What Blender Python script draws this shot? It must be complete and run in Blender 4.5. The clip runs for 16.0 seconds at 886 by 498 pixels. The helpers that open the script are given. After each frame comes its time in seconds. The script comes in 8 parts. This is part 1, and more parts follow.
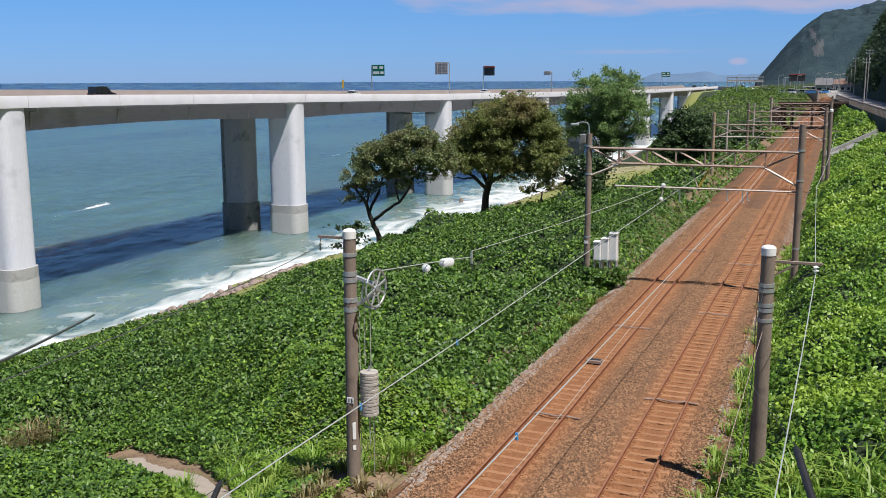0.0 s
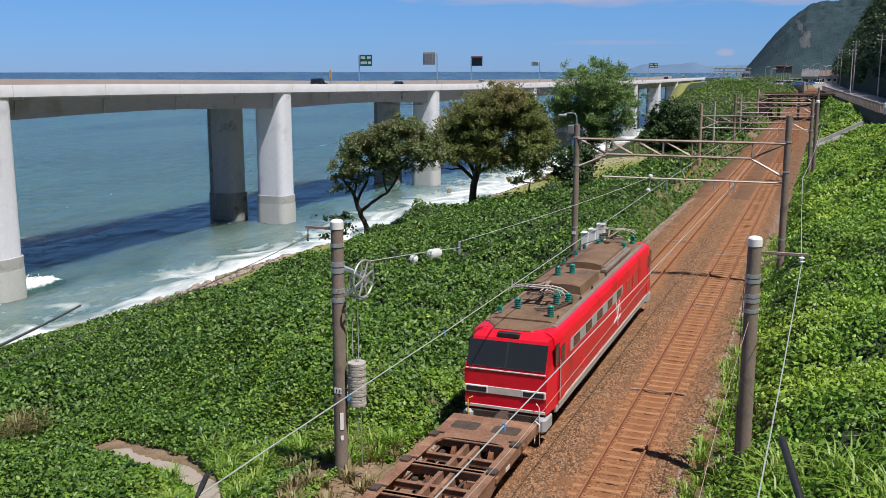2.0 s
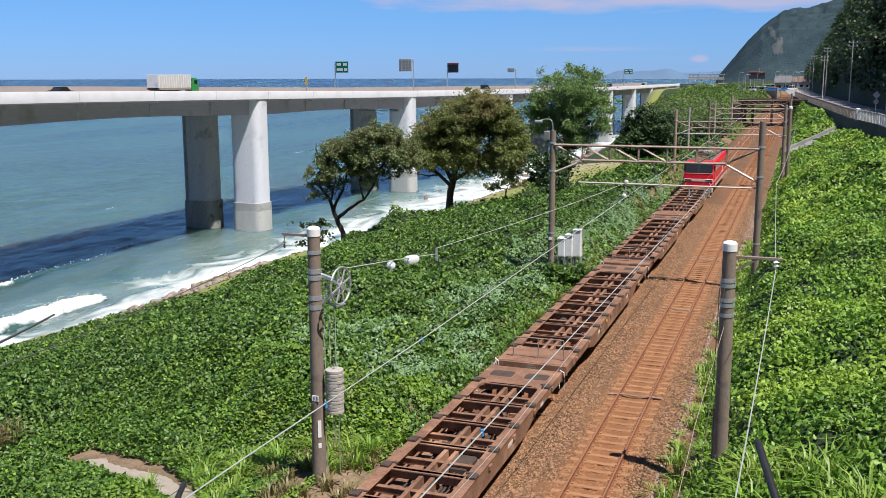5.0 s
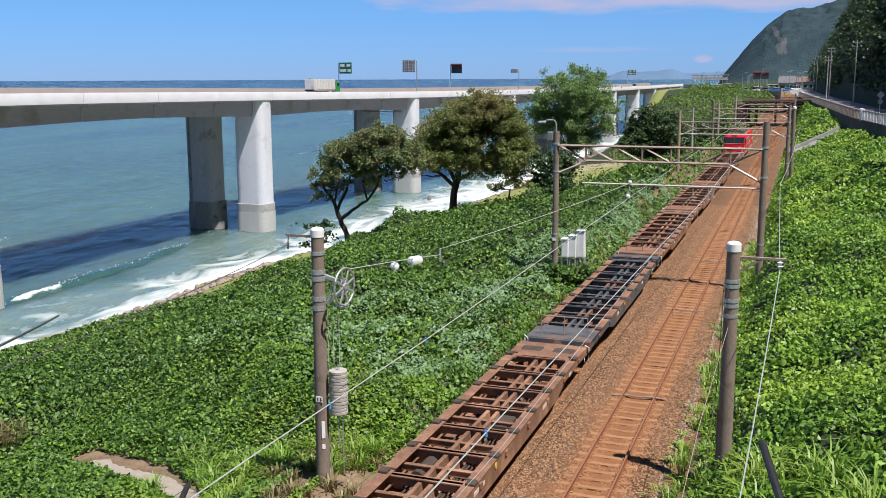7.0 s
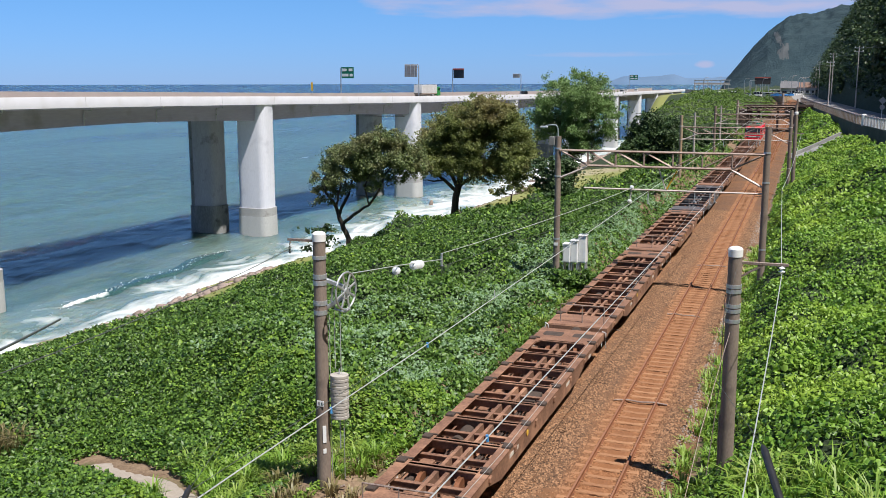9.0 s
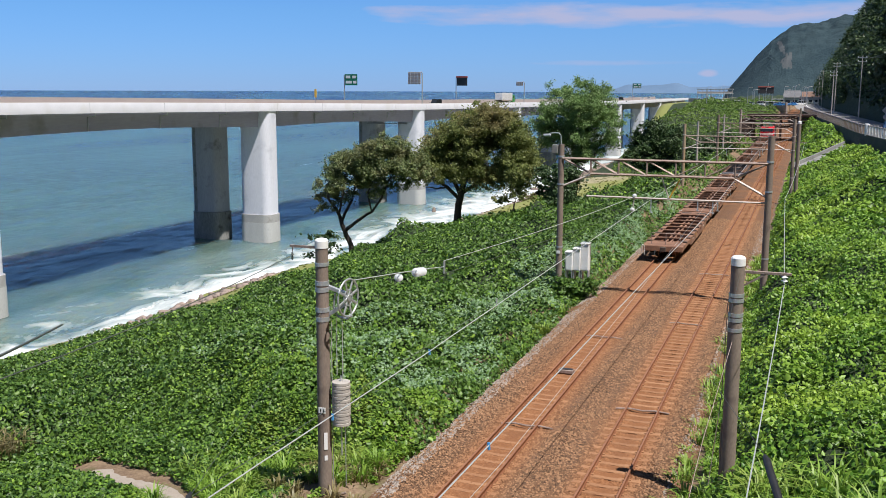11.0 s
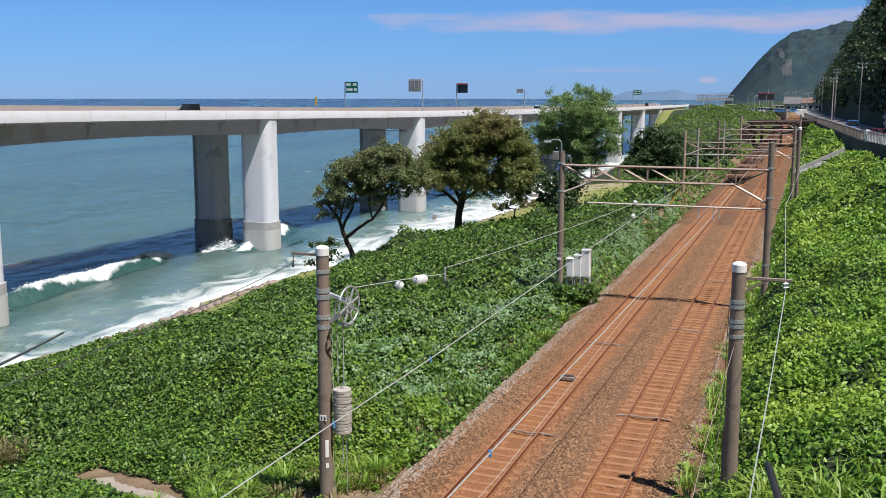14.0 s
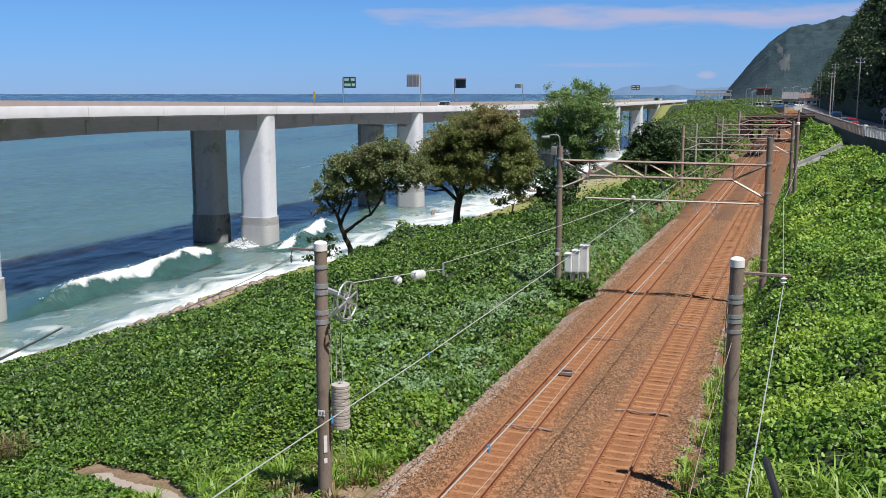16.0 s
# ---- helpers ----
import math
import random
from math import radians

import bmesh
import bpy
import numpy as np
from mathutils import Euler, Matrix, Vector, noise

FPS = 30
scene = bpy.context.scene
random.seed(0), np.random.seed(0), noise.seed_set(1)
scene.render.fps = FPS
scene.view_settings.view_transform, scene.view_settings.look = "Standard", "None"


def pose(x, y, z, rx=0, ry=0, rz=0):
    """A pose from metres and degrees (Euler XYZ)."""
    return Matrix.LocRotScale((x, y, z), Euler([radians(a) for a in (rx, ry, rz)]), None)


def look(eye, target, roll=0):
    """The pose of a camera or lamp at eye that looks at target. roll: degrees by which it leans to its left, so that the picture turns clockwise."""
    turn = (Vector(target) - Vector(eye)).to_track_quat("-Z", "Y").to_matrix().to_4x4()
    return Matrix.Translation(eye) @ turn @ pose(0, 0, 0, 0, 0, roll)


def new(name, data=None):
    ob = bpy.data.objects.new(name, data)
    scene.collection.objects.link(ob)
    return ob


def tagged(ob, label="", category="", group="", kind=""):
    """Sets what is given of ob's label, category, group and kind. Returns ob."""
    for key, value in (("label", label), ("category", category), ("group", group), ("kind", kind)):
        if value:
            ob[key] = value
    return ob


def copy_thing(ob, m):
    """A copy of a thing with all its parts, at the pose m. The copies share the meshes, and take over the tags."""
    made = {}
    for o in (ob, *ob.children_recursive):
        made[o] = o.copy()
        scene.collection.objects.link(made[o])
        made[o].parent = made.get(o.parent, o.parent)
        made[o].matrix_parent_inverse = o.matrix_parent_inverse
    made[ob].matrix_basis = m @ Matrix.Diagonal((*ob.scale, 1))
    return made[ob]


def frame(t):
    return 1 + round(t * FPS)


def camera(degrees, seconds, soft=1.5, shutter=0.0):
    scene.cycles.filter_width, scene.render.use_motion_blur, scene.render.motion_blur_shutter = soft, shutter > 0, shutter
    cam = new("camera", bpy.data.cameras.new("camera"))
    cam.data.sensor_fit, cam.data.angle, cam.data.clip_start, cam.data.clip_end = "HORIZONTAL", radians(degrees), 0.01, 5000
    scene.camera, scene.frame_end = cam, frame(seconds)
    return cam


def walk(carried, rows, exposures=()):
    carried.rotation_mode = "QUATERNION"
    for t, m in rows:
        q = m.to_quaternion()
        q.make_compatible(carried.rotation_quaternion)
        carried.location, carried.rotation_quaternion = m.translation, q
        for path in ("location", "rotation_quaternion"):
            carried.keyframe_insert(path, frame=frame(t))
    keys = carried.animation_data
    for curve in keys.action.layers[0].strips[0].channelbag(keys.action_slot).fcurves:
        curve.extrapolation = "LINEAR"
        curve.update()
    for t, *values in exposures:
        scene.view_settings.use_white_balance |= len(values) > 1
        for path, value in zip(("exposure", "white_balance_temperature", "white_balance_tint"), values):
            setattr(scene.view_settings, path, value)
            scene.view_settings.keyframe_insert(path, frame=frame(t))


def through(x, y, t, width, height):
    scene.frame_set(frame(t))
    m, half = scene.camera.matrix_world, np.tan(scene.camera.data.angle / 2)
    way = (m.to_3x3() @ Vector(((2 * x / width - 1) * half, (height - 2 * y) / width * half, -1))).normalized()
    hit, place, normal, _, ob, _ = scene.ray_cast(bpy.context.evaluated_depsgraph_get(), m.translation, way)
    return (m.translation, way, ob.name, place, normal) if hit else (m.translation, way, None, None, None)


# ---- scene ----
# Camera: one lens, turned by hand from a fixed stand above the line
cam = camera(49.0, 16.0, soft=0.8)
EYE = (0.0, 0.0, 11.31)
TURNS = [
    (0.0, 80.106, -0.217, 22.114), (0.5, 80.091, 0.031, 22.018), (1.0, 80.049, 0.013, 21.878),
    (1.5, 79.840, -0.129, 21.693), (2.0, 79.552, -0.048, 21.376), (2.5, 79.502, 0.249, 20.913),
    (3.0, 79.711, 0.348, 20.523), (3.5, 79.924, 0.079, 20.231), (4.0, 79.964, -0.004, 19.995),
    (6.5, 79.880, -0.292, 20.139), (7.0, 79.972, -0.223, 20.224), (7.5, 80.034, -0.226, 20.281),
    (8.0, 80.049, -0.116, 20.254), (8.5, 80.135, -0.218, 20.230), (9.0, 80.243, -0.111, 20.320),
    (11.5, 80.800, 0.208, 20.465), (12.0, 80.934, 0.192, 20.461), (12.5, 81.047, 0.060, 20.329),
    (13.0, 81.110, 0.047, 20.312), (13.5, 81.116, 0.010, 20.423), (14.0, 81.092, 0.025, 20.520),
    (14.5, 81.015, 0.005, 20.532), (15.0, 80.908, 0.007, 20.516), (15.5, 80.841, 0.005, 20.463),
    (16.0, 80.813, 0.008, 20.412)]


def camera_pose(tilt, roll, turn):
    return Matrix.Translation(EYE) @ pose(0, 0, 0, 0, 0, turn) @ pose(0, 0, 0, tilt) @ pose(0, 0, 0, 0, 0, roll)


walk(cam, [(t, camera_pose(a, r, b)) for t, a, r, b in TURNS],
     exposures=[(0.0, 0.30), (1.0, 0.26), (2.0, 0.23), (3.0, 0.39), (4.0, 0.46), (9.0, 0.48), (12.0, 0.38), (16.0, 0.36)])

# World: clear summer sky with thin cloud banks over the sea
SUN = Vector((0.45, -0.22, 1.0)).normalized()
world = bpy.data.worlds.new("sky")
scene.world = world
world.use_nodes = True
wn, wl = world.node_tree.nodes, world.node_tree.links
wn.clear()
w_out, w_bg = wn.new("ShaderNodeOutputWorld"), wn.new("ShaderNodeBackground")
w_sky = wn.new("ShaderNodeTexSky")
w_sky.sky_type, w_sky.sun_disc = "NISHITA", False
w_sky.sun_elevation = math.asin(SUN.z)
w_sky.sun_rotation = math.atan2(SUN.x, SUN.y)
w_sky.air_density, w_sky.dust_density, w_sky.ozone_density = 1.0, 0.0, 4.0
w_bg.inputs["Strength"].default_value = 0.058
w_co = wn.new("ShaderNodeTexCoord")
w_sep = wn.new("ShaderNodeSeparateXYZ")
wl.new(w_co.outputs["Generated"], w_sep.inputs[0])


def w_math(op, a, b=0.0, c=0.0):
    x = wn.new("ShaderNodeMath")
    x.operation = op
    for v, k in ((a, 0), (b, 1), (c, 2)):
        if isinstance(v, (int, float)):
            x.inputs[k].default_value = v
        else:
            wl.new(v, x.inputs[k])
    return x.outputs[0]


def w_noise(scale, stretch, detail=7.0):
    mp, t = wn.new("ShaderNodeMapping"), wn.new("ShaderNodeTexNoise")
    mp.inputs["Scale"].default_value = stretch
    wl.new(w_co.outputs["Generated"], mp.inputs[0])
    wl.new(mp.outputs[0], t.inputs["Vector"])
    t.inputs["Scale"].default_value, t.inputs["Detail"].default_value = scale, detail
    return t.outputs["Fac"]


w_az = w_math("DIVIDE", w_sep.outputs[0], w_math("MAXIMUM", w_sep.outputs[1], 0.05))
w_fine = w_noise(16.0, (1, 1, 5))
w_long = w_noise(5.0, (1, 1, 12))


def cloud(az, half, el, thick, edge, amount):
    """A bank of thin cloud by its bearing and height over the sea's rim."""
    u = w_math("DIVIDE", w_math("SUBTRACT", w_az, az), half)
    v = w_math("DIVIDE", w_math("SUBTRACT", w_sep.outputs[2], el), thick)
    d = w_math("ADD", w_math("MULTIPLY", u, u), w_math("MULTIPLY", v, v))
    n = w_math("ADD", w_math("MULTIPLY", w_fine, 3.4), w_math("MULTIPLY", w_long, 2.4))
    f = w_math("SUBTRACT", w_math("SUBTRACT", n, d), edge)
    return w_math("MULTIPLY", w_math("MINIMUM", w_math("MAXIMUM", w_math("MULTIPLY", f, 0.75), 0.0), 1.0), amount)


w_clouds = w_math("MAXIMUM", cloud(-0.16, 0.30, 0.072, 0.012, 1.75, 0.95), cloud(-0.20, 0.085, 0.0265, 0.0030, 1.9, 0.5))
w_clouds = w_math("MAXIMUM", w_clouds, cloud(-0.096, 0.009, 0.0165, 0.0034, 1.9, 0.8))
w_clouds = w_math("MAXIMUM", w_clouds, cloud(0.06, 0.2, 0.115, 0.010, 2.5, 0.5))
w_tint = wn.new("ShaderNodeMix")
w_tint.data_type, w_tint.blend_type = "RGBA", "MULTIPLY"
w_tint.inputs["Factor"].default_value = 1.0
wl.new(w_sky.outputs[0], w_tint.inputs[6])
w_rim = wn.new("ShaderNodeMix")
w_rim.data_type = "RGBA"
wl.new(w_math("MINIMUM", w_math("MAXIMUM", w_math("MULTIPLY", w_sep.outputs[2], 13.0), 0.0), 1.0), w_rim.inputs["Factor"])
w_rim.inputs[6].default_value, w_rim.inputs[7].default_value = (0.42, 0.745, 1.72, 1), (0.505, 0.885, 1.56, 1)
w_high = wn.new("ShaderNodeMix")
w_high.data_type = "RGBA"
wl.new(w_math("MINIMUM", w_math("MAXIMUM", w_math("MULTIPLY_ADD", w_sep.outputs[2], 4.0, -0.5), 0.0), 1.0), w_high.inputs["Factor"])
wl.new(w_rim.outputs[2], w_high.inputs[6])
w_high.inputs[7].default_value = (0.80, 0.88, 1.0, 1)
wl.new(w_high.outputs[2], w_tint.inputs[7])
w_mix = wn.new("ShaderNodeMix")
w_mix.data_type = "RGBA"
wl.new(w_clouds, w_mix.inputs["Factor"])
wl.new(w_tint.outputs[2], w_mix.inputs[6])
w_mix.inputs[7].default_value = (5.9, 6.3, 9.2, 1)
wl.new(w_mix.outputs[2], w_bg.inputs["Color"])
wl.new(w_bg.outputs[0], w_out.inputs[0])

sun = new("sun", bpy.data.lights.new("sun", "SUN"))
sun.data.energy, sun.data.angle, sun.data.color = 5.0, radians(0.53), (1.0, 0.955, 0.905)
sun.matrix_world = look(SUN * 100, (0, 0, 0))


# ---- building helpers ----
class Shape:
    """Collects vertices and faces of one mesh."""

    def __init__(self):
        self.v, self.f = [], []

    def add(self, verts, faces):
        n = len(self.v)
        self.v.extend([tuple(p) for p in verts])
        self.f.extend([tuple(i + n for i in q) for q in faces])
        return self

    def box(self, x, y, z, sx, sy, sz, turn=None, c=0.0):
        """A box by its centre and sizes, with chamfered edges of width c."""
        hx, hy, hz = sx / 2, sy / 2, sz / 2
        if c <= 0:
            vs = [(i, j, k) for i in (-hx, hx) for j in (-hy, hy) for k in (-hz, hz)]
            fs = [(0, 1, 3, 2), (4, 6, 7, 5), (0, 4, 5, 1), (2, 3, 7, 6), (0, 2, 6, 4), (1, 5, 7, 3)]
        else:
            vs, fs, ids = [], [], {}
            for i in (-1, 1):
                for j in (-1, 1):
                    for k in (-1, 1):
                        for a in range(3):
                            p = [i * (hx - c), j * (hy - c), k * (hz - c)]
                            p[a] = (i * hx, j * hy, k * hz)[a]
                            ids[i, j, k, a] = len(vs)
                            vs.append(p)
            for a in range(3):
                b, d = (a + 1) % 3, (a + 2) % 3
                for s in (-1, 1):
                    q = []
                    for m, n in ((-1, -1), (1, -1), (1, 1), (-1, 1)):
                        key = [0, 0, 0]
                        key[a], key[b], key[d] = s, m, n
                        q.append(ids[(*key, a)])
                    fs.append(q if s > 0 else q[::-1])
                for m in (-1, 1):
                    for n in (-1, 1):
                        k0, k1 = [0, 0, 0], [0, 0, 0]
                        k0[a], k1[a] = -1, 1
                        k0[b] = k1[b] = m
                        k0[d] = k1[d] = n
                        q = [ids[(*k0, b)], ids[(*k1, b)], ids[(*k1, d)], ids[(*k0, d)]]
                        fs.append(q if m * n < 0 else q[::-1])
            for i in (-1, 1):
                for j in (-1, 1):
                    for k in (-1, 1):
                        q = [ids[i, j, k, a] for a in range(3)]
                        fs.append(q if i * j * k > 0 else q[::-1])
        if turn is not None:
            vs = [turn @ Vector(p) for p in vs]
        return self.add([(p[0] + x, p[1] + y, p[2] + z) for p in vs], fs)

    def tube(self, points, r, n=8, cap=True):
        """A round bar along points; r is one radius or one for each point."""
        pts = [Vector(p) for p in points]
        rs = r if isinstance(r, (list, tuple)) else [r] * len(pts)
        vs, fs = [], []
        for i, p in enumerate(pts):
            d = (pts[min(i + 1, len(pts) - 1)] - pts[max(i - 1, 0)]).normalized()
            a = d.cross(Vector((0, 0, 1)) if abs(d.z) < 0.95 else Vector((0, 1, 0))).normalized()
            b = d.cross(a)
            for k in range(n):
                w = 2 * math.pi * k / n
                vs.append(p + (a * math.cos(w) + b * math.sin(w)) * rs[i])
        for i in range(len(pts) - 1):
            for k in range(n):
                m = (k + 1) % n
                fs.append((i * n + k, (i + 1) * n + k, (i + 1) * n + m, i * n + m))
        if cap:
            fs.append(tuple(range(n)))
            fs.append(tuple(range(len(pts) * n - 1, (len(pts) - 1) * n - 1, -1)))
        return self.add(vs, fs)

    def sweep(self, profile, path, closed=True):
        """A profile of (across, up) carried along path of (x, y, z, heading): closed outline, capped ends."""
        vs, fs, n = [], [], len(profile)
        for x, y, z, a in path:
            c, s = math.cos(a), math.sin(a)
            vs.extend([(x + u * c, y + u * s, z + w) for u, w in profile])
        for i in range(len(path) - 1):
            for k in range(n if closed else n - 1):
                m = (k + 1) % n
                fs.append((i * n + k, i * n + m, (i + 1) * n + m, (i + 1) * n + k))
        if closed:
            fs.append(tuple(range(n - 1, -1, -1)))
            fs.append(tuple(range((len(path) - 1) * n, len(path) * n)))
        return self.add(vs, fs)

    def moved(self, m):
        self.v = [tuple(m @ Vector(p)) for p in self.v]
        return self

    def mesh(self, name, material, smooth=35):
        me = bpy.data.meshes.new(name)
        me.from_pydata(self.v, [], self.f)
        me.materials.append(material)
        if smooth:
            me.shade_smooth()
            me.set_sharp_from_angle(angle=radians(smooth))
        return me


def part(name, shape, material, parent, label="", m=None, smooth=35):
    """Links a shape (or a ready mesh) as one mesh object under a thing or a part."""
    data = shape.mesh(name, material, smooth) if isinstance(shape, Shape) else shape
    ob = new(name, data)
    ob.parent = parent
    if m is not None:
        ob.matrix_basis = m
    if label:
        ob["label"] = label
    return ob


def thing(name, label, category, m=None, group="", kind=""):
    ob = new(name)
    if m is not None:
        ob.matrix_basis = m
    return tagged(ob, label, category, group, kind)


def solid(name, shape, material, label, category, kind="", m=None, smooth=35, group=""):
    ob = new(name, shape.mesh(name, material, smooth) if isinstance(shape, Shape) else shape)
    if m is not None:
        ob.matrix_basis = m
    return tagged(ob, label, category, group, kind)


def quick_mesh(name, verts, loops, counts, material, smooth=False):
    """A mesh from numpy arrays: vertices, the loops' vertex numbers and the corners of each face."""
    me = bpy.data.meshes.new(name)
    counts = np.asarray(counts, dtype=np.int32)
    me.vertices.add(len(verts))
    me.vertices.foreach_set("co", np.asarray(verts, dtype=np.float32).ravel())
    me.loops.add(int(counts.sum()))
    me.loops.foreach_set("vertex_index", np.asarray(loops, dtype=np.int32).ravel())
    me.polygons.add(len(counts))
    starts = np.concatenate([[0], np.cumsum(counts)[:-1]]).astype(np.int32)
    me.polygons.foreach_set("loop_start", starts)
    me.update(calc_edges=True)
    me.validate()
    if smooth:
        me.shade_smooth()
    me.materials.append(material)
    return me


def grid_mesh(name, xs, ys, height, material, smooth=True):
    """A height field over the lines xs and ys."""
    gx, gy = np.meshgrid(xs, ys)
    verts = np.stack([gx, gy, height(gx, gy)], -1).reshape(-1, 3)
    nx, ny = len(xs), len(ys)
    i = (np.arange(ny - 1)[:, None] * nx + np.arange(nx - 1)[None, :]).ravel()
    loops = np.stack([i, i + 1, i + nx + 1, i + nx], 1)
    return quick_mesh(name, verts, loops, np.full(len(i), 4), material, smooth)


# ---- materials ----
def paint(name, a, b, rough=0.7, metal=0.0, scale=2.0, fine=30.0, bump=0.15, depth=0.02, per_object=0.0, mid=(0.35, 0.68),
          stain=None, stain_scale=0.6, stain_cover=(0.55, 0.7), stretch=(1, 1, 1), per_island=False, spec=0.5):
    """A surface between two colours by noise at two scales, with relief; stain is a third colour in larger spots."""
    m = bpy.data.materials.new(name)
    m.use_nodes = True
    n, l = m.node_tree.nodes, m.node_tree.links
    bsdf = n["Principled BSDF"]
    co, mp = n.new("ShaderNodeTexCoord"), n.new("ShaderNodeMapping")
    mp.inputs["Scale"].default_value = stretch
    l.new(co.outputs["Object"], mp.inputs[0])
    big, small = n.new("ShaderNodeTexNoise"), n.new("ShaderNodeTexNoise")
    for node, s in ((big, scale), (small, fine)):
        node.inputs["Scale"].default_value, node.inputs["Detail"].default_value = s, 6.0
        l.new(mp.outputs[0], node.inputs["Vector"])
    add = n.new("ShaderNodeMath")
    add.operation = "MULTIPLY_ADD"
    l.new(small.outputs["Fac"], add.inputs[0])
    add.inputs[1].default_value = 0.5
    half = n.new("ShaderNodeMath")
    half.operation = "MULTIPLY"
    half.inputs[1].default_value = 0.5
    l.new(big.outputs["Fac"], half.inputs[0])
    l.new(half.outputs[0], add.inputs[2])
    ramp = n.new("ShaderNodeMapRange")
    ramp.inputs["From Min"].default_value, ramp.inputs["From Max"].default_value = mid
    l.new(add.outputs[0], ramp.inputs["Value"])
    fac = ramp.outputs[0]
    if per_object or per_island:
        if per_island:
            rnd, sock = n.new("ShaderNodeNewGeometry"), "Random Per Island"
        else:
            rnd, sock = n.new("ShaderNodeObjectInfo"), "Random"
        blend = n.new("ShaderNodeMix")
        blend.inputs["Factor"].default_value = per_object or 0.6
        l.new(fac, blend.inputs[2])
        l.new(rnd.outputs[sock], blend.inputs[3])
        fac = blend.outputs[0]
    mix = n.new("ShaderNodeMix")
    mix.data_type = "RGBA"
    l.new(fac, mix.inputs["Factor"])
    mix.inputs[6].default_value, mix.inputs[7].default_value = (*a, 1), (*b, 1)
    colour = mix.outputs[2]
    if stain:
        spot = n.new("ShaderNodeTexNoise")
        spot.inputs["Scale"].default_value, spot.inputs["Detail"].default_value = stain_scale, 8.0
        l.new(co.outputs["Object"], spot.inputs["Vector"])
        sr = n.new("ShaderNodeMapRange")
        sr.inputs["From Min"].default_value, sr.inputs["From Max"].default_value = stain_cover
        l.new(spot.outputs["Fac"], sr.inputs["Value"])
        sm = n.new("ShaderNodeMix")
        sm.data_type = "RGBA"
        l.new(sr.outputs[0], sm.inputs["Factor"])
        l.new(colour, sm.inputs[6])
        sm.inputs[7].default_value = (*stain, 1)
        colour = sm.outputs[2]
    l.new(colour, bsdf.inputs["Base Color"])
    bsdf.inputs["Roughness"].default_value, bsdf.inputs["Metallic"].default_value = rough, metal
    bsdf.inputs["Specular IOR Level"].default_value = spec
    if bump:
        bp = n.new("ShaderNodeBump")
        bp.inputs["Strength"].default_value, bp.inputs["Distance"].default_value = bump, depth
        l.new(add.outputs[0], bp.inputs["Height"])
        l.new(bp.outputs[0], bsdf.inputs["Normal"])
    return m


def leafy(name, dark, light, patch, patch_scale=0.09, through=0.35, rough=0.45, cover=(0.45, 0.65), spec=0.4):
    """Leaves: a colour of their own for each leaf, larger drifts of another green, and light that shines through."""
    m = bpy.data.materials.new(name)
    m.use_nodes = True
    n, l = m.node_tree.nodes, m.node_tree.links
    bsdf, out = n["Principled BSDF"], n["Material Output"]
    geo, co = n.new("ShaderNodeNewGeometry"), n.new("ShaderNodeTexCoord")
    mix = n.new("ShaderNodeMix")
    mix.data_type = "RGBA"
    l.new(geo.outputs["Random Per Island"], mix.inputs["Factor"])
    mix.inputs[6].default_value, mix.inputs[7].default_value = (*dark, 1), (*light, 1)
    drift = n.new("ShaderNodeTexNoise")
    drift.inputs["Scale"].default_value, drift.inputs["Detail"].default_value = patch_scale, 4.0
    l.new(co.outputs["Object"], drift.inputs["Vector"])
    dr = n.new("ShaderNodeMapRange")
    dr.inputs["From Min"].default_value, dr.inputs["From Max"].default_value = cover
    dr.inputs["To Max"].default_value = 0.75
    l.new(drift.outputs["Fac"], dr.inputs["Value"])
    mix2 = n.new("ShaderNodeMix")
    mix2.data_type = "RGBA"
    l.new(dr.outputs[0], mix2.inputs["Factor"])
    l.new(mix.outputs[2], mix2.inputs[6])
    mix2.inputs[7].default_value = (*patch, 1)
    l.new(mix2.outputs[2], bsdf.inputs["Base Color"])
    bsdf.inputs["Roughness"].default_value = rough
    bsdf.inputs["Specular IOR Level"].default_value = spec
    tr = n.new("ShaderNodeBsdfTranslucent")
    l.new(mix2.outputs[2], tr.inputs["Color"])
    ms = n.new("ShaderNodeMixShader")
    ms.inputs[0].default_value = through
    l.new(bsdf.outputs[0], ms.inputs[1])
    l.new(tr.outputs[0], ms.inputs[2])
    l.new(ms.outputs[0], out.inputs["Surface"])
    return m


CONCRETE = paint("pale concrete", (0.42, 0.42, 0.42), (0.55, 0.55, 0.54), 0.85, scale=0.5, fine=9, stain=(0.30, 0.30, 0.29), stain_scale=0.25, stretch=(1, 1, 0.3))
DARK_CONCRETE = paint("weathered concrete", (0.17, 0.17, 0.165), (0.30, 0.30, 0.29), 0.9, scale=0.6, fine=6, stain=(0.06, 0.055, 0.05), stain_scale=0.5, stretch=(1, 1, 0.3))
# darker than the pale concrete: the deck's shade is put into this colour
SHADE_CONCRETE = paint("concrete with deck shade in its colour", (0.33, 0.33, 0.36), (0.44, 0.44, 0.47), 0.85, scale=0.4, fine=7, stain=(0.10, 0.095, 0.09), stain_scale=0.35, stain_cover=(0.56, 0.72), stretch=(1, 1, 0.22))
WHITE_CONCRETE = paint("white coated concrete", (0.60, 0.61, 0.68), (0.70, 0.71, 0.78), 0.7, scale=0.3, fine=5, stain=(0.52, 0.53, 0.60), stain_scale=0.4, stretch=(1, 1, 0.25))
GREY_BAND = paint("grey weathered coating", (0.33, 0.33, 0.33), (0.43, 0.42, 0.41), 0.8, scale=0.7, fine=8, stain=(0.25, 0.24, 0.23))
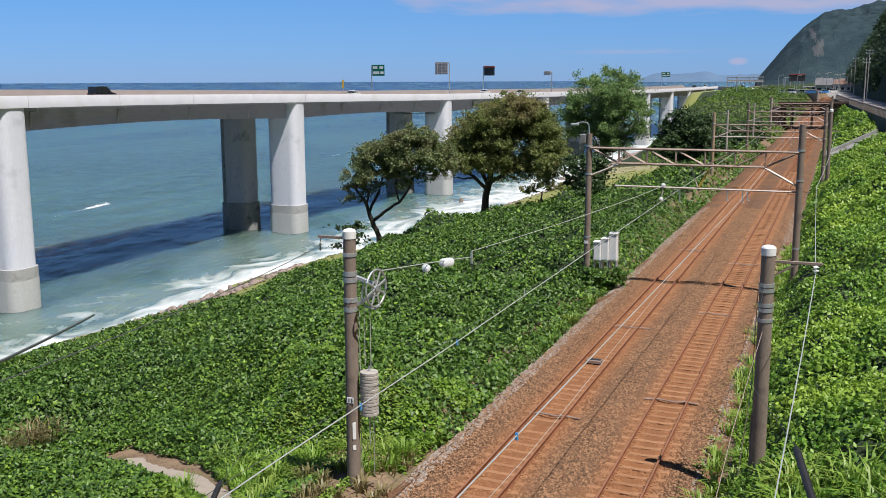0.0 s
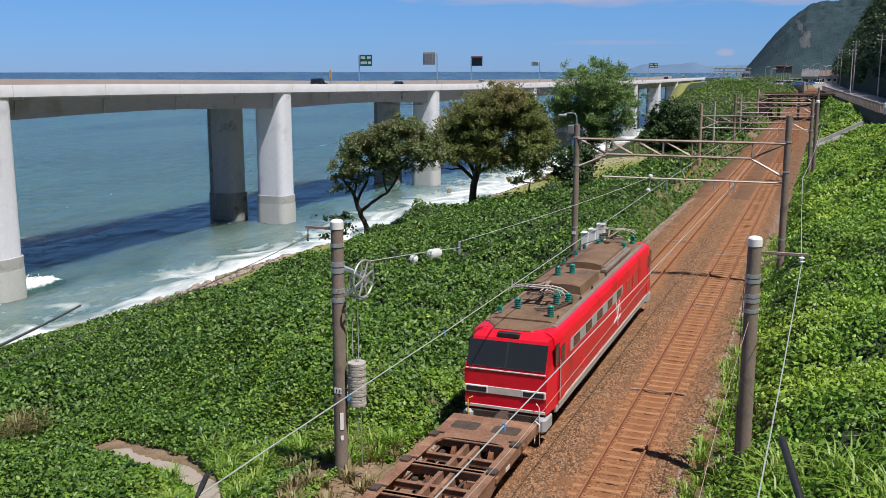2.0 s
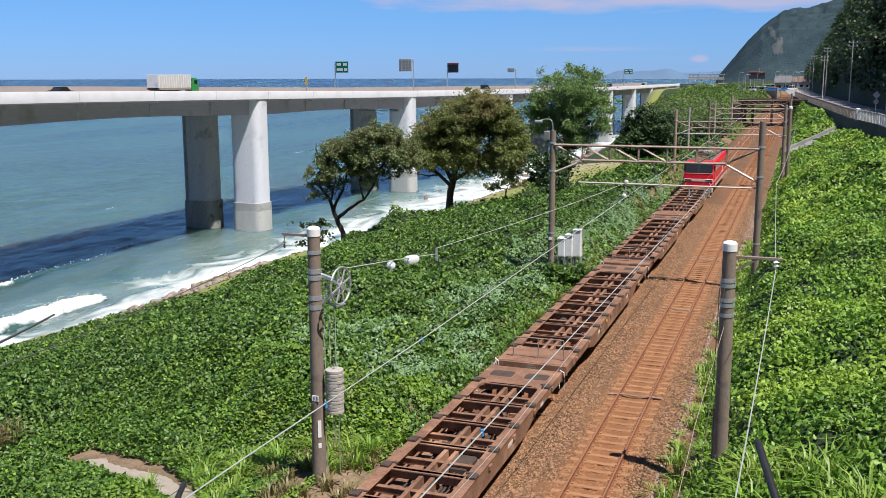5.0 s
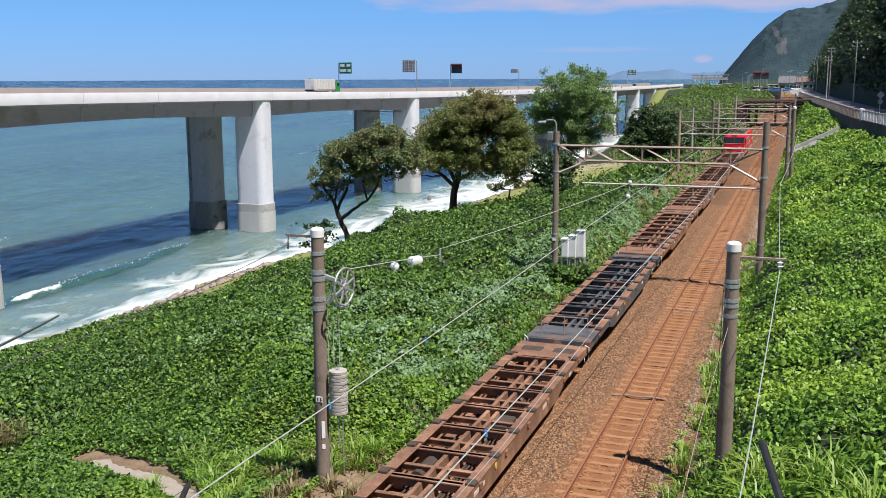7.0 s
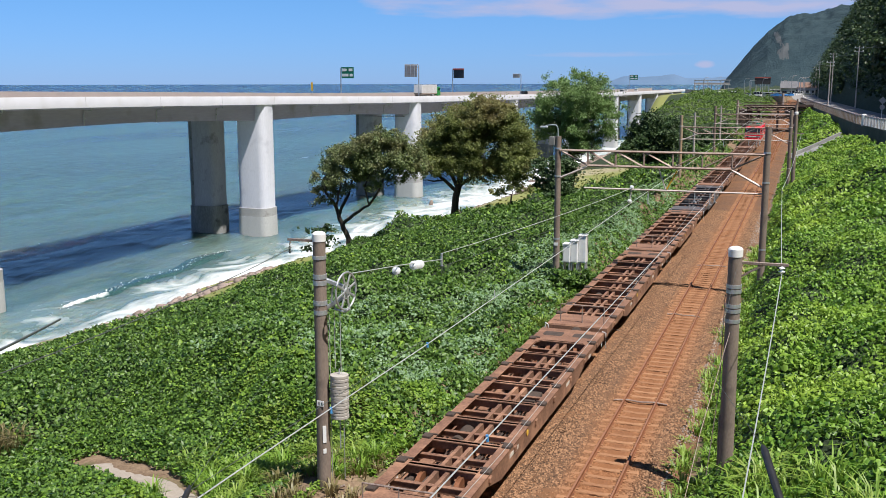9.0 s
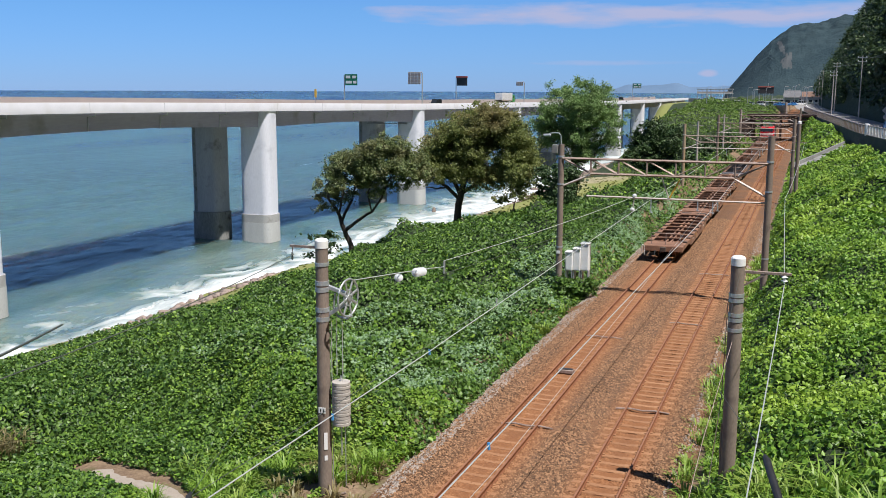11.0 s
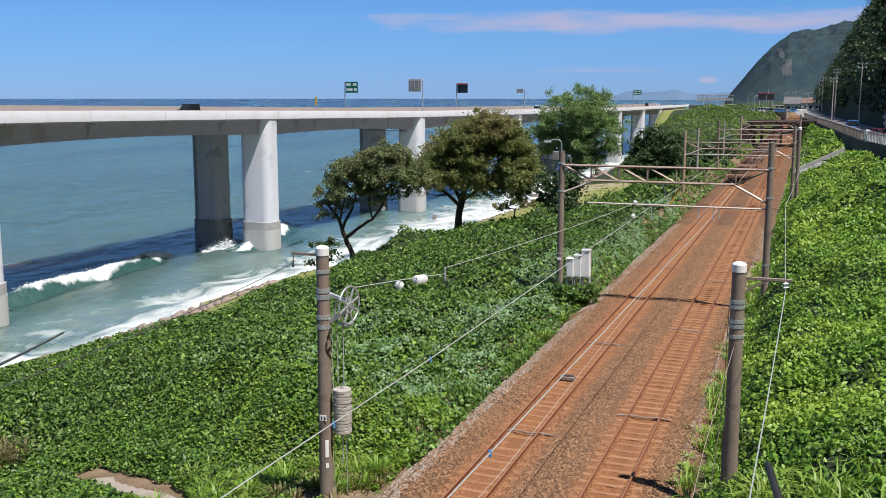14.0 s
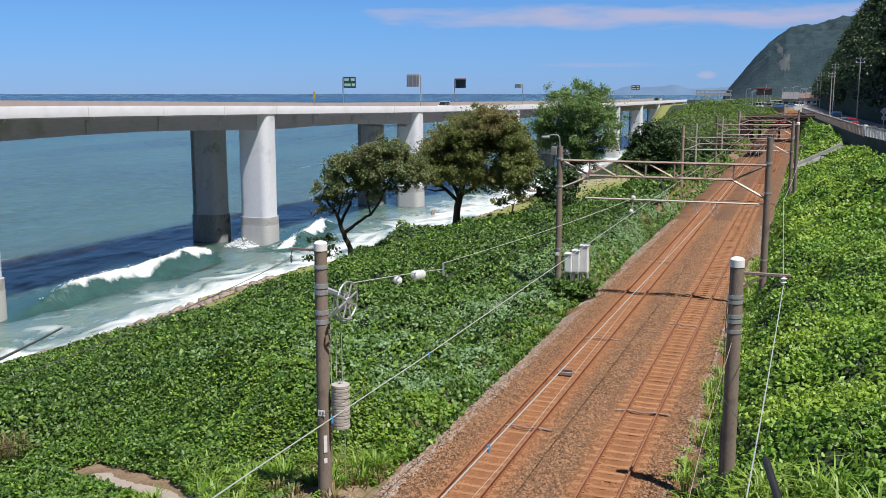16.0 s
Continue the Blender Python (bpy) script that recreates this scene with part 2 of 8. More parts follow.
PARAPET = paint("white parapet", (0.56, 0.565, 0.62), (0.66, 0.665, 0.72), 0.75, scale=0.4, fine=7, stain=(0.56, 0.56, 0.59), stain_scale=0.3, stretch=(1, 1, 2))
TAN_BARRIER = paint("tan barrier", (0.33, 0.28, 0.265), (0.41, 0.35, 0.33), 0.8, scale=0.3, fine=6)
GIRDER = paint("grey girder", (0.32, 0.31, 0.41), (0.40, 0.385, 0.49), 0.75, scale=0.2, fine=4, stain=(0.24, 0.24, 0.25), stain_scale=0.2, stretch=(1, 0.15, 1))
ASPHALT = paint("asphalt", (0.10, 0.10, 0.10), (0.15, 0.145, 0.14), 0.9, scale=0.4, fine=40)
ROAD_PALE = paint("sunlit old asphalt", (0.22, 0.21, 0.20), (0.30, 0.29, 0.28), 0.9, scale=0.3, fine=30)
BALLAST = paint("rusty ballast", (0.076, 0.038, 0.021), (0.195, 0.102, 0.053), 0.95, scale=14.0, fine=40, bump=1.0, depth=0.05, mid=(0.40, 0.60), stain=(0.19, 0.088, 0.038), stain_scale=0.35, stain_cover=(0.46, 0.66))
STONE = paint("ballast stone", (0.034, 0.018, 0.010), (0.38, 0.208, 0.110), 0.95, scale=6, fine=30, per_island=True, per_object=0.85)
GREY_STONE = paint("grey ballast stone", (0.15, 0.125, 0.105), (0.40, 0.345, 0.30), 0.95, scale=6, fine=30, per_island=True)
SLEEPER = paint("rust dusted concrete sleeper", (0.22, 0.098, 0.044), (0.40, 0.21, 0.105), 0.9, scale=4, fine=20, per_object=0.4)
RAIL = paint("rusty rail", (0.15, 0.056, 0.025), (0.30, 0.125, 0.060), 0.6, metal=0.3, scale=3, fine=25)
RAIL_TOP = paint("worn rail head", (0.25, 0.108, 0.055), (0.34, 0.17, 0.10), 0.6, metal=0.2, scale=1.5, fine=20, stretch=(8, 0.2, 1))
POLE = paint("brown grey concrete pole", (0.17, 0.13, 0.105), (0.27, 0.215, 0.175), 0.85, scale=1.6, fine=25, stain=(0.12, 0.095, 0.08), stain_scale=1.2, stretch=(1, 1, 0.4))
POLE_RUST = paint("ochre stained concrete pole", (0.27, 0.20, 0.13), (0.38, 0.30, 0.21), 0.85, scale=1.0, fine=20, stain=(0.34, 0.20, 0.09), stain_scale=0.7)
GALV = paint("galvanised steel", (0.42, 0.44, 0.46), (0.58, 0.60, 0.62), 0.45, metal=0.6, scale=6, fine=40)
RUSTED = paint("rusty galvanised steel", (0.20, 0.13, 0.10), (0.42, 0.35, 0.31), 0.65, metal=0.3, scale=3, fine=18)
PALE_STEEL = paint("pale weathered steel", (0.38, 0.33, 0.30), (0.58, 0.52, 0.49), 0.6, metal=0.2, scale=3, fine=18)
WHITE = paint("white paint", (0.74, 0.74, 0.73), (0.84, 0.84, 0.83), 0.5, scale=2, fine=20, stain=(0.6, 0.6, 0.58))
PORCELAIN = paint("white glazed porcelain", (0.78, 0.80, 0.81), (0.86, 0.88, 0.88), 0.2, scale=4, fine=30, bump=0)
WIRE = paint("pale wire", (0.50, 0.53, 0.52), (0.62, 0.65, 0.64), 0.45, metal=0.4, scale=4, fine=30, bump=0)
DARK_WIRE = paint("dark wire", (0.05, 0.06, 0.05), (0.09, 0.10, 0.09), 0.6, scale=4, fine=30, bump=0)
BLACK = paint("black paint", (0.012, 0.012, 0.013), (0.03, 0.03, 0.032), 0.5, scale=4, fine=30)
YELLOW = paint("yellow paint", (0.62, 0.36, 0.03), (0.72, 0.45, 0.06), 0.6, scale=4, fine=30)
WEIGHT = paint("grey cast weight", (0.32, 0.29, 0.26), (0.46, 0.43, 0.39), 0.8, scale=5, fine=30)
BLUE = paint("blue plastic", (0.05, 0.22, 0.5), (0.08, 0.3, 0.6), 0.4, scale=6, fine=30, bump=0)
RED = paint("red body paint", (0.66, 0.006, 0.022), (0.76, 0.010, 0.030), 0.32, scale=0.5, fine=6, bump=0.03, stain=(0.47, 0.008, 0.022), stain_scale=0.8, stretch=(1, 1, 0.4))
ROOF_DIRT = paint("rust brown roof", (0.125, 0.070, 0.040), (0.215, 0.135, 0.083), 0.85, scale=1.2, fine=12, stain=(0.085, 0.06, 0.045), stain_scale=0.8)
ROOF_GREY = paint("brown grey roof edge", (0.15, 0.115, 0.095), (0.24, 0.20, 0.175), 0.8, scale=1.0, fine=12)
LOCO_GREY = paint("light grey body paint", (0.33, 0.33, 0.34), (0.42, 0.42, 0.43), 0.5, scale=1, fine=10)
CREAM = paint("dusty white stripe", (0.52, 0.46, 0.40), (0.66, 0.62, 0.57), 0.6, scale=1.5, fine=14)
UNDER = paint("brown underframe dirt", (0.040, 0.028, 0.022), (0.09, 0.062, 0.048), 0.9, scale=3, fine=20)
INSUL = paint("green glazed insulator", (0.015, 0.16, 0.12), (0.03, 0.26, 0.20), 0.25, scale=6, fine=30, bump=0)
WAGON = paint("rusty brown wagon steel", (0.125, 0.060, 0.038), (0.31, 0.165, 0.100), 0.8, scale=1.4, fine=14, stain=(0.38, 0.205, 0.125), stain_scale=0.9)
WAGON_DARK = paint("dull blue grey wagon steel", (0.05, 0.055, 0.065), (0.12, 0.115, 0.12), 0.75, scale=1.4, fine=14, stain=(0.20, 0.10, 0.065), stain_scale=0.7)
GLASS = bpy.data.materials.new("dark window glass")
GLASS.use_nodes = True
_g = GLASS.node_tree.nodes["Principled BSDF"]
_g.inputs["Base Color"].default_value = (0.020, 0.023, 0.026, 1)
_g.inputs["Roughness"].default_value = 0.12
_g.inputs["Specular IOR Level"].default_value = 0.5
GREEN_SIGN = paint("green sign", (0.0, 0.13, 0.07), (0.0, 0.17, 0.09), 0.5, scale=1, fine=10, bump=0)
DARK_SIGN = paint("dark display", (0.02, 0.02, 0.02), (0.05, 0.045, 0.045), 0.4, scale=1, fine=10, bump=0)
RED_SIGN = paint("dull red panel", (0.25, 0.05, 0.04), (0.34, 0.09, 0.07), 0.6, scale=1, fine=10, bump=0)
EARTH = paint("dry brown earth", (0.12, 0.075, 0.045), (0.27, 0.19, 0.12), 0.95, scale=1.5, fine=12, bump=0.6, depth=0.06, stain=(0.06, 0.08, 0.02), stain_scale=0.5)
# near-black green: the shade beneath the leaves is put into the colour
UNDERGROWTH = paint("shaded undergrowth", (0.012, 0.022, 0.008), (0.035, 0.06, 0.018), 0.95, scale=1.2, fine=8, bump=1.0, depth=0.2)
PATH = paint("weathered concrete path", (0.26, 0.22, 0.18), (0.40, 0.345, 0.29), 0.9, scale=0.8, fine=15, stain=(0.2, 0.17, 0.12), stain_scale=0.7)
ROCK = paint("pinkish shore rock", (0.15, 0.115, 0.10), (0.40, 0.315, 0.27), 0.9, scale=0.9, fine=8, per_island=True, bump=0.5, depth=0.1)
SAND = paint("shore gravel and grass", (0.23, 0.20, 0.12), (0.36, 0.32, 0.20), 0.95, scale=0.3, fine=4, stain=(0.20, 0.215, 0.06), stain_scale=0.05, stain_cover=(0.34, 0.46))
BARK = paint("dark bark", (0.035, 0.026, 0.02), (0.085, 0.066, 0.05), 0.95, scale=4, fine=20, bump=0.6, stretch=(1, 1, 0.3))


# ---- lie of the land ----
SEA = -16.0
X1, X2 = -8.68, -5.01          # the two tracks' centre lines; rail tops at z = 0
FENCE_Y = [-260, 40, 110, 127, 146, 230, 357, 420, 900]
FENCE_X = [12.0, 11.0, 9.8, 9.0, 6.6, 1.9, -4.6, -6.0, -6.0]


def ease(a, b, v):
    t = np.clip((np.asarray(v, float) - a) / (b - a), 0, 1)
    return t * t * (3 - 2 * t)


_rng = np.random.RandomState(7)
_lattice = _rng.rand(64, 64)


def drift(x, y, size):
    """Smooth noise from 0 to 1 over the plan."""
    u, v = np.asarray(x, float) / size, np.asarray(y, float) / size
    i, j = np.floor(u).astype(int), np.floor(v).astype(int)
    a, b = u - i, v - j
    a, b = a * a * (3 - 2 * a), b * b * (3 - 2 * b)
    g = lambda p, q: _lattice[p % 64, q % 64]
    return (g(i, j) * (1 - a) + g(i + 1, j) * a) * (1 - b) + (g(i, j + 1) * (1 - a) + g(i + 1, j + 1) * a) * b


def fence_x(y):
    return np.interp(y, FENCE_Y, FENCE_X)


def ground(x, y):
    """Height of the bare ground."""
    x, y = np.asarray(x, float), np.asarray(y, float)
    t = -x
    e = 43.5 + 3.0 * (drift(y, y * 0 + 3, 17) - 0.5) + 4 * ease(62, 40, y) - 26.5 * ease(109, 139, y) - 6.0 * np.exp(-((y - 70) / 15.0) ** 2)
    terrace = -0.5 - 0.142 * (np.minimum(t, e) - 11.3)
    terrace = terrace + (-0.6 * ease(84, 98, y) - 0.6 * ease(100, 110, y) - 1.0 * ease(112, 123, y)) * ease(18, 33, t)
    low = -12.4 - 0.8 * (drift(x, y, 19) - 0.5)
    left = np.maximum(terrace - 0.85 * np.maximum(t - e, 0), low)
    shore = t + 5.5 * ease(112, 165, y) * ease(330, 262, y)
    left = left - 3.8 * ease(61, 74, shore) - 9.0 * ease(72, 110, shore)
    mound = 3.5 * ease(12.5, 24, t) - 18.4 * ease(40, 66, t) - 3.8 * ease(61, 74, t) - 9.0 * ease(72, 110, t) - 0.5
    left = left + (mound - left) * ease(252, 335, y)
    left = left + 0.5 * np.exp(-((t - 13.0) / 1.7) ** 2 - ((y - 23.5) / 4.5) ** 2)
    fx = fence_x(y)
    top = 5.2
    right = (top - 1.7 * ease(84, 104, y) * ease(190, 150, y)) * np.clip((x + 2.6) / (fx - 0.4 + 2.6), 0, 1) - 0.35
    hill = np.maximum(x - fx - 9.5, 0)
    right = np.where(x > fx + 0.3, top + 0.0 * x, right) + np.minimum(hill, 70) * 2.0 + np.maximum(hill - 70, 0) * 0.5 + 2.0 * (drift(x, y, 14) - 0.5) * (hill > 1)
    z = np.where(x < -11.3, left, np.where(x > -2.6, right, -0.45))
    far = ease(380, 470, y)
    flat = np.where(t > 66, SEA - 4, 5.0)
    return np.where(x < fx + 9.5, z + (np.where(x < -11.3, flat, z) - z) * far, z)


PATH_X, PATH_Y = [-23.5, -21.5, -19.3, -17.0, -15.0, -13.5], [26.6, 25.9, 25.0, 23.5, 21.0, 17.5]


def path_gap(x, y):
    """Distance across the plan from the footpath's middle line."""
    return np.hypot(y - np.interp(x, PATH_X, PATH_Y), np.maximum(PATH_X[0] - x, 0) + np.maximum(x - PATH_X[-1], 0))


def thicket(x, y):
    """Height of the vines' cover over the ground."""
    x, y = np.asarray(x, float), np.asarray(y, float)
    left = ease(-10.8, -12.8, x) * (1 - ease(41.5, 46, -x + 0 * y)) * (1 - 0.99 * ease(28.5, 26.0, y) * ease(-18.5, -16.5, x)) * (1 - 0.72 * ease(7.5, 2.0, path_gap(x, y))) * (1 - 0.9 * ease(1.9, 0.9, path_gap(x, y)))
    left = left * (1 - ease(23, 29, -x) * ease(128, 146, y))
    mound = ease(250, 310, y) * ease(-11.5, -15, x) * ease(-54, -47, x)
    right = ease(-3.0, -0.5, x) * ease(0.3, 1.6, fence_x(y) - x)
    right = right * (1 - 0.97 * ease(2.8, 1.9, np.abs(x + 0.9 - 0.736 * (y - 139.4))) * ease(136, 138, y) * ease(151, 149, y))
    left = left * (1 - (0.58 + 0.2 * ease(112, 120, y) - 0.3 * ease(92, 100, y) * ease(114, 108, y)) * ease(27, 39, -x) * ease(160, 130, y))
    cover = np.maximum(np.maximum(left * (1 - ease(250, 290, y)), mound), right * 0.8)
    lumps = 0.06 + 1.65 * drift(x, y, 2.6) ** 1.8 + 0.85 * drift(x + 40, y, 0.95) + 1.75 * drift(x, y + 90, 7.0) ** 2.2
    return cover * lumps


def canopy(x, y):
    return ground(x, y) + thicket(x, y)


def spread(a, b, near, n, power=2.2):
    """n lines from a to b, closer together about near."""
    u = np.linspace(-1, 1, n)
    s = np.sign(u) * np.abs(u) ** power
    return np.where(s < 0, near + s * (near - a), near + s * (b - near))


xs = np.unique(np.concatenate([np.linspace(-150, -52, 40), np.arange(-52, 14, 0.5), np.arange(-25.9, -13, 0.2), np.linspace(14, 140, 40), np.linspace(145, 700, 12)]))
ys = np.unique(np.concatenate([np.linspace(-260, 4, 24), np.arange(4, 110, 0.7), np.arange(16.1, 29, 0.25), np.arange(110, 260, 2.2), np.linspace(260, 480, 60), np.linspace(490, 900, 14)]))
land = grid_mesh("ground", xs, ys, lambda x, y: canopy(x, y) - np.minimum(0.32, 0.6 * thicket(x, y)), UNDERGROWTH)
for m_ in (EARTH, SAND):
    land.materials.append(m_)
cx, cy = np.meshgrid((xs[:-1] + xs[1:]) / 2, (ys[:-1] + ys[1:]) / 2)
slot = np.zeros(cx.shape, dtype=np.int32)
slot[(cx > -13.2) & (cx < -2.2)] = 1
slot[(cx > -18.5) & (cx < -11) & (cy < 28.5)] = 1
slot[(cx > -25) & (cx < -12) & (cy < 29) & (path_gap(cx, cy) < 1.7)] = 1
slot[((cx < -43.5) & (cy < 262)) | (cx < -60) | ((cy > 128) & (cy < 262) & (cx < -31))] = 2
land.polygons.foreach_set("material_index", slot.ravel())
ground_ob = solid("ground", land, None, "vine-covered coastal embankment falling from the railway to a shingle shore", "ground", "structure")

# ---- the sea ----
WATER = bpy.data.materials.new("sea water")
WATER.use_nodes = True


def sea_material(m):
    n, l = m.node_tree.nodes, m.node_tree.links
    bsdf = n["Principled BSDF"]
    co, sep = n.new("ShaderNodeTexCoord"), n.new("ShaderNodeSeparateXYZ")
    l.new(co.outputs["Object"], sep.inputs[0])

    def noise_of(scale, detail, stretch, rough=0.55, warp=0.0):
        mp, t = n.new("ShaderNodeMapping"), n.new("ShaderNodeTexNoise")
        mp.inputs["Scale"].default_value = stretch
        mp.inputs["Rotation"].default_value = (0, 0, radians(8))
        l.new(co.outputs["Object"], mp.inputs[0])
        l.new(mp.outputs[0], t.inputs["Vector"])
        t.inputs["Scale"].default_value, t.inputs["Detail"].default_value = scale, detail
        t.inputs["Roughness"].default_value, t.inputs["Distortion"].default_value = rough, warp
        return t.outputs["Fac"]

    def ranged(v, a, b, c=0.0, d=1.0):
        r = n.new("ShaderNodeMapRange")
        for key, val in (("From Min", a), ("From Max", b), ("To Min", c), ("To Max", d)):
            r.inputs[key].default_value = val
        l.new(v, r.inputs["Value"])
        return r.outputs[0]

    def mixed(f, a, b):
        x = n.new("ShaderNodeMix")
        x.data_type = "RGBA"
        l.new(f, x.inputs["Factor"])
        for v, s in ((a, 6), (b, 7)):
            if isinstance(v, tuple):
                x.inputs[s].default_value = (*v, 1)
            else:
                l.new(v, x.inputs[s])
        return x.outputs[2]

    def maths(op, a, b):
        x = n.new("ShaderNodeMath")
        x.operation = op
        for v, s in ((a, 0), (b, 1)):
            if isinstance(v, (int, float)):
                x.inputs[s].default_value = v
            else:
                l.new(v, x.inputs[s])
        return x.outputs[0]

    # depth colour: green over the shelf, blue far out, dark seaweed beds between
    off = ranged(sep.outputs[0], -75, -1100)
    colour = mixed(off, (0.084, 0.150, 0.124), (0.013, 0.034, 0.090))
    # seaweed colour also greys the band where the viaduct's shade falls
    weed_shade = maths("MULTIPLY", ranged(noise_of(0.035, 8, (1, 0.30, 1), 0.68, warp=0.6), 0.42, 0.56), ranged(sep.outputs[0], -150, -118))
    weed_shade = maths("MULTIPLY", weed_shade, ranged(sep.outputs[0], -86, -98))
    colour = mixed(maths("MULTIPLY", weed_shade, 0.85), colour, (0.088, 0.082, 0.068))
    # light and dark slopes of wind ripples are put into the colour
    chop = ranged(noise_of(0.26, 5, (1, 0.6, 1), 0.62, 0.3), 0.36, 0.64)
    colour = mixed(maths("MULTIPLY", chop, 0.6), colour, (0.044, 0.074, 0.066))
    drifts = ranged(noise_of(0.012, 4, (1, 0.4, 1), warp=0.5), 0.42, 0.62, 0.0, 0.55)
    colour = mixed(drifts, colour, (0.082, 0.158, 0.130))
    # foam: thick against the shore, torn streaks further out
    near = ranged(sep.outputs[0], -96, -75)
    lace = noise_of(0.16, 9, (1, 0.55, 1), 0.62, 1.2)
    surf = ranged(maths("ADD", lace, maths("MULTIPLY", maths("POWER", near, 1.25), 0.46)), 0.79, 1.06)
    streak = ranged(noise_of(0.05, 7, (1.6, 0.16, 1), 0.5, 0.4), 0.655, 0.70, 0.0, 0.45)
    streak = maths("MULTIPLY", streak, ranged(sep.outputs[0], -190, -120))
    foam = maths("MAXIMUM", surf, streak)
    milky = ranged(maths("ADD", noise_of(0.07, 6, (1, 0.5, 1), 0.5, 0.8), maths("MULTIPLY", near, 0.4)), 0.50, 0.85, 0, 0.8)
    colour = mixed(maths("MULTIPLY", milky, ranged(sep.outputs[0], -120, -90)), colour, (0.18, 0.245, 0.235))
    colour = mixed(foam, colour, (0.74, 0.77, 0.78))
    l.new(colour, bsdf.inputs["Base Color"])
    # light scatters inside the water, so shade on it has no hard edge
    l.new(ranged(foam, 0, 0.5, 1.0, 0.0), bsdf.inputs["Subsurface Weight"])
    bsdf.inputs["Subsurface Radius"].default_value = (2.0, 1.3, 0.8)
    bsdf.inputs["Subsurface Scale"].default_value = 22.0
    rough = ranged(foam, 0, 1, 0.26, 0.9)
    l.new(rough, bsdf.inputs["Roughness"])
    bsdf.inputs["Specular IOR Level"].default_value = 0.8
    bsdf.inputs["IOR"].default_value = 1.33
    waves = maths("ADD", maths("MULTIPLY", noise_of(0.11, 4, (1, 0.4, 1)), 1.6), maths("MULTIPLY", noise_of(0.6, 5, (1, 0.5, 1)), 0.5))
    waves = maths("ADD", waves, maths("MULTIPLY", lace, 0.25))
    bp = n.new("ShaderNodeBump")
    bp.inputs["Strength"].default_value, bp.inputs["Distance"].default_value = 0.8, 1.1
    l.new(waves, bp.inputs["Height"])
    l.new(bp.outputs[0], bsdf.inputs["Normal"])


sea_material(WATER)


def sea_sheet():
    r = np.concatenate([[0.0], np.geomspace(30, 78, 12)[:-1], np.geomspace(78, 420, 330), np.geomspace(432, 4940, 70)])
    a = np.concatenate([np.linspace(0, 1.55, 50)[:-1], np.linspace(1.55, 2.75, 420)[:-1], np.linspace(2.75, 2 * math.pi, 90)[:-1]])
    rr, aa = np.meshgrid(r, a, indexing="ij")
    x, y = rr * np.cos(aa), rr * np.sin(aa)
    lift = 16.4 * (np.maximum(rr - 1200, 0) / 3740) ** 2
    z = SEA + lift + (0.5 * (drift(x * 1.7, y * 0.5, 9) - 0.5) + 0.28 * (drift(x * 1.5 + y * 0.3, y, 3.1) - 0.5)) * ease(420, 300, rr) * ease(-66, -84, x)
    n, k = len(a), len(r)
    i = (np.arange(k - 1)[:, None] * n + np.arange(n)[None, :]).ravel()
    j = (np.arange(k - 1)[:, None] * n + (np.arange(n)[None, :] + 1) % n).ravel()
    return quick_mesh("sea", np.stack([x, y, z], -1).reshape(-1, 3), np.stack([i, i + n, j + n, j], 1), np.full(len(i), 4), WATER, True)


sea = solid("sea", sea_sheet(), None, "blue-green sea with surf along the shingle shore", "sea", "structure")

# ---- railway ----
TRACK_FROM, TRACK_TO = -210.0, 640.0


def rust_drift(m):
    """Orange rust dust blown off the rails lies along each track."""
    n, l = m.node_tree.nodes, m.node_tree.links
    bsdf = n["Principled BSDF"]
    before = bsdf.inputs["Base Color"].links[0].from_socket
    co, sep = n.new("ShaderNodeTexCoord"), n.new("ShaderNodeSeparateXYZ")
    l.new(co.outputs["Object"], sep.inputs[0])
    mid = n.new("ShaderNodeMath")
    mid.operation = "SUBTRACT"
    l.new(sep.outputs[0], mid.inputs[0])
    mid.inputs[1].default_value = (X1 + X2) / 2
    ab = n.new("ShaderNodeMath")
    ab.operation = "ABSOLUTE"
    l.new(mid.outputs[0], ab.inputs[0])
    gap = n.new("ShaderNodeMath")
    gap.operation = "COMPARE"
    off = n.new("ShaderNodeMath")
    off.operation = "SUBTRACT"
    l.new(ab.outputs[0], off.inputs[0])
    off.inputs[1].default_value = (X2 - X1) / 2
    ab2 = n.new("ShaderNodeMath")
    ab2.operation = "ABSOLUTE"
    l.new(off.outputs[0], ab2.inputs[0])
    rg_ = n.new("ShaderNodeMapRange")
    rg_.inputs["From Min"].default_value, rg_.inputs["From Max"].default_value = 1.25, 0.55
    rg_.inputs["To Max"].default_value = 0.55
    l.new(ab2.outputs[0], rg_.inputs["Value"])
    n.remove(gap)
    mx = n.new("ShaderNodeMix")
    mx.data_type, mx.blend_type = "RGBA", "MIX"
    l.new(rg_.outputs[0], mx.inputs["Factor"])
    l.new(before, mx.inputs[6])
    mx.inputs[7].default_value = (0.285, 0.108, 0.036, 1)
    l.new(mx.outputs[2], bsdf.inputs["Base Color"])


rust_drift(BALLAST)
rust_drift(STONE)


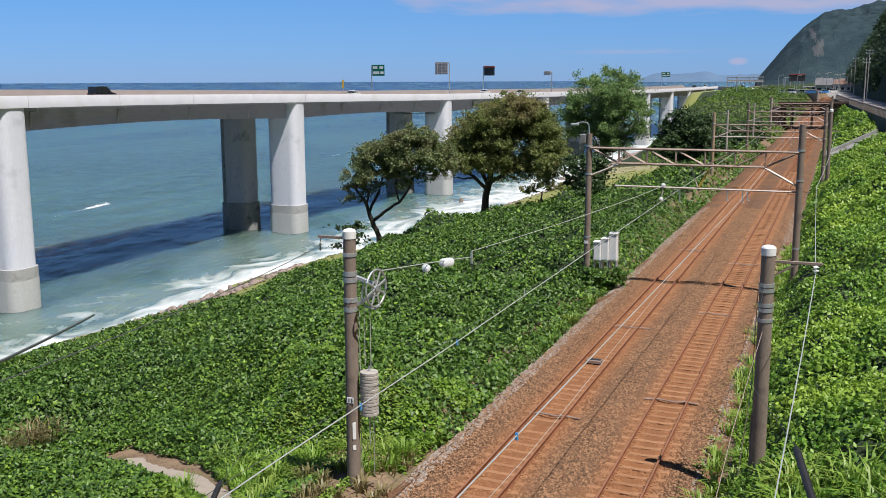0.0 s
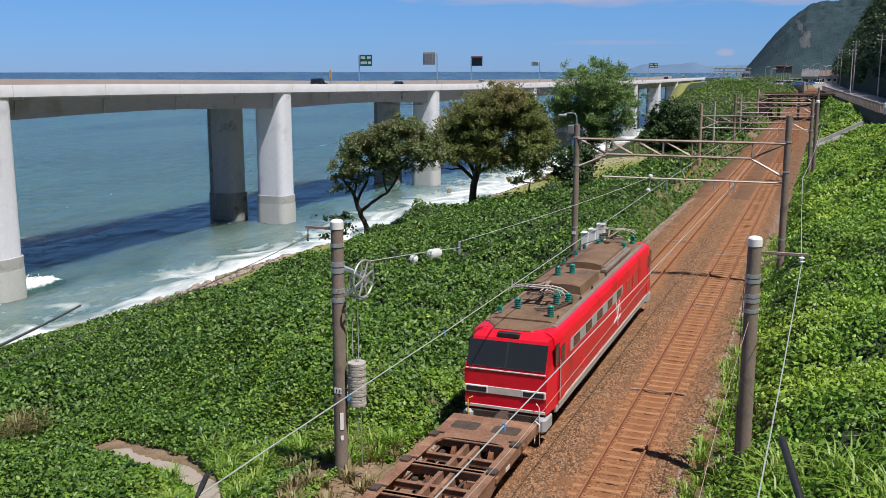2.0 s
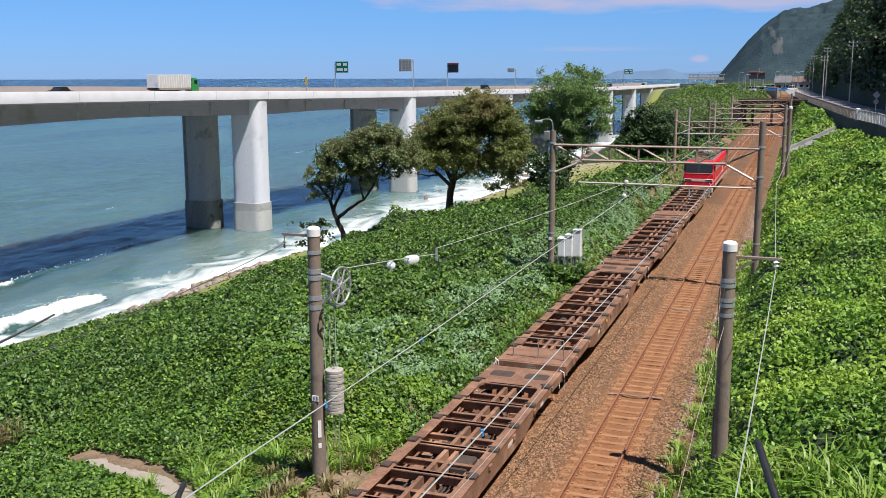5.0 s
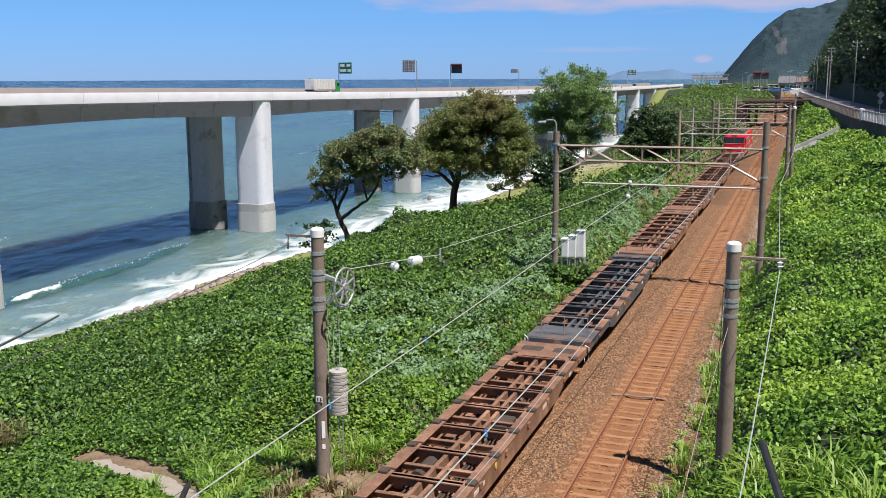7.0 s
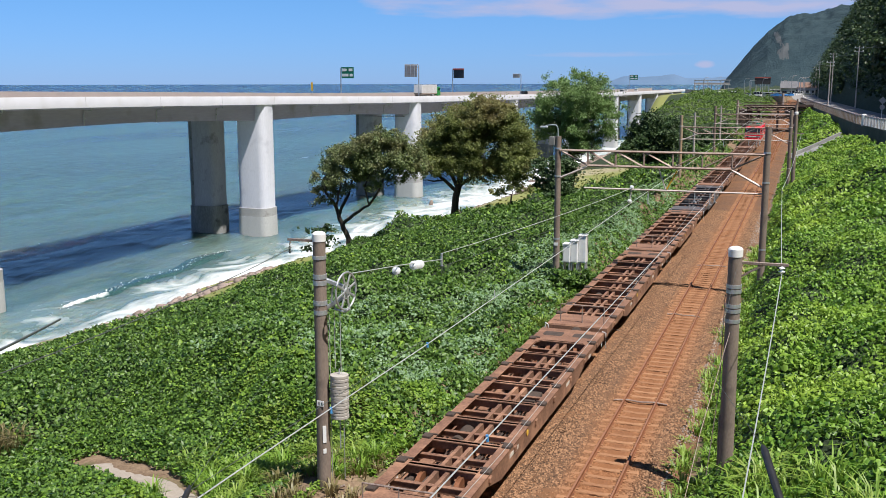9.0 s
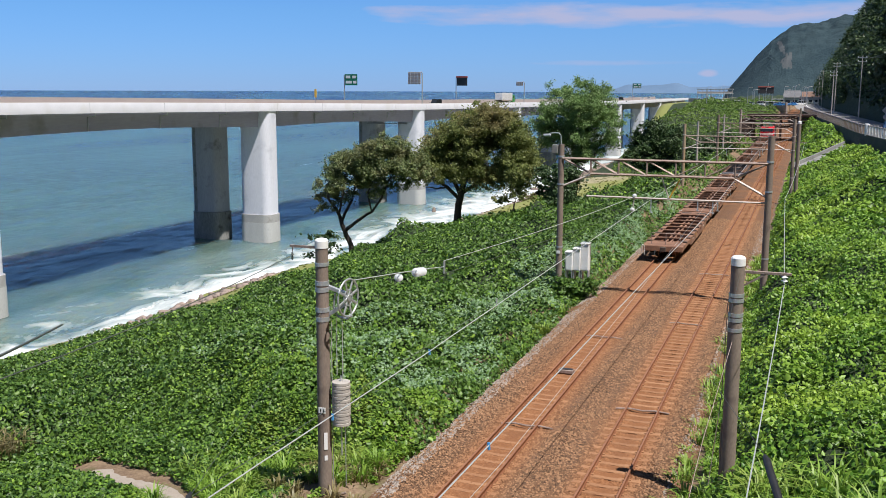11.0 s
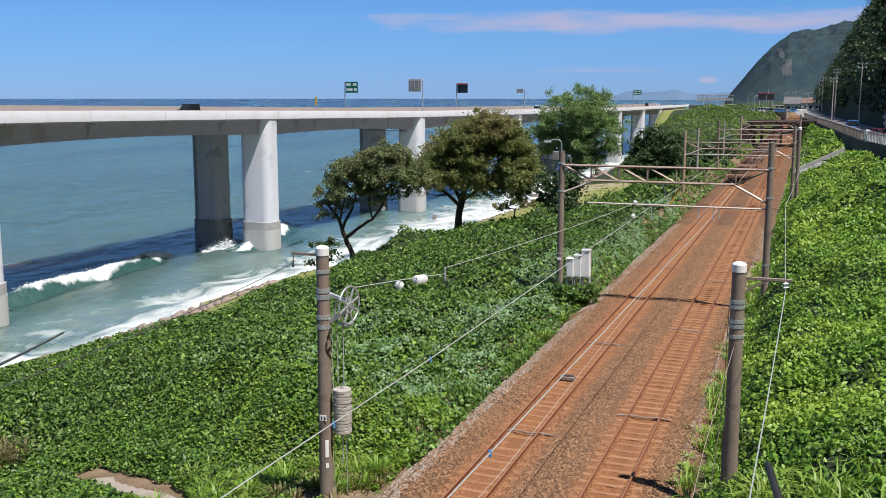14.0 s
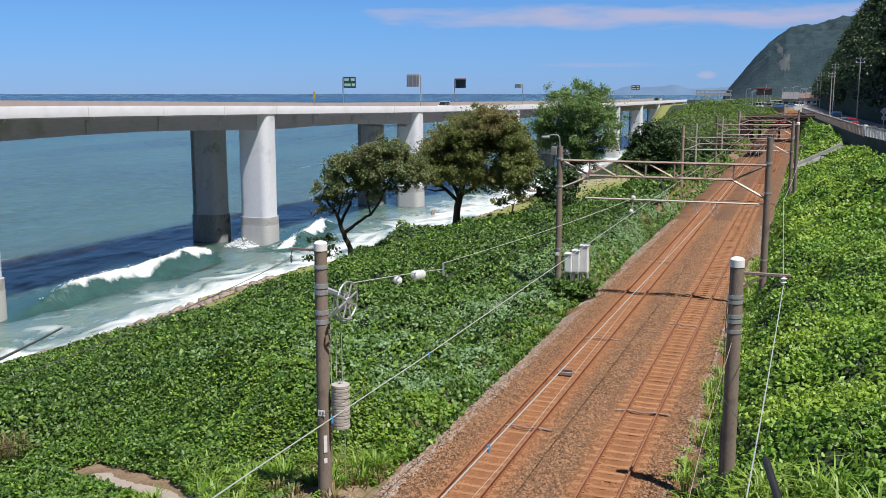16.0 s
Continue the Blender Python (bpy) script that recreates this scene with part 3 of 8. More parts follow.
def ballast_bed():
    ysb = np.concatenate([np.linspace(TRACK_FROM, 8, 20), np.linspace(8.6, 120, 280), np.linspace(122, TRACK_TO, 130)])
    prof = [(-11.7, -0.75), (-11.35, -0.42), (-10.75, -0.17), (-10.0, -0.13), (X1 - 0.5, -0.185), (X1, -0.19), (X1 + 0.5, -0.185), (-7.4, -0.12),
            (-6.85, -0.10), (-6.3, -0.12), (X2 - 0.5, -0.185), (X2, -0.19), (X2 + 0.5, -0.185), (-3.75, -0.14), (-3.2, -0.20), (-2.7, -0.36), (-2.2, -0.7)]
    px_ = np.array([p[0] for p in prof])
    pz_ = np.array([p[1] for p in prof])
    wob = (drift(ysb, ysb * 0 + 5, 2.3) - 0.5)[:, None] * 0.5 * np.array([1, 1, 0.8] + [0] * 11 + [0.8, 1, 1])[None, :]
    gx = px_[None, :] + wob
    gz = pz_[None, :] + 0.05 * (drift(gx * 3, ysb[:, None] * 3 + 0 * gx, 1.7) - 0.5)
    gy = np.repeat(ysb[:, None], len(px_), 1)
    nx, ny = len(px_), len(ysb)
    i = (np.arange(ny - 1)[:, None] * nx + np.arange(nx - 1)[None, :]).ravel()
    return quick_mesh("track_bed", np.stack([gx, gy, gz], -1).reshape(-1, 3), np.stack([i, i + 1, i + nx + 1, i + nx], 1), np.full(len(i), 4), BALLAST, True)


track_bed = solid("track_bed", ballast_bed(), None, "rust-brown ballast bed carrying two railway tracks", "track bed", "structure")


def ballast_stones(name, n, size, material, where, seed):
    """Loose stones: small uneven octahedra."""
    rng = np.random.RandomState(seed)
    x, y = where(rng, n)
    n = len(x)
    z = 0.02 * rng.rand(n) + np.interp(x, [-11.6, -11.3, -10.75, -10, X1, -6.85, X2, -3.75, -3.2, -2.4], [-0.62, -0.40, -0.17, -0.13, -0.225, -0.10, -0.235, -0.14, -0.2, -0.55]) + 0.005
    base = np.array([(1, 0, 0), (0, 1, 0), (-1, 0, 0), (0, -1, 0), (0, 0, 0.8), (0, 0, -0.6)])
    v = base[None] * (1 + 0.7 * (rng.rand(n, 6, 1) - 0.5)) * (size * (0.6 + 0.8 * rng.rand(n, 1, 1)))
    w = rng.rand(n) * 6.28
    c, s = np.cos(w)[:, None], np.sin(w)[:, None]
    v = np.stack([v[..., 0] * c - v[..., 1] * s, v[..., 0] * s + v[..., 1] * c, v[..., 2]], -1)
    v += np.stack([x, y, z], -1)[:, None]
    f = np.array([(0, 1, 4), (1, 2, 4), (2, 3, 4), (3, 0, 4)])
    return quick_mesh(name, v.reshape(-1, 3), (f[None] + 6 * np.arange(n)[:, None, None]).reshape(-1, 3), np.full(4 * n, 3), material)


def between_rails(rng, n):
    y = 14 + 76 * rng.rand(n) ** 1.7
    return -11.2 + 8.4 * rng.rand(n), y


stones = part("ballast_stone", ballast_stones("ballast_stone", 190000, 0.036, STONE, between_rails, 3), None, track_bed)
stones["kind"] = "stuff"


def verge_stones(rng, n):
    y = 14 + 76 * rng.rand(n) ** 1.7
    left = rng.rand(n) < 0.65
    return np.where(left, -11.45 + 0.9 * rng.rand(n) ** 1.5, -3.3 + 0.9 * rng.rand(n)), y


stones = part("verge_stone", ballast_stones("verge_stone", 20000, 0.045, GREY_STONE, verge_stones, 4), None, track_bed)
stones["kind"] = "stuff"

RAIL_PROFILE = [(-0.0635, -0.153), (0.0635, -0.153), (0.0635, -0.14), (0.012, -0.118), (0.009, -0.05), (0.0325, -0.035), (0.0325, -0.004), (0.028, 0.0),
                (-0.028, 0.0), (-0.0325, -0.004), (-0.0325, -0.035), (-0.009, -0.05), (-0.012, -0.118), (-0.0635, -0.14)]


def track(name, xc, label, sink):
    tr = thing(name, label, "railway track", pose(xc, 0, 0), kind="structure")
    for sx in (-0.5335 - 0.0325, 0.5335 + 0.0325):
        r = part("rail", Shape().sweep(RAIL_PROFILE, [(sx, TRACK_FROM, 0, 0), (sx, 60, 0, 0), (sx, TRACK_TO, 0, 0)]), RAIL, tr)
        part("rail_head", Shape().sweep([(-0.024, 0.0), (0.024, 0.0), (0.024, 0.002), (-0.024, 0.002)], [(sx, TRACK_FROM, 0, 0), (sx, TRACK_TO, 0, 0)]), RAIL_TOP, r, "worn running surface")
    sl = Shape()
    for sx in (-1, 1):
        sl.add([(sx * a, b, c) for a, b, c in ((0.12, -0.10, 0), (0.12, 0.10, 0), (1.0, 0.12, 0), (1.0, -0.12, 0), (0.12, -0.08, 0.035), (0.12, 0.08, 0.035),
               (0.93, 0.095, 0.06), (0.93, -0.095, 0.06))], [(0, 1, 2, 3), (4, 7, 6, 5), (0, 4, 5, 1), (2, 6, 7, 3), (0, 3, 7, 4), (1, 5, 6, 2)])
    sl.box(0, 0, 0.012, 0.5, 0.17, 0.03)
    for sx in (-0.566, 0.566):
        for sy in (-1, 1):
            sl.box(sx + sy * 0.09, 0.03 * sy, 0.065, 0.07, 0.09, 0.03)
    me = sl.mesh("sleeper", SLEEPER, 0)
    y = 9.0
    for k in range(200):
        part("sleeper", me, SLEEPER, tr, m=pose(0, y, -0.183 - sink + random.uniform(-0.016, 0.006), 0, 0, random.uniform(-0.8, 0.8)))
        y += 0.60 + random.uniform(-0.02, 0.02)
    rest = Shape()
    while y < 330:
        rest.box(0, y, -0.165, 1.95, 0.22, 0.05)
        y += 0.62
    rest_ob = part("far_sleeper", rest, SLEEPER, tr, smooth=0)
    rest_ob["kind"] = "stuff"
    return tr


track_1 = track("railway_track", X1, "rusty seaward railway track on concrete sleepers", 0.016)
track_2 = track("railway_track", X2, "rusty landward railway track on concrete sleepers", -0.006)

# lineside pieces between the rails
def track_box(x, y):
    b = thing("track_box", "small rusty junction box between the rails", "box", pose(x, y, -0.14))
    part("tray", Shape().box(0, 0, 0.07, 0.62, 0.34, 0.14, c=0.015), RUSTED, b)
    part("lid", Shape().box(0.02, 0, 0.15, 0.5, 0.2, 0.03, c=0.008), DARK_SIGN, b, "dark recess")


track_box(X1 - 0.05, 37.9)


def cable_trough(x, y, length, turn):
    solid("rail_cable", Shape().tube([(-length / 2, 0, 0.02), (-length / 4, 0.06, 0.05), (0, -0.03, 0.04), (length / 4, 0.05, 0.05), (length / 2, 0, 0.02)], 0.03, 6), RUSTED,
          "rusty bonding cable lying across the sleepers", "cable", m=pose(x, y, -0.12, 0, 0, turn))


for cxx, cyy, ln in ((X1 + 0.2, 31.0, 1.8), (X2, 34.0, 1.9), (X2 - 0.1, 48.0, 1.6), (X1 + 0.3, 44.0, 1.7), (X1, 66.0, 1.8), (X2, 62.0, 1.8)):
    cable_trough(cxx, cyy, ln, random.uniform(-6, 6))


# ---- expressway viaduct over the sea ----
SPAN = 64.5
PIER_Y = [-103.5, -39.0, 23.5, 88.0, 152.4, 216.3, 280.5, 346.5, 410.5, 474.5, 538.5, 602.5]
EDGE_Y = [-300, 60, 120, 155, 218, 282, 346, 410, 474, 540, 620, 800]
EDGE_X = [-90, -90, -89.8, -89.3, -86.0, -80.0, -75.5, -73.5, -74.2, -75.5, -75.5, -75.0]
DECK_Y = [-300, 90, 151, 214, 390, 540, 800]
DECK_Z = [9.75, 9.65, 8.85, 7.95, 6.95, 6.4, 6.2]


def smooth_line(y, ky, kv):
    """A soft curve through the knots."""
    w = np.linspace(-22, 22, 9)
    return float(np.mean(np.interp(y + w, ky, kv)))


def edge(y):
    return smooth_line(y, EDGE_Y, EDGE_X)


def deck_top(y):
    return smooth_line(y, DECK_Y, DECK_Z)


def deck_path(off, dz, y0=-230.0, y1=660.0, step=8.0):
    out, y = [], y0
    while y <= y1:
        x = edge(y)
        a = -math.atan2(edge(y + 4) - edge(y - 4), 8.0)
        out.append((x + off * math.cos(a), y + off * math.sin(a), deck_top(y) + dz, a))
        y += step
    return out


def ramped(bottom):
    """A path whose z is the girder's soffit: deeper at the piers."""
    out = []
    for x, y, z, a in bottom:
        d = min(abs(y - p) for p in PIER_Y) / (SPAN / 2)
        out.append((x, y, z, a, 1 - min(d, 1.0)))
    return out


def girder(off, dz, width, depth, name, label):
    g = thing(name, label, "viaduct")
    slab = Shape().sweep([(0, -1.40), (0, -0.98), (-width, -0.98), (-width, -1.40), (-width + 1.6, -1.62), (-1.6, -1.62)][::-1], deck_path(off, dz))
    part("deck_slab", slab, GIRDER, g)
    part("road_surface", Shape().sweep([(-0.5, -0.975), (-width + 0.5, -0.975), (-width + 0.5, -0.93), (-0.5, -0.93)], deck_path(off, dz)), ASPHALT, g)
    web = Shape()
    rows = ramped(deck_path(off, dz))
    vs, fs = [], []
    for x, y, z, a, k in rows:
        low = -depth - 0.55 * k ** 1.5
        for u, w in ((-1.5, -1.5), (-1.75, low), (-width + 1.75, low), (-width + 1.5, -1.5)):
            vs.append((x + u * math.cos(a), y + u * math.sin(a), z + w))
    for i in range(len(rows) - 1):
        for k in range(3):
            fs.append((i * 4 + k, i * 4 + k + 1, i * 4 + k + 5, i * 4 + k + 4))
    web.add(vs, fs)
    part("box_girder", web, GIRDER, g, "grey haunched girder")
    return g


land_deck = girder(0.0, 0.0, 10.2, 3.75, "viaduct", "long grey expressway viaduct with a white parapet, standing in the sea")
sea_deck = girder(-11.0, 0.15, 10.2, 3.75, "viaduct", "seaward expressway viaduct with a tan barrier along its far edge")
PARA = [(0.06, -1.42), (0.06, -0.06), (0.02, 0.0), (-0.20, 0.0), (-0.24, -0.06), (-0.38, -0.97), (-0.38, -1.0), (-0.10, -1.42)][::-1]
step_y = -230.0
while step_y < 655:
    seg = [p for p in deck_path(0.0, 0.0, step_y, step_y + 15.95, 3.985)]
    part("parapet", Shape().sweep(PARA, seg), PARAPET, land_deck)
    step_y += 16.0
part("top_rail", Shape().sweep([(-0.16, 0.0), (-0.04, 0.0), (-0.04, 0.05), (-0.16, 0.05)], deck_path(0, 0)), PALE_STEEL, land_deck)
# unseen strip added to keep sun from falling through the decks' gap
part("deck_gap_blocker", Shape().sweep([(-11.2, -1.12), (-10.0, -1.12), (-10.0, -1.02), (-11.2, -1.02)], deck_path(0, 0)), GIRDER, land_deck)
part("centre_barrier", Shape().sweep([(-9.7, -0.95), (-9.9, -0.15), (-10.1, -0.15), (-10.2, -0.95)], deck_path(0, 0)), TAN_BARRIER, land_deck)
part("sea_barrier", Shape().sweep([(-9.6, -0.95), (-9.8, 0.55), (-10.1, 0.55), (-10.2, -1.3)], deck_path(-11.0, 0.15)), TAN_BARRIER, sea_deck)


def rounded(w, d, r, n=5):
    """A rounded rectangle of (x, y) points."""
    pts = []
    for sx, sy, a0 in ((1, 1, 0), (-1, 1, 90), (-1, -1, 180), (1, -1, 270)):
        for k in range(n + 1):
            a = radians(a0 + 90 * k / n)
            pts.append((sx * (w / 2 - r) + r * math.cos(a), sy * (d / 2 - r) + r * math.sin(a)))
    return pts


def prism(outline, z0, z1, taper=1.0):
    n = len(outline)
    return [(x, y, z0) for x, y in outline] + [(x * taper, y * taper, z1) for x, y in outline], \
        [(k, (k + 1) % n, n + (k + 1) % n, n + k) for k in range(n)] + [tuple(range(n - 1, -1, -1)), tuple(range(n, 2 * n))]


def pier(y, off, shaded):
    x, top = edge(y) + off, deck_top(y)
    foot = float(max(ground(x, y), SEA - 1.2)) - 0.3
    p = thing("viaduct_pier", "white rounded concrete pier with a grey banded foot in the surf" if not shaded else "concrete pier coloured dark for the viaduct's shade, with a stained foot", "pier", pose(x, y, 0), group="viaduct piers")
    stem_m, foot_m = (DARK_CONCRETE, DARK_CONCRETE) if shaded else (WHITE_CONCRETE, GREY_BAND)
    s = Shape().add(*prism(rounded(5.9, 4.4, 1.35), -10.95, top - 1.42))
    part("stem", s, SHADE_CONCRETE if shaded else WHITE_CONCRETE, p)
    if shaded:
        # dark shell over the seaward corner paints the stem's shaded side
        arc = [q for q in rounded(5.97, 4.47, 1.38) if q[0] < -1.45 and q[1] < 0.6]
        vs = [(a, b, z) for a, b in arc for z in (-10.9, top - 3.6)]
        part("shaded_face", Shape().add(vs, [(2 * k, 2 * k + 2, 2 * k + 3, 2 * k + 1) for k in range(len(arc) - 1)]), DARK_CONCRETE, p, "dark shell painted as the pier's shaded side")
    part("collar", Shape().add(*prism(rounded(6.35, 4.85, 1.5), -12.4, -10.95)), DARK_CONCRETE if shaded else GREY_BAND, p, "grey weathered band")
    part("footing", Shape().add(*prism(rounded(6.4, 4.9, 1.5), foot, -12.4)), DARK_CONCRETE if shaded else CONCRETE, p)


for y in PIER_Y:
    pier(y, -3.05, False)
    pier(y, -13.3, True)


def inspection_platform(y):
    """A steel walkway slung between the two stems under the girders."""
    x, z = edge(y), deck_top(y) - 4.35
    p = thing("inspection_platform", "dark steel inspection walkway slung between two viaduct piers", "walkway", pose(x, y - 2.4, z))
    part("walkway_floor", Shape().box(-8.2, 0, -0.35, 10.4, 1.0, 0.12), DARK_CONCRETE, p)
    for dz in (0.15, 0.65):
        part("walkway_rail", Shape().box(-8.2, -0.45, dz, 10.4, 0.07, 0.07), GALV, p)
    for k in range(9):
        part("walkway_post", Shape().box(-13.2 + 1.25 * k, -0.45, 0.15, 0.08, 0.08, 1.0), GALV, p)
    for k in range(4):
        part("hanger", Shape().box(-12.6 + 2.95 * k, 0.3, 0.5, 0.12, 0.12, 1.6), GALV, p)


inspection_platform(PIER_Y[5])


def drain_pipe(y):
    x, z = edge(y), deck_top(y)
    d = thing("drain_pipe", "thin grey drain pipe under the viaduct's parapet", "pipe", pose(x, y, z), group="viaduct drain pipes")
    part("pipe", Shape().tube([(-0.12, 0, -1.3), (-0.15, 0, -1.8), (-1.45, 0, -1.95), (-1.5, 0, -3.9)], 0.09, 8), GALV, d)
    part("bracket", Shape().box(-1.42, 0, -2.9, 0.3, 0.3, 0.08), GALV, d)


for k in range(24):
    drain_pipe(76 + 15.6 * k)


def sign_post(y, off, kind, high, panel_w, panel_h, label):
    x, z = edge(y) + off, deck_top(y)
    s = thing("road_sign", label, "road sign", pose(x, y, z - 0.95, 0, 0, -8))
    side = 1 if kind in ("green", "dark") else -1
    part("post", Shape().tube([(0, 0, -0.4), (0, 0, high - 0.3), (side * 0.3, 0, high)], 0.13, 8), GALV, s)
    part("arm", Shape().tube([(0, 0, high - 0.7), (side * panel_w * 0.9, 0, high - 0.7)], 0.07, 8), GALV, s)
    cx_ = side * (panel_w / 2 + 0.35)
    mat = {"green": GREEN_SIGN, "back": PALE_STEEL, "dark": DARK_SIGN}[kind]
    zc = high - panel_h / 2
    panel = part("panel", Shape().box(cx_, -0.15, zc, panel_w, 0.08, panel_h, c=0.02), mat, s)
    if kind == "green":
        for r, c, w in ((0.62, -0.25, 0.36), (0.62, 0.25, 0.3), (-0.55, -0.18, 0.5), (-0.55, 0.3, 0.25)):
            part("lettering", Shape().box(cx_ + c * panel_w, -0.2, zc + r * panel_h * 0.4, w * panel_w, 0.02, panel_h * 0.24), WHITE, panel, "white unreadable lettering")
    elif kind == "dark":
        part("cowl", Shape().box(cx_, -0.3, zc + panel_h * 0.42, panel_w + 0.1, 0.6, 0.5, c=0.03), RED_SIGN, panel, "dull red cowl")
    else:
        for r in range(4):
            part("stiffener", Shape().box(cx_, -0.24, zc + (r - 1.5) * panel_h / 4, panel_w, 0.08, 0.1), GALV, panel)
        for r in (-0.3, 0, 0.3):
            part("upright", Shape().box(cx_ + r * panel_w, -0.32, zc, 0.12, 0.08, panel_h), GALV, panel)


sign_post(220.5, -23.0, "green", 7.95, 3.6, 2.7, "green expressway direction sign on a steel post")
sign_post(216.0, -0.1, "back", 8.35, 3.4, 2.9, "back of a grey road sign on a steel post")
sign_post(286.0, -22.8, "dark", 8.75, 3.6, 2.9, "dark message board with a red cowl on a steel post")
sign_post(284.0, -0.3, "back", 7.05, 2.2, 1.2, "back of a small grey road sign on a steel post")
sign_post(546.0, -17.0, "green", 9.4, 4.6, 2.6, "far green expressway direction sign on a steel post")


def marker_post(y):
    s = thing("marker_post", "slim yellow marker sign at the viaduct's edge", "road sign", pose(edge(y) - 20.6, y, deck_top(y) - 0.9))
    part("post", Shape().tube([(0, 0, 0), (0, 0, 2.2)], 0.06, 6), GALV, s)
    part("panel", Shape().box(0, -0.05, 3.1, 0.55, 0.06, 1.9, c=0.02), YELLOW, s)


marker_post(203.0)


# ---- freight train ----
def wheelset(name, y, r, parent, gauge=1.067):
    w = part(name, Shape().tube([(-0.6, 0, 0), (0.6, 0, 0)], 0.08, 8), UNDER, parent, m=pose(0, y, r))
    for sx in (-1, 1):
        part("wheel", Shape().tube([(sx * (gauge / 2 - 0.03), 0, 0), (sx * (gauge / 2 + 0.09), 0, 0)], r, 20).tube([(sx * (gauge / 2 - 0.045), 0, 0), (sx * (gauge / 2 - 0.01), 0, 0)], r + 0.025, 20), RAIL, w)
    return w


def bogie(parent, y, r, base, mat):
    b = part("bogie", Shape().box(0, 0, r + 0.05, 1.5, 0.4, 0.25, c=0.03), mat, parent, m=pose(0, y, 0))
    for sx in (-1, 1):
        f = Shape().box(sx * 0.92, 0, r + 0.1, 0.16, base + 0.9, 0.2, c=0.03)
        f.box(sx * 0.95, 0, r - 0.12, 0.16, 0.5, 0.3, c=0.03)
        for sy in (-1, 1):
            f.box(sx * 0.97, sy * base / 2, r, 0.2, 0.36, 0.34, c=0.04)
            f.tube([(sx * 0.97, sy * 0.28, r - 0.15), (sx * 0.97, sy * 0.28, r + 0.2)], 0.09, 8)
        part("side_frame", f, mat, b)
    for sy in (-1, 1):
        wheelset("axle", sy * base / 2, r, b)
    return b


def slanted(outlines):
    """A skin through closed outlines of equal count, capped."""
    s, n = Shape(), len(outlines[0])
    vs = [p for o in outlines for p in o]
    fs = []
    for i in range(len(outlines) - 1):
        for k in range(n):
            m = (k + 1) % n
            fs.append((i * n + k, i * n + m, (i + 1) * n + m, (i + 1) * n + k))
    fs.append(tuple(range(n - 1, -1, -1)))
    fs.append(tuple(range((len(outlines) - 1) * n, len(outlines) * n)))
    return s.add(vs, fs)


def ring(y, w, z0, z1, r, lean=0.0):
    """The body's cross-section: straight sides, roof edges rounded by r, bottom corners tucked."""
    pts = [(-w + 0.05, y, z0), (w - 0.05, y, z0), (w, y, z0 + 0.12)]
    for k in range(5):
        a = radians(90 * k / 4)
        pts.append((w - r + r * math.cos(a), y + lean * (k / 4) * 0.3, z1 - r * 0.75 + r * 0.75 * math.sin(a)))
    for k in range(5):
        a = radians(90 + 90 * k / 4)
        pts.append((-w + r + r * math.cos(a), y + lean * (1 - k / 4) * 0.3, z1 - r * 0.75 + r * 0.75 * math.sin(a)))
    pts.append((-w, y, z0 + 0.12))
    return pts


LOCO_L = 18.7


def insulator(parent, x, y, z, h=0.42, r=0.12):
    """A ribbed post insulator turned in one piece."""
    zs, rs = [0.0], [r * 0.6]
    for k in range(5):
        for f, q in ((0.10, 0.62), (0.16, 1.0), (0.62, 0.92), (0.72, 0.6)):
            zs.append(h * (k + f) / 5)
            rs.append(r * q)
    part("insulator", Shape().tube([(0, 0, v) for v in zs + [h]], rs + [r * 0.45], 12), INSUL, parent, "green ribbed insulator", pose(x, y, z))


def folded_pantograph(parent, y, d):
    """A folded single-arm pantograph; d is the way its knee points."""
    p = part("pantograph", Shape().box(0, 0, 0.33, 0.9, 0.12, 0.08).box(0, d * 0.5, 0.33, 1.0, 0.1, 0.08).box(-0.35, d * 0.25, 0.33, 0.08, 0.7, 0.08).box(0.35, d * 0.25, 0.33, 0.08, 0.7, 0.08), RUSTED, parent, "rusty folded pantograph", pose(0, y, 3.78))
    part("lower_arm", Shape().tube([(0, 0.1 * d, 0.38), (0, d * 1.35, 0.5)], 0.055, 8), RUSTED, p)
    a = Shape().tube([(0, d * 1.35, 0.5), (-0.25, d * -0.2, 0.62)], 0.035, 6).tube([(0, d * 1.35, 0.5), (0.25, d * -0.2, 0.62)], 0.035, 6)
    part("upper_arm", a, RUSTED, p)
    h = Shape()
    for yy in (-0.34, -0.02):
        h.tube([(-0.98, d * yy, 0.48), (-0.8, d * yy, 0.60), (-0.5, d * yy, 0.66), (0.5, d * yy, 0.66), (0.8, d * yy, 0.60), (0.98, d * yy, 0.48)], 0.026, 6)
    h.tube([(-0.4, d * -0.34, 0.63), (-0.4, d * 0.0, 0.63)], 0.025, 6).tube([(0.4, d * -0.34, 0.63), (0.4, d * 0.0, 0.63)], 0.025, 6)
    part("collector_head", h, PALE_STEEL, p)
    s = Shape()
    for yy in (0.05, 0.5):
        s.tube([(-0.55, d * yy, 0.42), (0.2, d * yy, 0.5)], 0.04, 6)
    part("spring", s, UNDER, p)


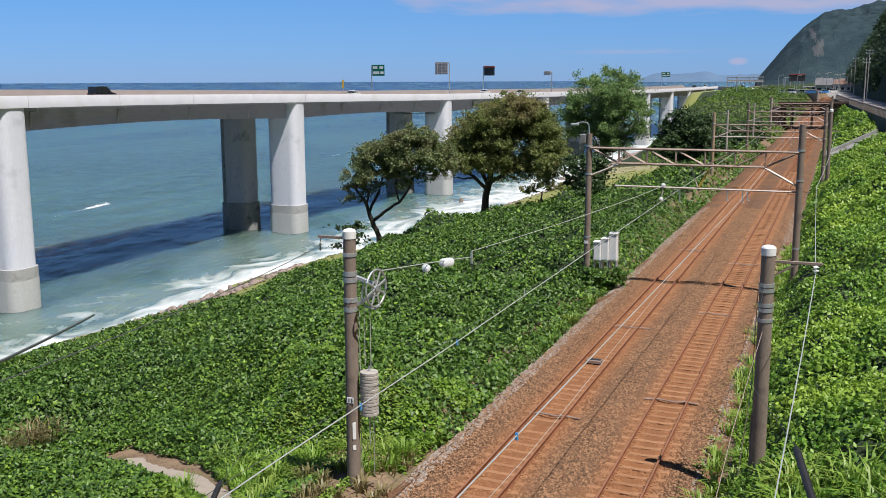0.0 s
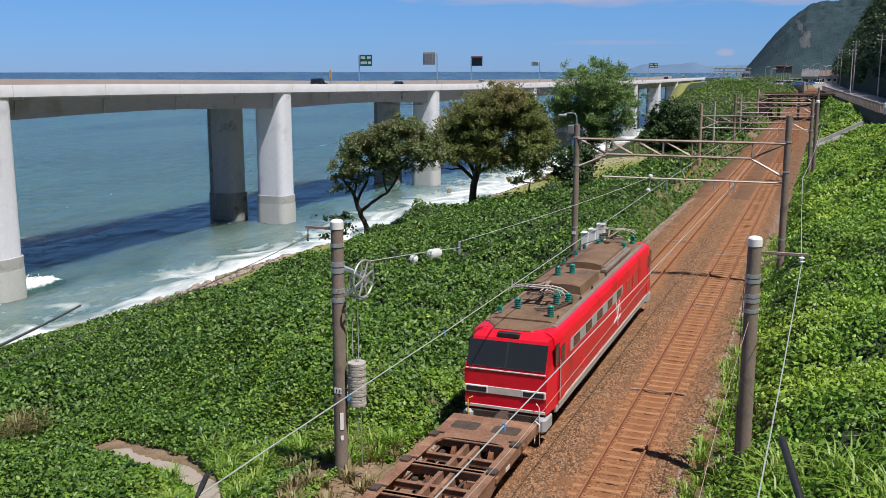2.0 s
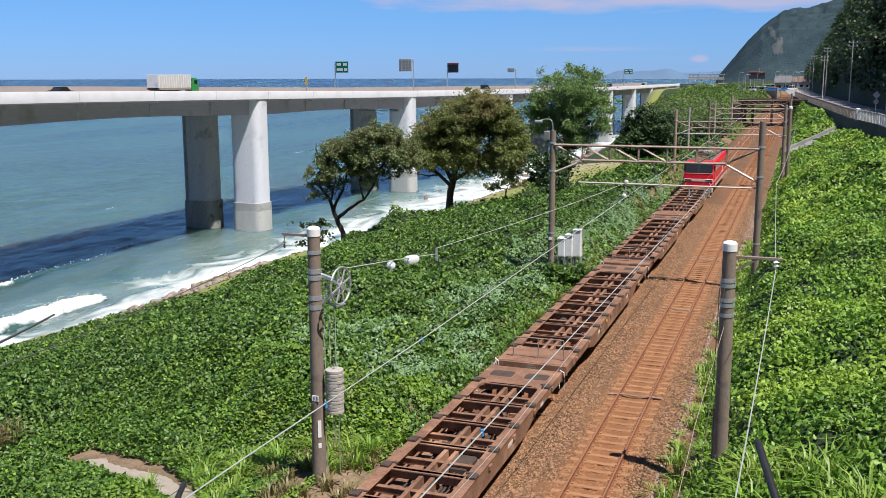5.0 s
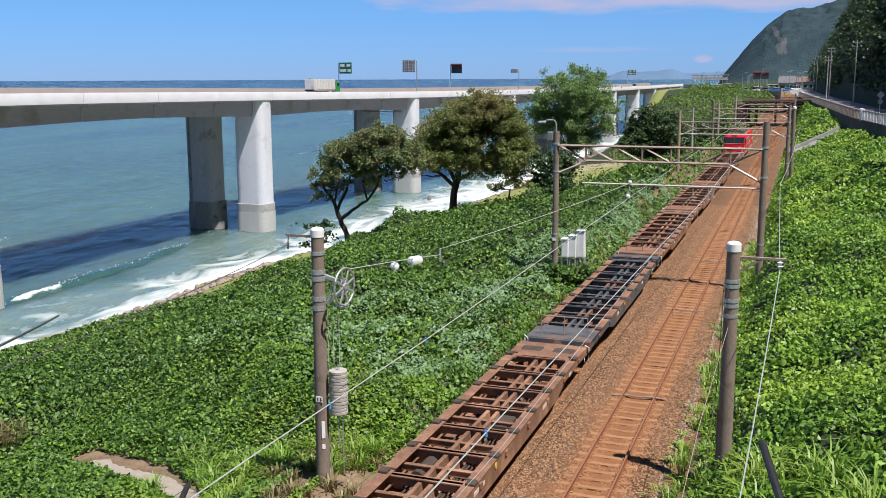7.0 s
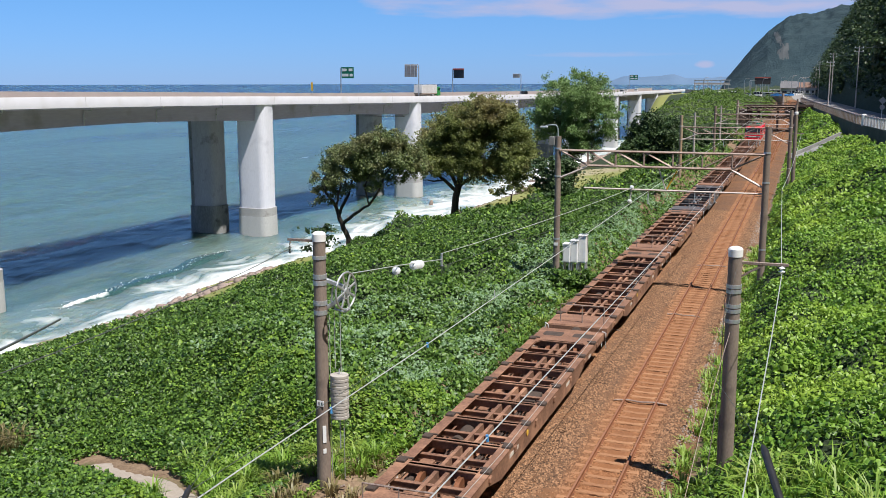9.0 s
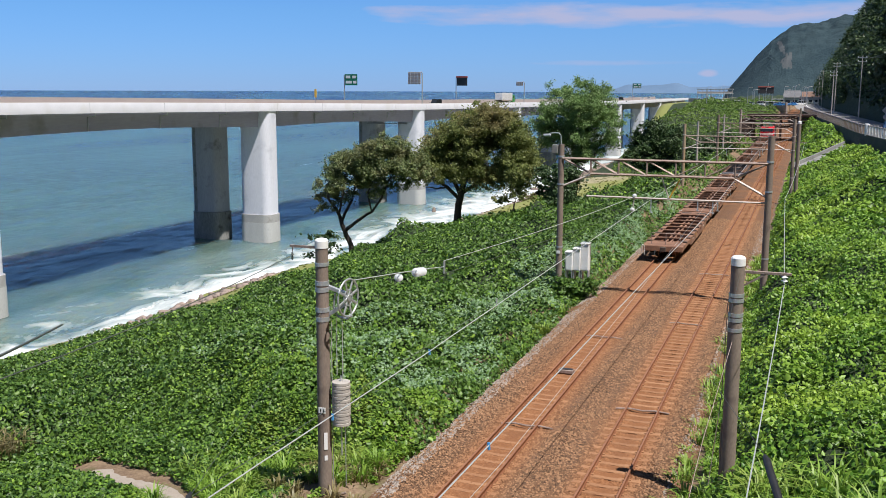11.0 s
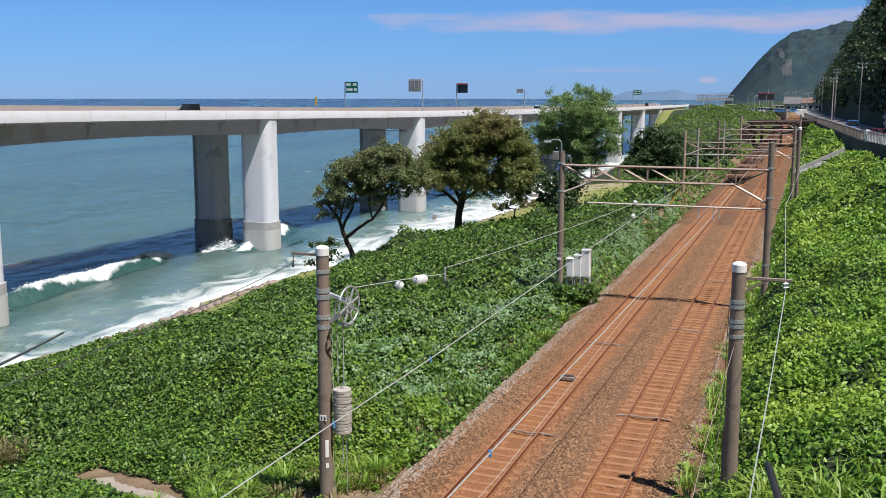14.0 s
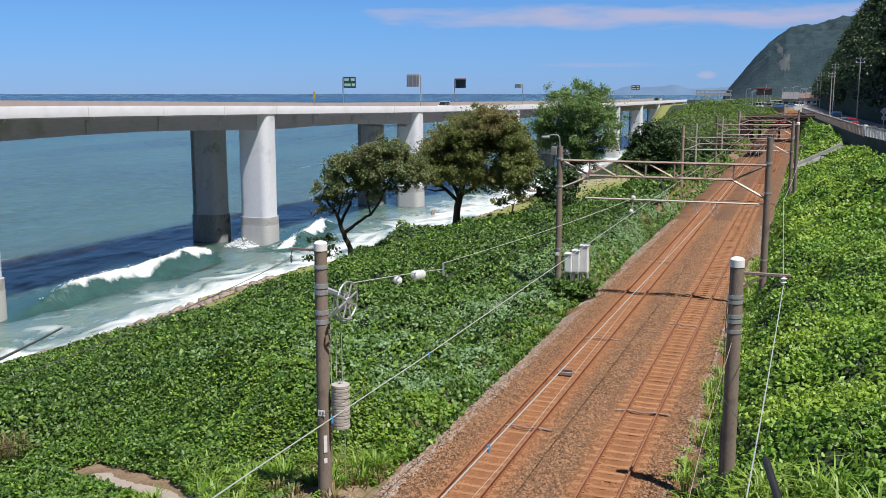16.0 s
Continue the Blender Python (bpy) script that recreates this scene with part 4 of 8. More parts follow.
def locomotive():
    lo = thing("locomotive", "red electric locomotive with a rust-brown roof, running away along the track", "locomotive")
    lo.scale = (1, 1, 0.93)
    L = LOCO_L / 2
    # body: ends raked back above the waist
    rings = []
    for y, w in ((-L + 0.85, 1.32), (-L + 0.98, 1.41), (-L + 1.6, 1.435), (L - 1.6, 1.435), (L - 0.98, 1.41), (L - 0.85, 1.32)):
        rings.append(ring(y, w, 0.96, 3.58, 0.42))
    main = part("body", slanted(rings), RED, lo)

    def cab(d):
        c = Shape()
        yb, yt, yi = L * d, (L - 0.42) * d, (L - 1.2) * d
        v = [(-1.30, yb, 1.0), (1.30, yb, 1.0), (1.42, yi, 0.98), (-1.42, yi, 0.98),
             (-1.33, yb, 2.30), (1.33, yb, 2.30), (1.42, yi, 2.30), (-1.42, yi, 2.30),
             (-1.18, yt, 3.36), (1.18, yt, 3.36), (1.28, yi, 3.40), (-1.28, yi, 3.40),
             (-0.95, yt - 0.25 * d, 3.56), (0.95, yt - 0.25 * d, 3.56), (1.0, yi, 3.59), (-1.0, yi, 3.59)]
        f = []
        for a in (0, 4, 8):
            for k in range(4):
                m = (k + 1) % 4
                f.append((a + k, a + m, a + 4 + m, a + 4 + k))
        f += [(3, 2, 1, 0), (12, 13, 14, 15)]
        if d > 0:
            f = [q[::-1] for q in f]
        c.add(v, f)
        cb = part("cab", c, RED, lo, smooth=20)
        lean = Matrix.Rotation(math.atan2(0.42, 1.06) * d, 3, "X")
        ws = Shape().box(0, (L - 0.20) * d, 2.86, 2.52, 0.06, 0.88, turn=lean, c=0.02)
        wind = part("windscreen", ws, GLASS, cb, "dark wrap-around windscreen")
        part("centre_post", Shape().box(0, (L - 0.185) * d, 2.84, 0.07, 0.05, 0.88, turn=lean), BLACK, wind)
        for sx in (-0.55, 0.6):
            part("wiper", Shape().tube([(sx, (L - 0.02) * d, 2.42), (sx + 0.28, (L - 0.19) * d, 2.78)], 0.015, 5), BLACK, wind)
        part("waist_stripe", Shape().box(0, (L - 0.0) * d, 2.36, 2.56, 0.05, 0.03), CREAM, cb)
        band = part("white_band", Shape().box(0, (L + 0.012) * d, 1.67, 1.2, 0.03, 0.25, c=0.01), CREAM, cb, "white band between the lamps")
        for sx in (-0.92, 0.92):
            hl = part("headlight", Shape().box(sx, (L + 0.01) * d, 1.67, 0.78, 0.05, 0.26, c=0.02), WHITE, cb, "framed lamp recess")
            part("lens", Shape().box(sx, (L + 0.03) * d, 1.67, 0.66, 0.03, 0.16, c=0.01), BLACK, hl)
        part("sill_stripe", Shape().box(0, (L + 0.008) * d, 1.08, 2.58, 0.04, 0.10, c=0.01), CREAM, cb)
        part("number_lamp", Shape().box(-0.05, (L - 0.52) * d, 3.46, 0.72, 0.2, 0.18, c=0.03), BLACK, cb, "black roof lamp recess")
        part("roof_dirt", slanted([[(-w_, y_ * d, z_ - 0.02), (w_, y_ * d, z_ - 0.02), (w_ * 0.94, y_ * d, z_ + 0.03), (-w_ * 0.94, y_ * d, z_ + 0.03)][::-int(d)] for w_, y_, z_ in ((0.62, L - 0.70, 3.565), (0.68, L - 0.95, 3.585), (0.95, L - 1.25, 3.60), (1.15, L - 1.8, 3.61))]), ROOF_DIRT, cb, "rust-brown roof dirt")
        part("apron", Shape().box(0, (L - 0.12) * d, 0.72, 2.45, 0.3, 0.5, c=0.05).box(0, (L - 0.02) * d, 0.42, 2.2, 0.12, 0.32, c=0.03), UNDER, cb)
        for sx in (-1, 1):
            part("skirt", Shape().box(sx * 1.18, (L - 0.3) * d, 0.66, 0.34, 0.85, 0.56, c=0.10), LOCO_GREY, cb, "grey corner skirt")
        for sx in (-1.15, 1.15):
            part("step_rail", Shape().tube([(sx, (L + 0.05) * d, 0.45), (sx, (L + 0.16) * d, 0.9), (sx, (L + 0.16) * d, 1.32), (sx + 0.12 * (1 if sx < 0 else -1), (L + 0.06) * d, 1.4)], 0.02, 6), YELLOW if sx < 0 else WHITE, cb, "painted handrail")
        cp = part("coupler", Shape().box(0, (L + 0.28) * d, 0.86, 0.3, 0.6, 0.3, c=0.04).box(0.08, (L + 0.55) * d, 0.86, 0.42, 0.2, 0.34, c=0.05), UNDER, cb)
        for sx in (-0.5, 0.45, 0.7):
            part("hose", Shape().tube([(sx, L * d, 0.75), (sx, (L + 0.2) * d, 0.62), (sx, (L + 0.26) * d, 0.35)], 0.03, 6), BLACK, cp)
        for sx in (-1, 1):
            dr = part("door", Shape().box(sx * 1.438, (L - 1.42) * d, 2.1, 0.03, 0.62, 1.9, c=0.01), RED, cb)
            part("door_window", Shape().box(sx * 1.452, (L - 1.42) * d, 2.75, 0.02, 0.42, 0.62, c=0.008), GLASS, dr, "dark door window")
            part("handrail", Shape().tube([(sx * 1.48, (L - 1.05) * d, 1.3), (sx * 1.48, (L - 1.05) * d, 2.6)], 0.018, 5), PALE_STEEL, dr)
            part("cab_window", Shape().box(sx * 1.405, (L - 0.86) * d, 2.84, 0.05, 0.46, 0.72, c=0.02), GLASS, cb, "dark cab side window")

    cab(1), cab(-1)
    # sides
    for sx in (-1, 1):
        part("sole_stripe", Shape().box(sx * 1.435, 0, 1.10, 0.03, LOCO_L - 2.2, 0.10), CREAM, main, "dusty white stripe")
        part("side_sill", Shape().box(sx * 1.36, 0, 0.92, 0.1, LOCO_L - 1.8, 0.24, c=0.02), LOCO_GREY, main)
        gb = part("window_band", Shape().box(sx * 1.433, -2.6, 2.72, 0.025, 8.6, 0.46, c=0.006), LOCO_GREY, main, "grey band of small windows")
        for k in range(5):
            part("window", Shape().box(sx * 1.446, -6.1 + 1.78 * k, 2.72, 0.02, 0.86, 0.36, c=0.008), GLASS, gb)
        for k in range(3):
            lv = part("louvre", Shape().box(sx * 1.436, 3.0 + 1.45 * k, 2.45, 0.02, 1.05, 0.95, c=0.006), RED, main)
            for q in range(8):
                part("slat", Shape().box(sx * 1.448, 3.0 + 1.45 * k, 2.05 + 0.115 * q, 0.02, 0.95, 0.035), ROOF_DIRT if k < 2 and q > 2 else RED, lv)
        for q in range(3):
            part("small_louvre", Shape().box(sx * 1.44, -5.0, 1.42 + 0.16 * q, 0.02, 0.5, 0.07), RED, main)
        # painted emblem as plain strokes
        for k, (dy, dz, w, h, r) in enumerate(((0.0, 0.22, 0.12, 0.55, 20), (0.32, 0.25, 0.5, 0.1, 0), (0.35, 0.05, 0.1, 0.5, -25), (0.62, 0.2, 0.1, 0.55, 25), (-0.1, -0.25, 0.7, 0.1, 12), (0.3, -0.42, 0.12, 0.45, 20), (0.62, -0.3, 0.45, 0.09, 10))):
            part("emblem_stroke", Shape().box(0, 0, 0, 0.012, w, h, turn=Matrix.Rotation(radians(r), 3, "X")), WHITE, main, "white painted stroke", pose(sx * 1.444, 0.6 + dy, 1.95 + dz))
    # roof
    roof = part("roof", slanted([ring(-L + 1.75, 1.12, 3.30, 3.70, 0.30), ring(L - 1.75, 1.12, 3.30, 3.70, 0.30)]), ROOF_DIRT, lo, "rust-brown dirty roof")
    for sx in (-1, 1):
        part("roof_edge", slanted([[(sx * 1.30, y, 3.36), (sx * 1.10, y, 3.36), (sx * 1.02, y, 3.62), (sx * 1.16, y, 3.60)][::sx] for y in (-L + 1.5, L - 1.5)]), ROOF_GREY, roof)
    part("long_hatch", slanted([[(-0.75, y, 3.66), (0.78, y, 3.66), (0.70, y, 3.92), (0.3, y, 4.0), (-0.3, y, 4.0), (-0.68, y, 3.92)] for y in (0.9, 5.4)]), ROOF_DIRT, roof)
    part("hatch_step", Shape().box(0.92, 3.0, 3.78, 0.26, 5.2, 0.16, c=0.03), ROOF_GREY, roof)
    part("conduit", Shape().tube([(0.86, 0.6, 3.9), (0.86, 5.3, 3.9)], 0.035, 6), RUSTED, roof)
    part("wide_hatch", slanted([[(-0.9, y, 3.66), (0.98, y, 3.66), (0.92, y, 4.0), (0.6, y, 4.06), (-0.6, y, 4.06), (-0.85, y, 4.0)] for y in (-3.6, -0.6)]), ROOF_DIRT, roof)
    part("end_hatch", slanted([[(-0.8, y, 3.66), (0.8, y, 3.66), (0.7, y, 3.9), (-0.7, y, 3.9)] for y in (5.7, 6.5)]), ROOF_DIRT, roof)
    folded_pantograph(roof, -5.6, 1)
    folded_pantograph(roof, 6.9, -1)
    for x, y, z in ((-0.95, -7.0, 3.72), (0.78, -7.0, 3.72), (-0.55, -6.3, 3.72), (0.85, -5.0, 3.72), (0.35, -4.4, 3.74), (0.52, -5.3, 3.72), (-0.95, -3.0, 3.72), (-0.25, -2.2, 4.06), (0.15, -1.6, 4.06),
                    (-0.98, -0.4, 3.72), (-0.98, 1.6, 3.72), (-0.98, 3.6, 3.72), (-0.98, 5.2, 3.72), (0.7, 5.6, 3.72), (0.75, 7.4, 3.72), (-0.7, 7.4, 3.72), (-0.5, 5.8, 3.72)):
        insulator(roof, x, y, z, 0.22 if x < -0.9 else 0.38, 0.09 if x < -0.9 else 0.12)
    bus = Shape().tube([(-0.98, -3.0, 3.96), (-0.98, 5.2, 3.96)], 0.025, 6).tube([(0.15, -1.6, 4.5), (-0.25, -2.2, 4.5), (-0.98, -3.0, 3.96)], 0.02, 6)
    bus.tube([(-0.98, 5.2, 3.96), (-0.5, 5.8, 4.1), (0, 6.6, 4.15)], 0.02, 6).tube([(0.35, -4.4, 4.2), (0.0, -4.9, 4.25), (-0.3, -5.4, 4.15)], 0.02, 6)
    part("busbar", bus, UNDER, roof)
    for x0 in (0.55, 0.7):
        part("loop_cable", Shape().tube([(x0 - 0.5, -5.7, 4.25), (x0 - 0.25, -5.6, 4.45), (x0, -5.4, 4.35), (x0 + 0.1, -5.2, 3.95)], 0.022, 6), WHITE, roof, "pale looped cable")
    part("conduit_frame", Shape().tube([(0.2, -6.6, 3.78), (0.7, -6.3, 3.78), (1.0, -4.9, 3.78), (0.8, -4.2, 3.8), (0.1, -4.3, 3.8)], 0.03, 6).tube([(0.05, -6.4, 3.76), (0.55, -6.1, 3.76), (0.85, -5.0, 3.76)], 0.025, 6), UNDER, roof)
    for x, y in ((1.0, -6.9), (1.05, -4.0), (1.05, -2.2), (1.05, 0.2)):
        part("lifting_eye", Shape().tube([(x, y - 0.1, 3.62), (x, y - 0.06, 3.72), (x, y + 0.06, 3.72), (x, y + 0.1, 3.62)], 0.018, 5), BLACK, roof)
    part("underframe_box", Shape().box(0, -2.6, 0.55, 2.3, 2.2, 0.6, c=0.05).box(0, 2.6, 0.55, 2.3, 2.2, 0.6, c=0.05), UNDER, lo)
    for y in (-6.1, 0.0, 6.1):
        bogie(lo, y, 0.56, 2.3, UNDER)
    return lo


def wagon(mat, sill_mat, label, bolts=True):
    """A skeletal container wagon, 19.6 m over its frame, seen empty."""
    w = thing("container_wagon", label, "freight wagon", group="empty wagons of the train")
    H, W, L = 1.0, 1.32, 9.8
    for sx in (-1, 1):
        s = slanted([[(sx * (W - 0.10), y, zb), (sx * W, y, zb), (sx * W, y, H), (sx * (W - 0.10), y, H)][::sx] for y, zb in ((-L, 0.72), (-6.2, 0.72), (-4.9, 0.42), (4.9, 0.42), (6.2, 0.72), (L, 0.72))])
        sill = part("side_sill", s, sill_mat, w)
        part("top_flange", Shape().box(sx * (W - 0.15), 0, H + 0.008, 0.34, 2 * L - 4.3, 0.03, c=0.006), WAGON, sill, "rusty top flange")
        for k in range(8):
            part("lashing_bracket", Shape().box(sx * (W + 0.02), -8.3 + 2.37 * k, H - 0.14, 0.08, 0.22, 0.16, c=0.02), mat, sill)
        part("brake_pipe", Shape().tube([(sx * (W - 0.3), -L + 1.5, 0.7), (sx * (W - 0.3), L - 1.5, 0.7)], 0.03, 5), mat, sill)
    part("centre_sill", Shape().box(-0.16, 0, 0.72, 0.12, 2 * L - 2, 0.4).box(0.16, 0, 0.72, 0.12, 2 * L - 2, 0.4).box(0, 0, 0.53, 0.5, 2 * L - 2, 0.03), mat, w)
    for y in (-7.9, -5.9, -3.95, -1.95, 0.0, 1.95, 3.95, 5.9, 7.9):
        cm = part("cross_member", Shape().box(0, y, H - 0.13, 2 * W - 0.34, 0.14, 0.26, c=0.01).box(0, y, H - 0.015, 2 * W - 0.3, 0.26, 0.03), mat, w)
        for sx in (-1, 1):
            part("twist_lock", Shape().box(sx * (W - 0.10), y, H + 0.05, 0.26, 0.30, 0.1, c=0.02).box(sx * (W - 0.2), y + 0.22, H + 0.03, 0.3, 0.07, 0.06, c=0.01), UNDER, cm)
    for y in (-6.9, -4.9, -2.95, -1.0, 1.0, 2.95, 4.9, 6.9):
        part("light_beam", Shape().box(0, y, H - 0.2, 2 * W - 0.34, 0.09, 0.2, c=0.01).box(0, y, H - 0.105, 2 * W - 0.34, 0.15, 0.02), mat, w)
    for sx in (-1, 1):
        part("long_pipe", Shape().tube([(sx * 0.42, -6.6, 0.68), (sx * 0.40, 0, 0.66), (sx * 0.45, 6.6, 0.68)], 0.04, 6).tube([(sx * 0.6, -6.6, 0.62), (sx * 0.6, 6.6, 0.62)], 0.028, 6), UNDER, w)
    rb = random.Random(17)
    for k, y in enumerate((-5.9, -3.95, -1.95, 0.0, 1.95, 3.95, 5.9)):
        for sx in (-1, 1):
            part("bay_bracket", Shape().box(sx * rb.uniform(0.62, 0.95), y + rb.uniform(-0.4, 0.4) + 0.5, 0.66, rb.uniform(0.2, 0.4), rb.uniform(0.3, 0.7), rb.uniform(0.12, 0.26), c=0.02), mat, w)
    part("floor_tray", Shape().box(0, 0, 0.50, 2.2, 14.5, 0.03), mat, w)
    part("brake_gear", Shape().tube([(-0.6, -3.2, 0.62), (-0.6, -1.4, 0.62)], 0.2, 10).box(0.5, 1.4, 0.62, 0.5, 1.0, 0.4, c=0.04).tube([(0.5, -4.6, 0.66), (0.5, 4.6, 0.66)], 0.035, 6).box(-0.45, 2.4, 0.6, 0.4, 0.8, 0.34, c=0.04), UNDER, w)
    for d in (-1, 1):
        pl = Shape()
        o = [(-W, L), (-W, L - 3.0), (-1.0, L - 3.0), (-1.0, L - 2.25), (-0.9, L - 2.0), (-0.65, L - 1.9), (0.65, L - 1.9), (0.9, L - 2.0), (1.0, L - 2.25), (1.0, L - 3.0), (W, L - 3.0), (W, L)]
        pts = [(x, y * d) for x, y in (o if d < 0 else o[::-1])]
        pl.add(*prism(pts, H - 0.06, H + 0.012))
        deck = part("end_deck", pl, sill_mat, w, smooth=0)
        if d < 0:
            rail_y = -(L - 0.55)
            gate = Shape()
            for sx in (-0.85, 0.1, 1.05):
                gate.tube([(sx, rail_y, H), (sx, rail_y, H + 0.78)], 0.022, 6)
            part("deck_railing", gate.tube([(-0.85, rail_y, H + 0.78), (1.05, rail_y, H + 0.78)], 0.024, 6), RUSTED, deck, "thin steel railing")
        for sx in () if d < 0 else (-0.62, 0.62):
            # thin dark plates on the deck paint the shade inside its openings
            part("opening_plate", Shape().add(*prism([(sx + x, (L - 0.85) * d + y) for x, y in rounded(0.82, 0.62, 0.12, 3)], H + 0.008, H + 0.017)), UNDER, deck, "dark oval plate painted as a shaded opening")
        part("end_beam", Shape().box(0, d * L, 0.82, 2 * W, 0.14, 0.36, c=0.02), mat, w)
        hr = Shape().tube([(d * 1.2, d * (L + 0.1), 0.35), (d * 1.2, d * (L + 0.22), 0.6), (d * 1.2, d * (L + 0.22), 1.0), (d * 1.42, d * (L - 0.1), 1.02), (d * 1.42, d * (L - 0.1), 0.4)], 0.022, 6)
        part("handrail", hr, WHITE, deck, "white grab rail")
        part("coupler", Shape().box(0, d * (L + 0.22), 0.82, 0.28, 0.5, 0.26, c=0.03).box(0.06, d * (L + 0.42), 0.82, 0.4, 0.18, 0.32, c=0.04), UNDER, w)
        for sx in (-0.5, 0.5):
            part("hose", Shape().tube([(sx, d * L, 0.72), (sx, d * (L + 0.25), 0.55), (sx, d * (L + 0.35), 0.4)], 0.03, 6), BLACK, w)
        bogie(w, d * 7.1, 0.43, 1.9, UNDER)
    for sx in (-1, 1):
        for k, (y, ln) in enumerate(((-3.6, 0.9), (3.2, 0.5), (6.9, 0.35))):
            part("lettering", Shape().box(sx * (W + 0.004), y, 0.78, 0.01, ln, 0.12), CREAM, w, "faded unreadable lettering")
        part("tail_disc", Shape().tube([(sx * (W + 0.01), -2.2, 0.86), (sx * (W + 0.03), -2.2, 0.86)], 0.09, 12), YELLOW, w, "yellow disc")
    return w


loco = locomotive()
wagons = [wagon(WAGON, WAGON, "empty rusty brown container wagon on the rails")]
dark_wagon = wagon(WAGON_DARK, WAGON_DARK, "empty blue-grey container wagon with a rusty deck")
for k in range(1, 8):
    wagons.append(dark_wagon if k == 4 else copy_thing(wagons[0], pose(0, 0, 0)))
REAR = [(0.0, -17.2), (2.0, 27.4), (3.5, 61.0), (7.0, 139.0), (9.0, 182.9), (12.0, 252.0), (14.0, 298.0), (16.0, 344.0)]


# ---- poles, portals and wires of the railway ----
def stand(x, y, sink=0.3):
    return float(ground(x, y)) - sink


def band(parent, z, r, h=0.14):
    return part("steel_band", Shape().tube([(0, 0, z), (0, 0, z + h)], r + 0.012, 16).box(0, r + 0.05, z + h / 2, 0.1, 0.12, h), GALV, parent, "galvanised clamp band")


def pole_shaft(parent, r0, r1, z0, z1, mat, cap=True):
    sh = part("shaft", Shape().tube([(0, 0, z0), (0, 0, (z0 + z1) / 2), (0, 0, z1)], [r0, (r0 + r1) / 2, r1], 18), mat, parent)
    if cap:
        part("cap", Shape().tube([(0, 0, z1 - 0.22), (0, 0, z1 - 0.02), (0, 0, z1 + 0.03), (0, 0, z1 + 0.05)], [r1 + 0.015, r1 + 0.015, r1 * 0.85, r1 * 0.5], 18), WHITE, parent, "white cap")
    return sh


def disc_insulator(parent, p, axis, n=3, r=0.1, mat=None):
    a = Vector(axis).normalized()
    s = Shape()
    for k in range(n):
        c = Vector(p) + a * (k * 0.1)
        s.tube([c - a * 0.056, c - a * 0.026, c, c + a * 0.018, c + a * 0.056], [r * 0.4, r * 0.42, r, r * 0.42, r * 0.4], 14)
    return part("insulator", s, mat or PORCELAIN, parent, "white porcelain insulator")


# tensioning pole with its wheel and weights
PL = (-12.42, 23.67)
zb = stand(*PL)
tp = thing("tension_pole", "brown concrete pole with a wire-tensioning wheel and hanging weights", "catenary pole", pose(PL[0], PL[1], 0))
pole_shaft(tp, 0.205, 0.175, zb, 7.2, POLE)
for z in (6.55, 6.0, 5.82, 5.25, 4.98):
    band(tp, z - 0.07, 0.185, 0.1 if z > 6.4 else 0.13)
part("top_arm", Shape().box(-0.5, 0.0, 6.98, 0.95, 0.06, 0.07).tube([(-0.9, 0, 6.95), (-0.92, 0, 6.82)], 0.02, 6), RUSTED, tp)
disc_insulator(tp, (-0.92, 0, 6.74), (0, 0, -1), 2, 0.06, DARK_WIRE)
wheel = part("tension_wheel", Shape().tube([(-0.05, 0, 0), (0.05, 0, 0)], 0.09, 12), GALV, tp, "spoked galvanised wheel", pose(0.74, 0.12, 5.60, 0, 0, -6))
rim = [(0, 0.52 * math.cos(a), 0.52 * math.sin(a)) for a in [2 * math.pi * k / 28 for k in range(29)]]
part("rim", Shape().tube(rim, 0.03, 8, cap=False), GALV, wheel)
part("inner_drum", Shape().tube([(0, 0.22 * y / 0.52, 0.22 * z / 0.52) for x, y, z in rim], 0.02, 6, cap=False), GALV, wheel)
for k in range(8):
    a = math.pi * k / 4 + 0.3
    part("spoke", Shape().box(0, 0, 0.27, 0.035, 0.07, 0.5, c=0.01).moved(Matrix.Rotation(a, 4, "X")), GALV, wheel)
for z0, z1 in ((5.88, 5.72), (5.08, 5.45)):
    part("wheel_bracket", Shape().box(0.42, 0.08, (z0 + z1) / 2, 0.6, 0.1, 0.11, turn=Matrix.Rotation(-math.atan2(z1 - z0, 0.55), 3, "Y"), c=0.01), GALV, tp)
part("wheel_yoke", Shape().tube([(0.35, 0.1, 5.7), (0.28, 0.12, 5.3), (0.4, 0.12, 5.05), (0.7, 0.12, 5.0), (0.85, 0.12, 5.1)], 0.03, 6), GALV, tp)
for dx in (0.22, 0.38, 0.56):
    part("weight_wire", Shape().tube([(dx, 0.08, 3.2 if dx != 0.38 else 3.35), (dx, 0.08, 5.0)], 0.012, 5), WIRE, tp)
part("weight_rod", Shape().tube([(0.50, 0.08, 1.0), (0.50, 0.08, 3.35)], 0.02, 6), GALV, tp)
for k in range(13):
    part("weight_disc", Shape().tube([(0, 0, 0), (0, 0, 0.012), (0, 0, 0.082), (0, 0, 0.094)], [0.245, 0.262, 0.262, 0.245], 20), WEIGHT, tp, m=pose(0.50 + random.uniform(-0.008, 0.008), 0.08, 1.92 + 0.098 * k))
part("guide_rail", Shape().tube([(0.22, 0.08, 0.1), (0.22, 0.08, 3.2)], 0.012, 5).tube([(0.62, 0.08, 0.1), (0.62, 0.08, 3.2)], 0.012, 5), GALV, tp)
part("plate", Shape().box(0.03, -0.197, 2.36, 0.22, 0.012, 0.17, c=0.004), WHITE, tp, "white number plate with unreadable bars")
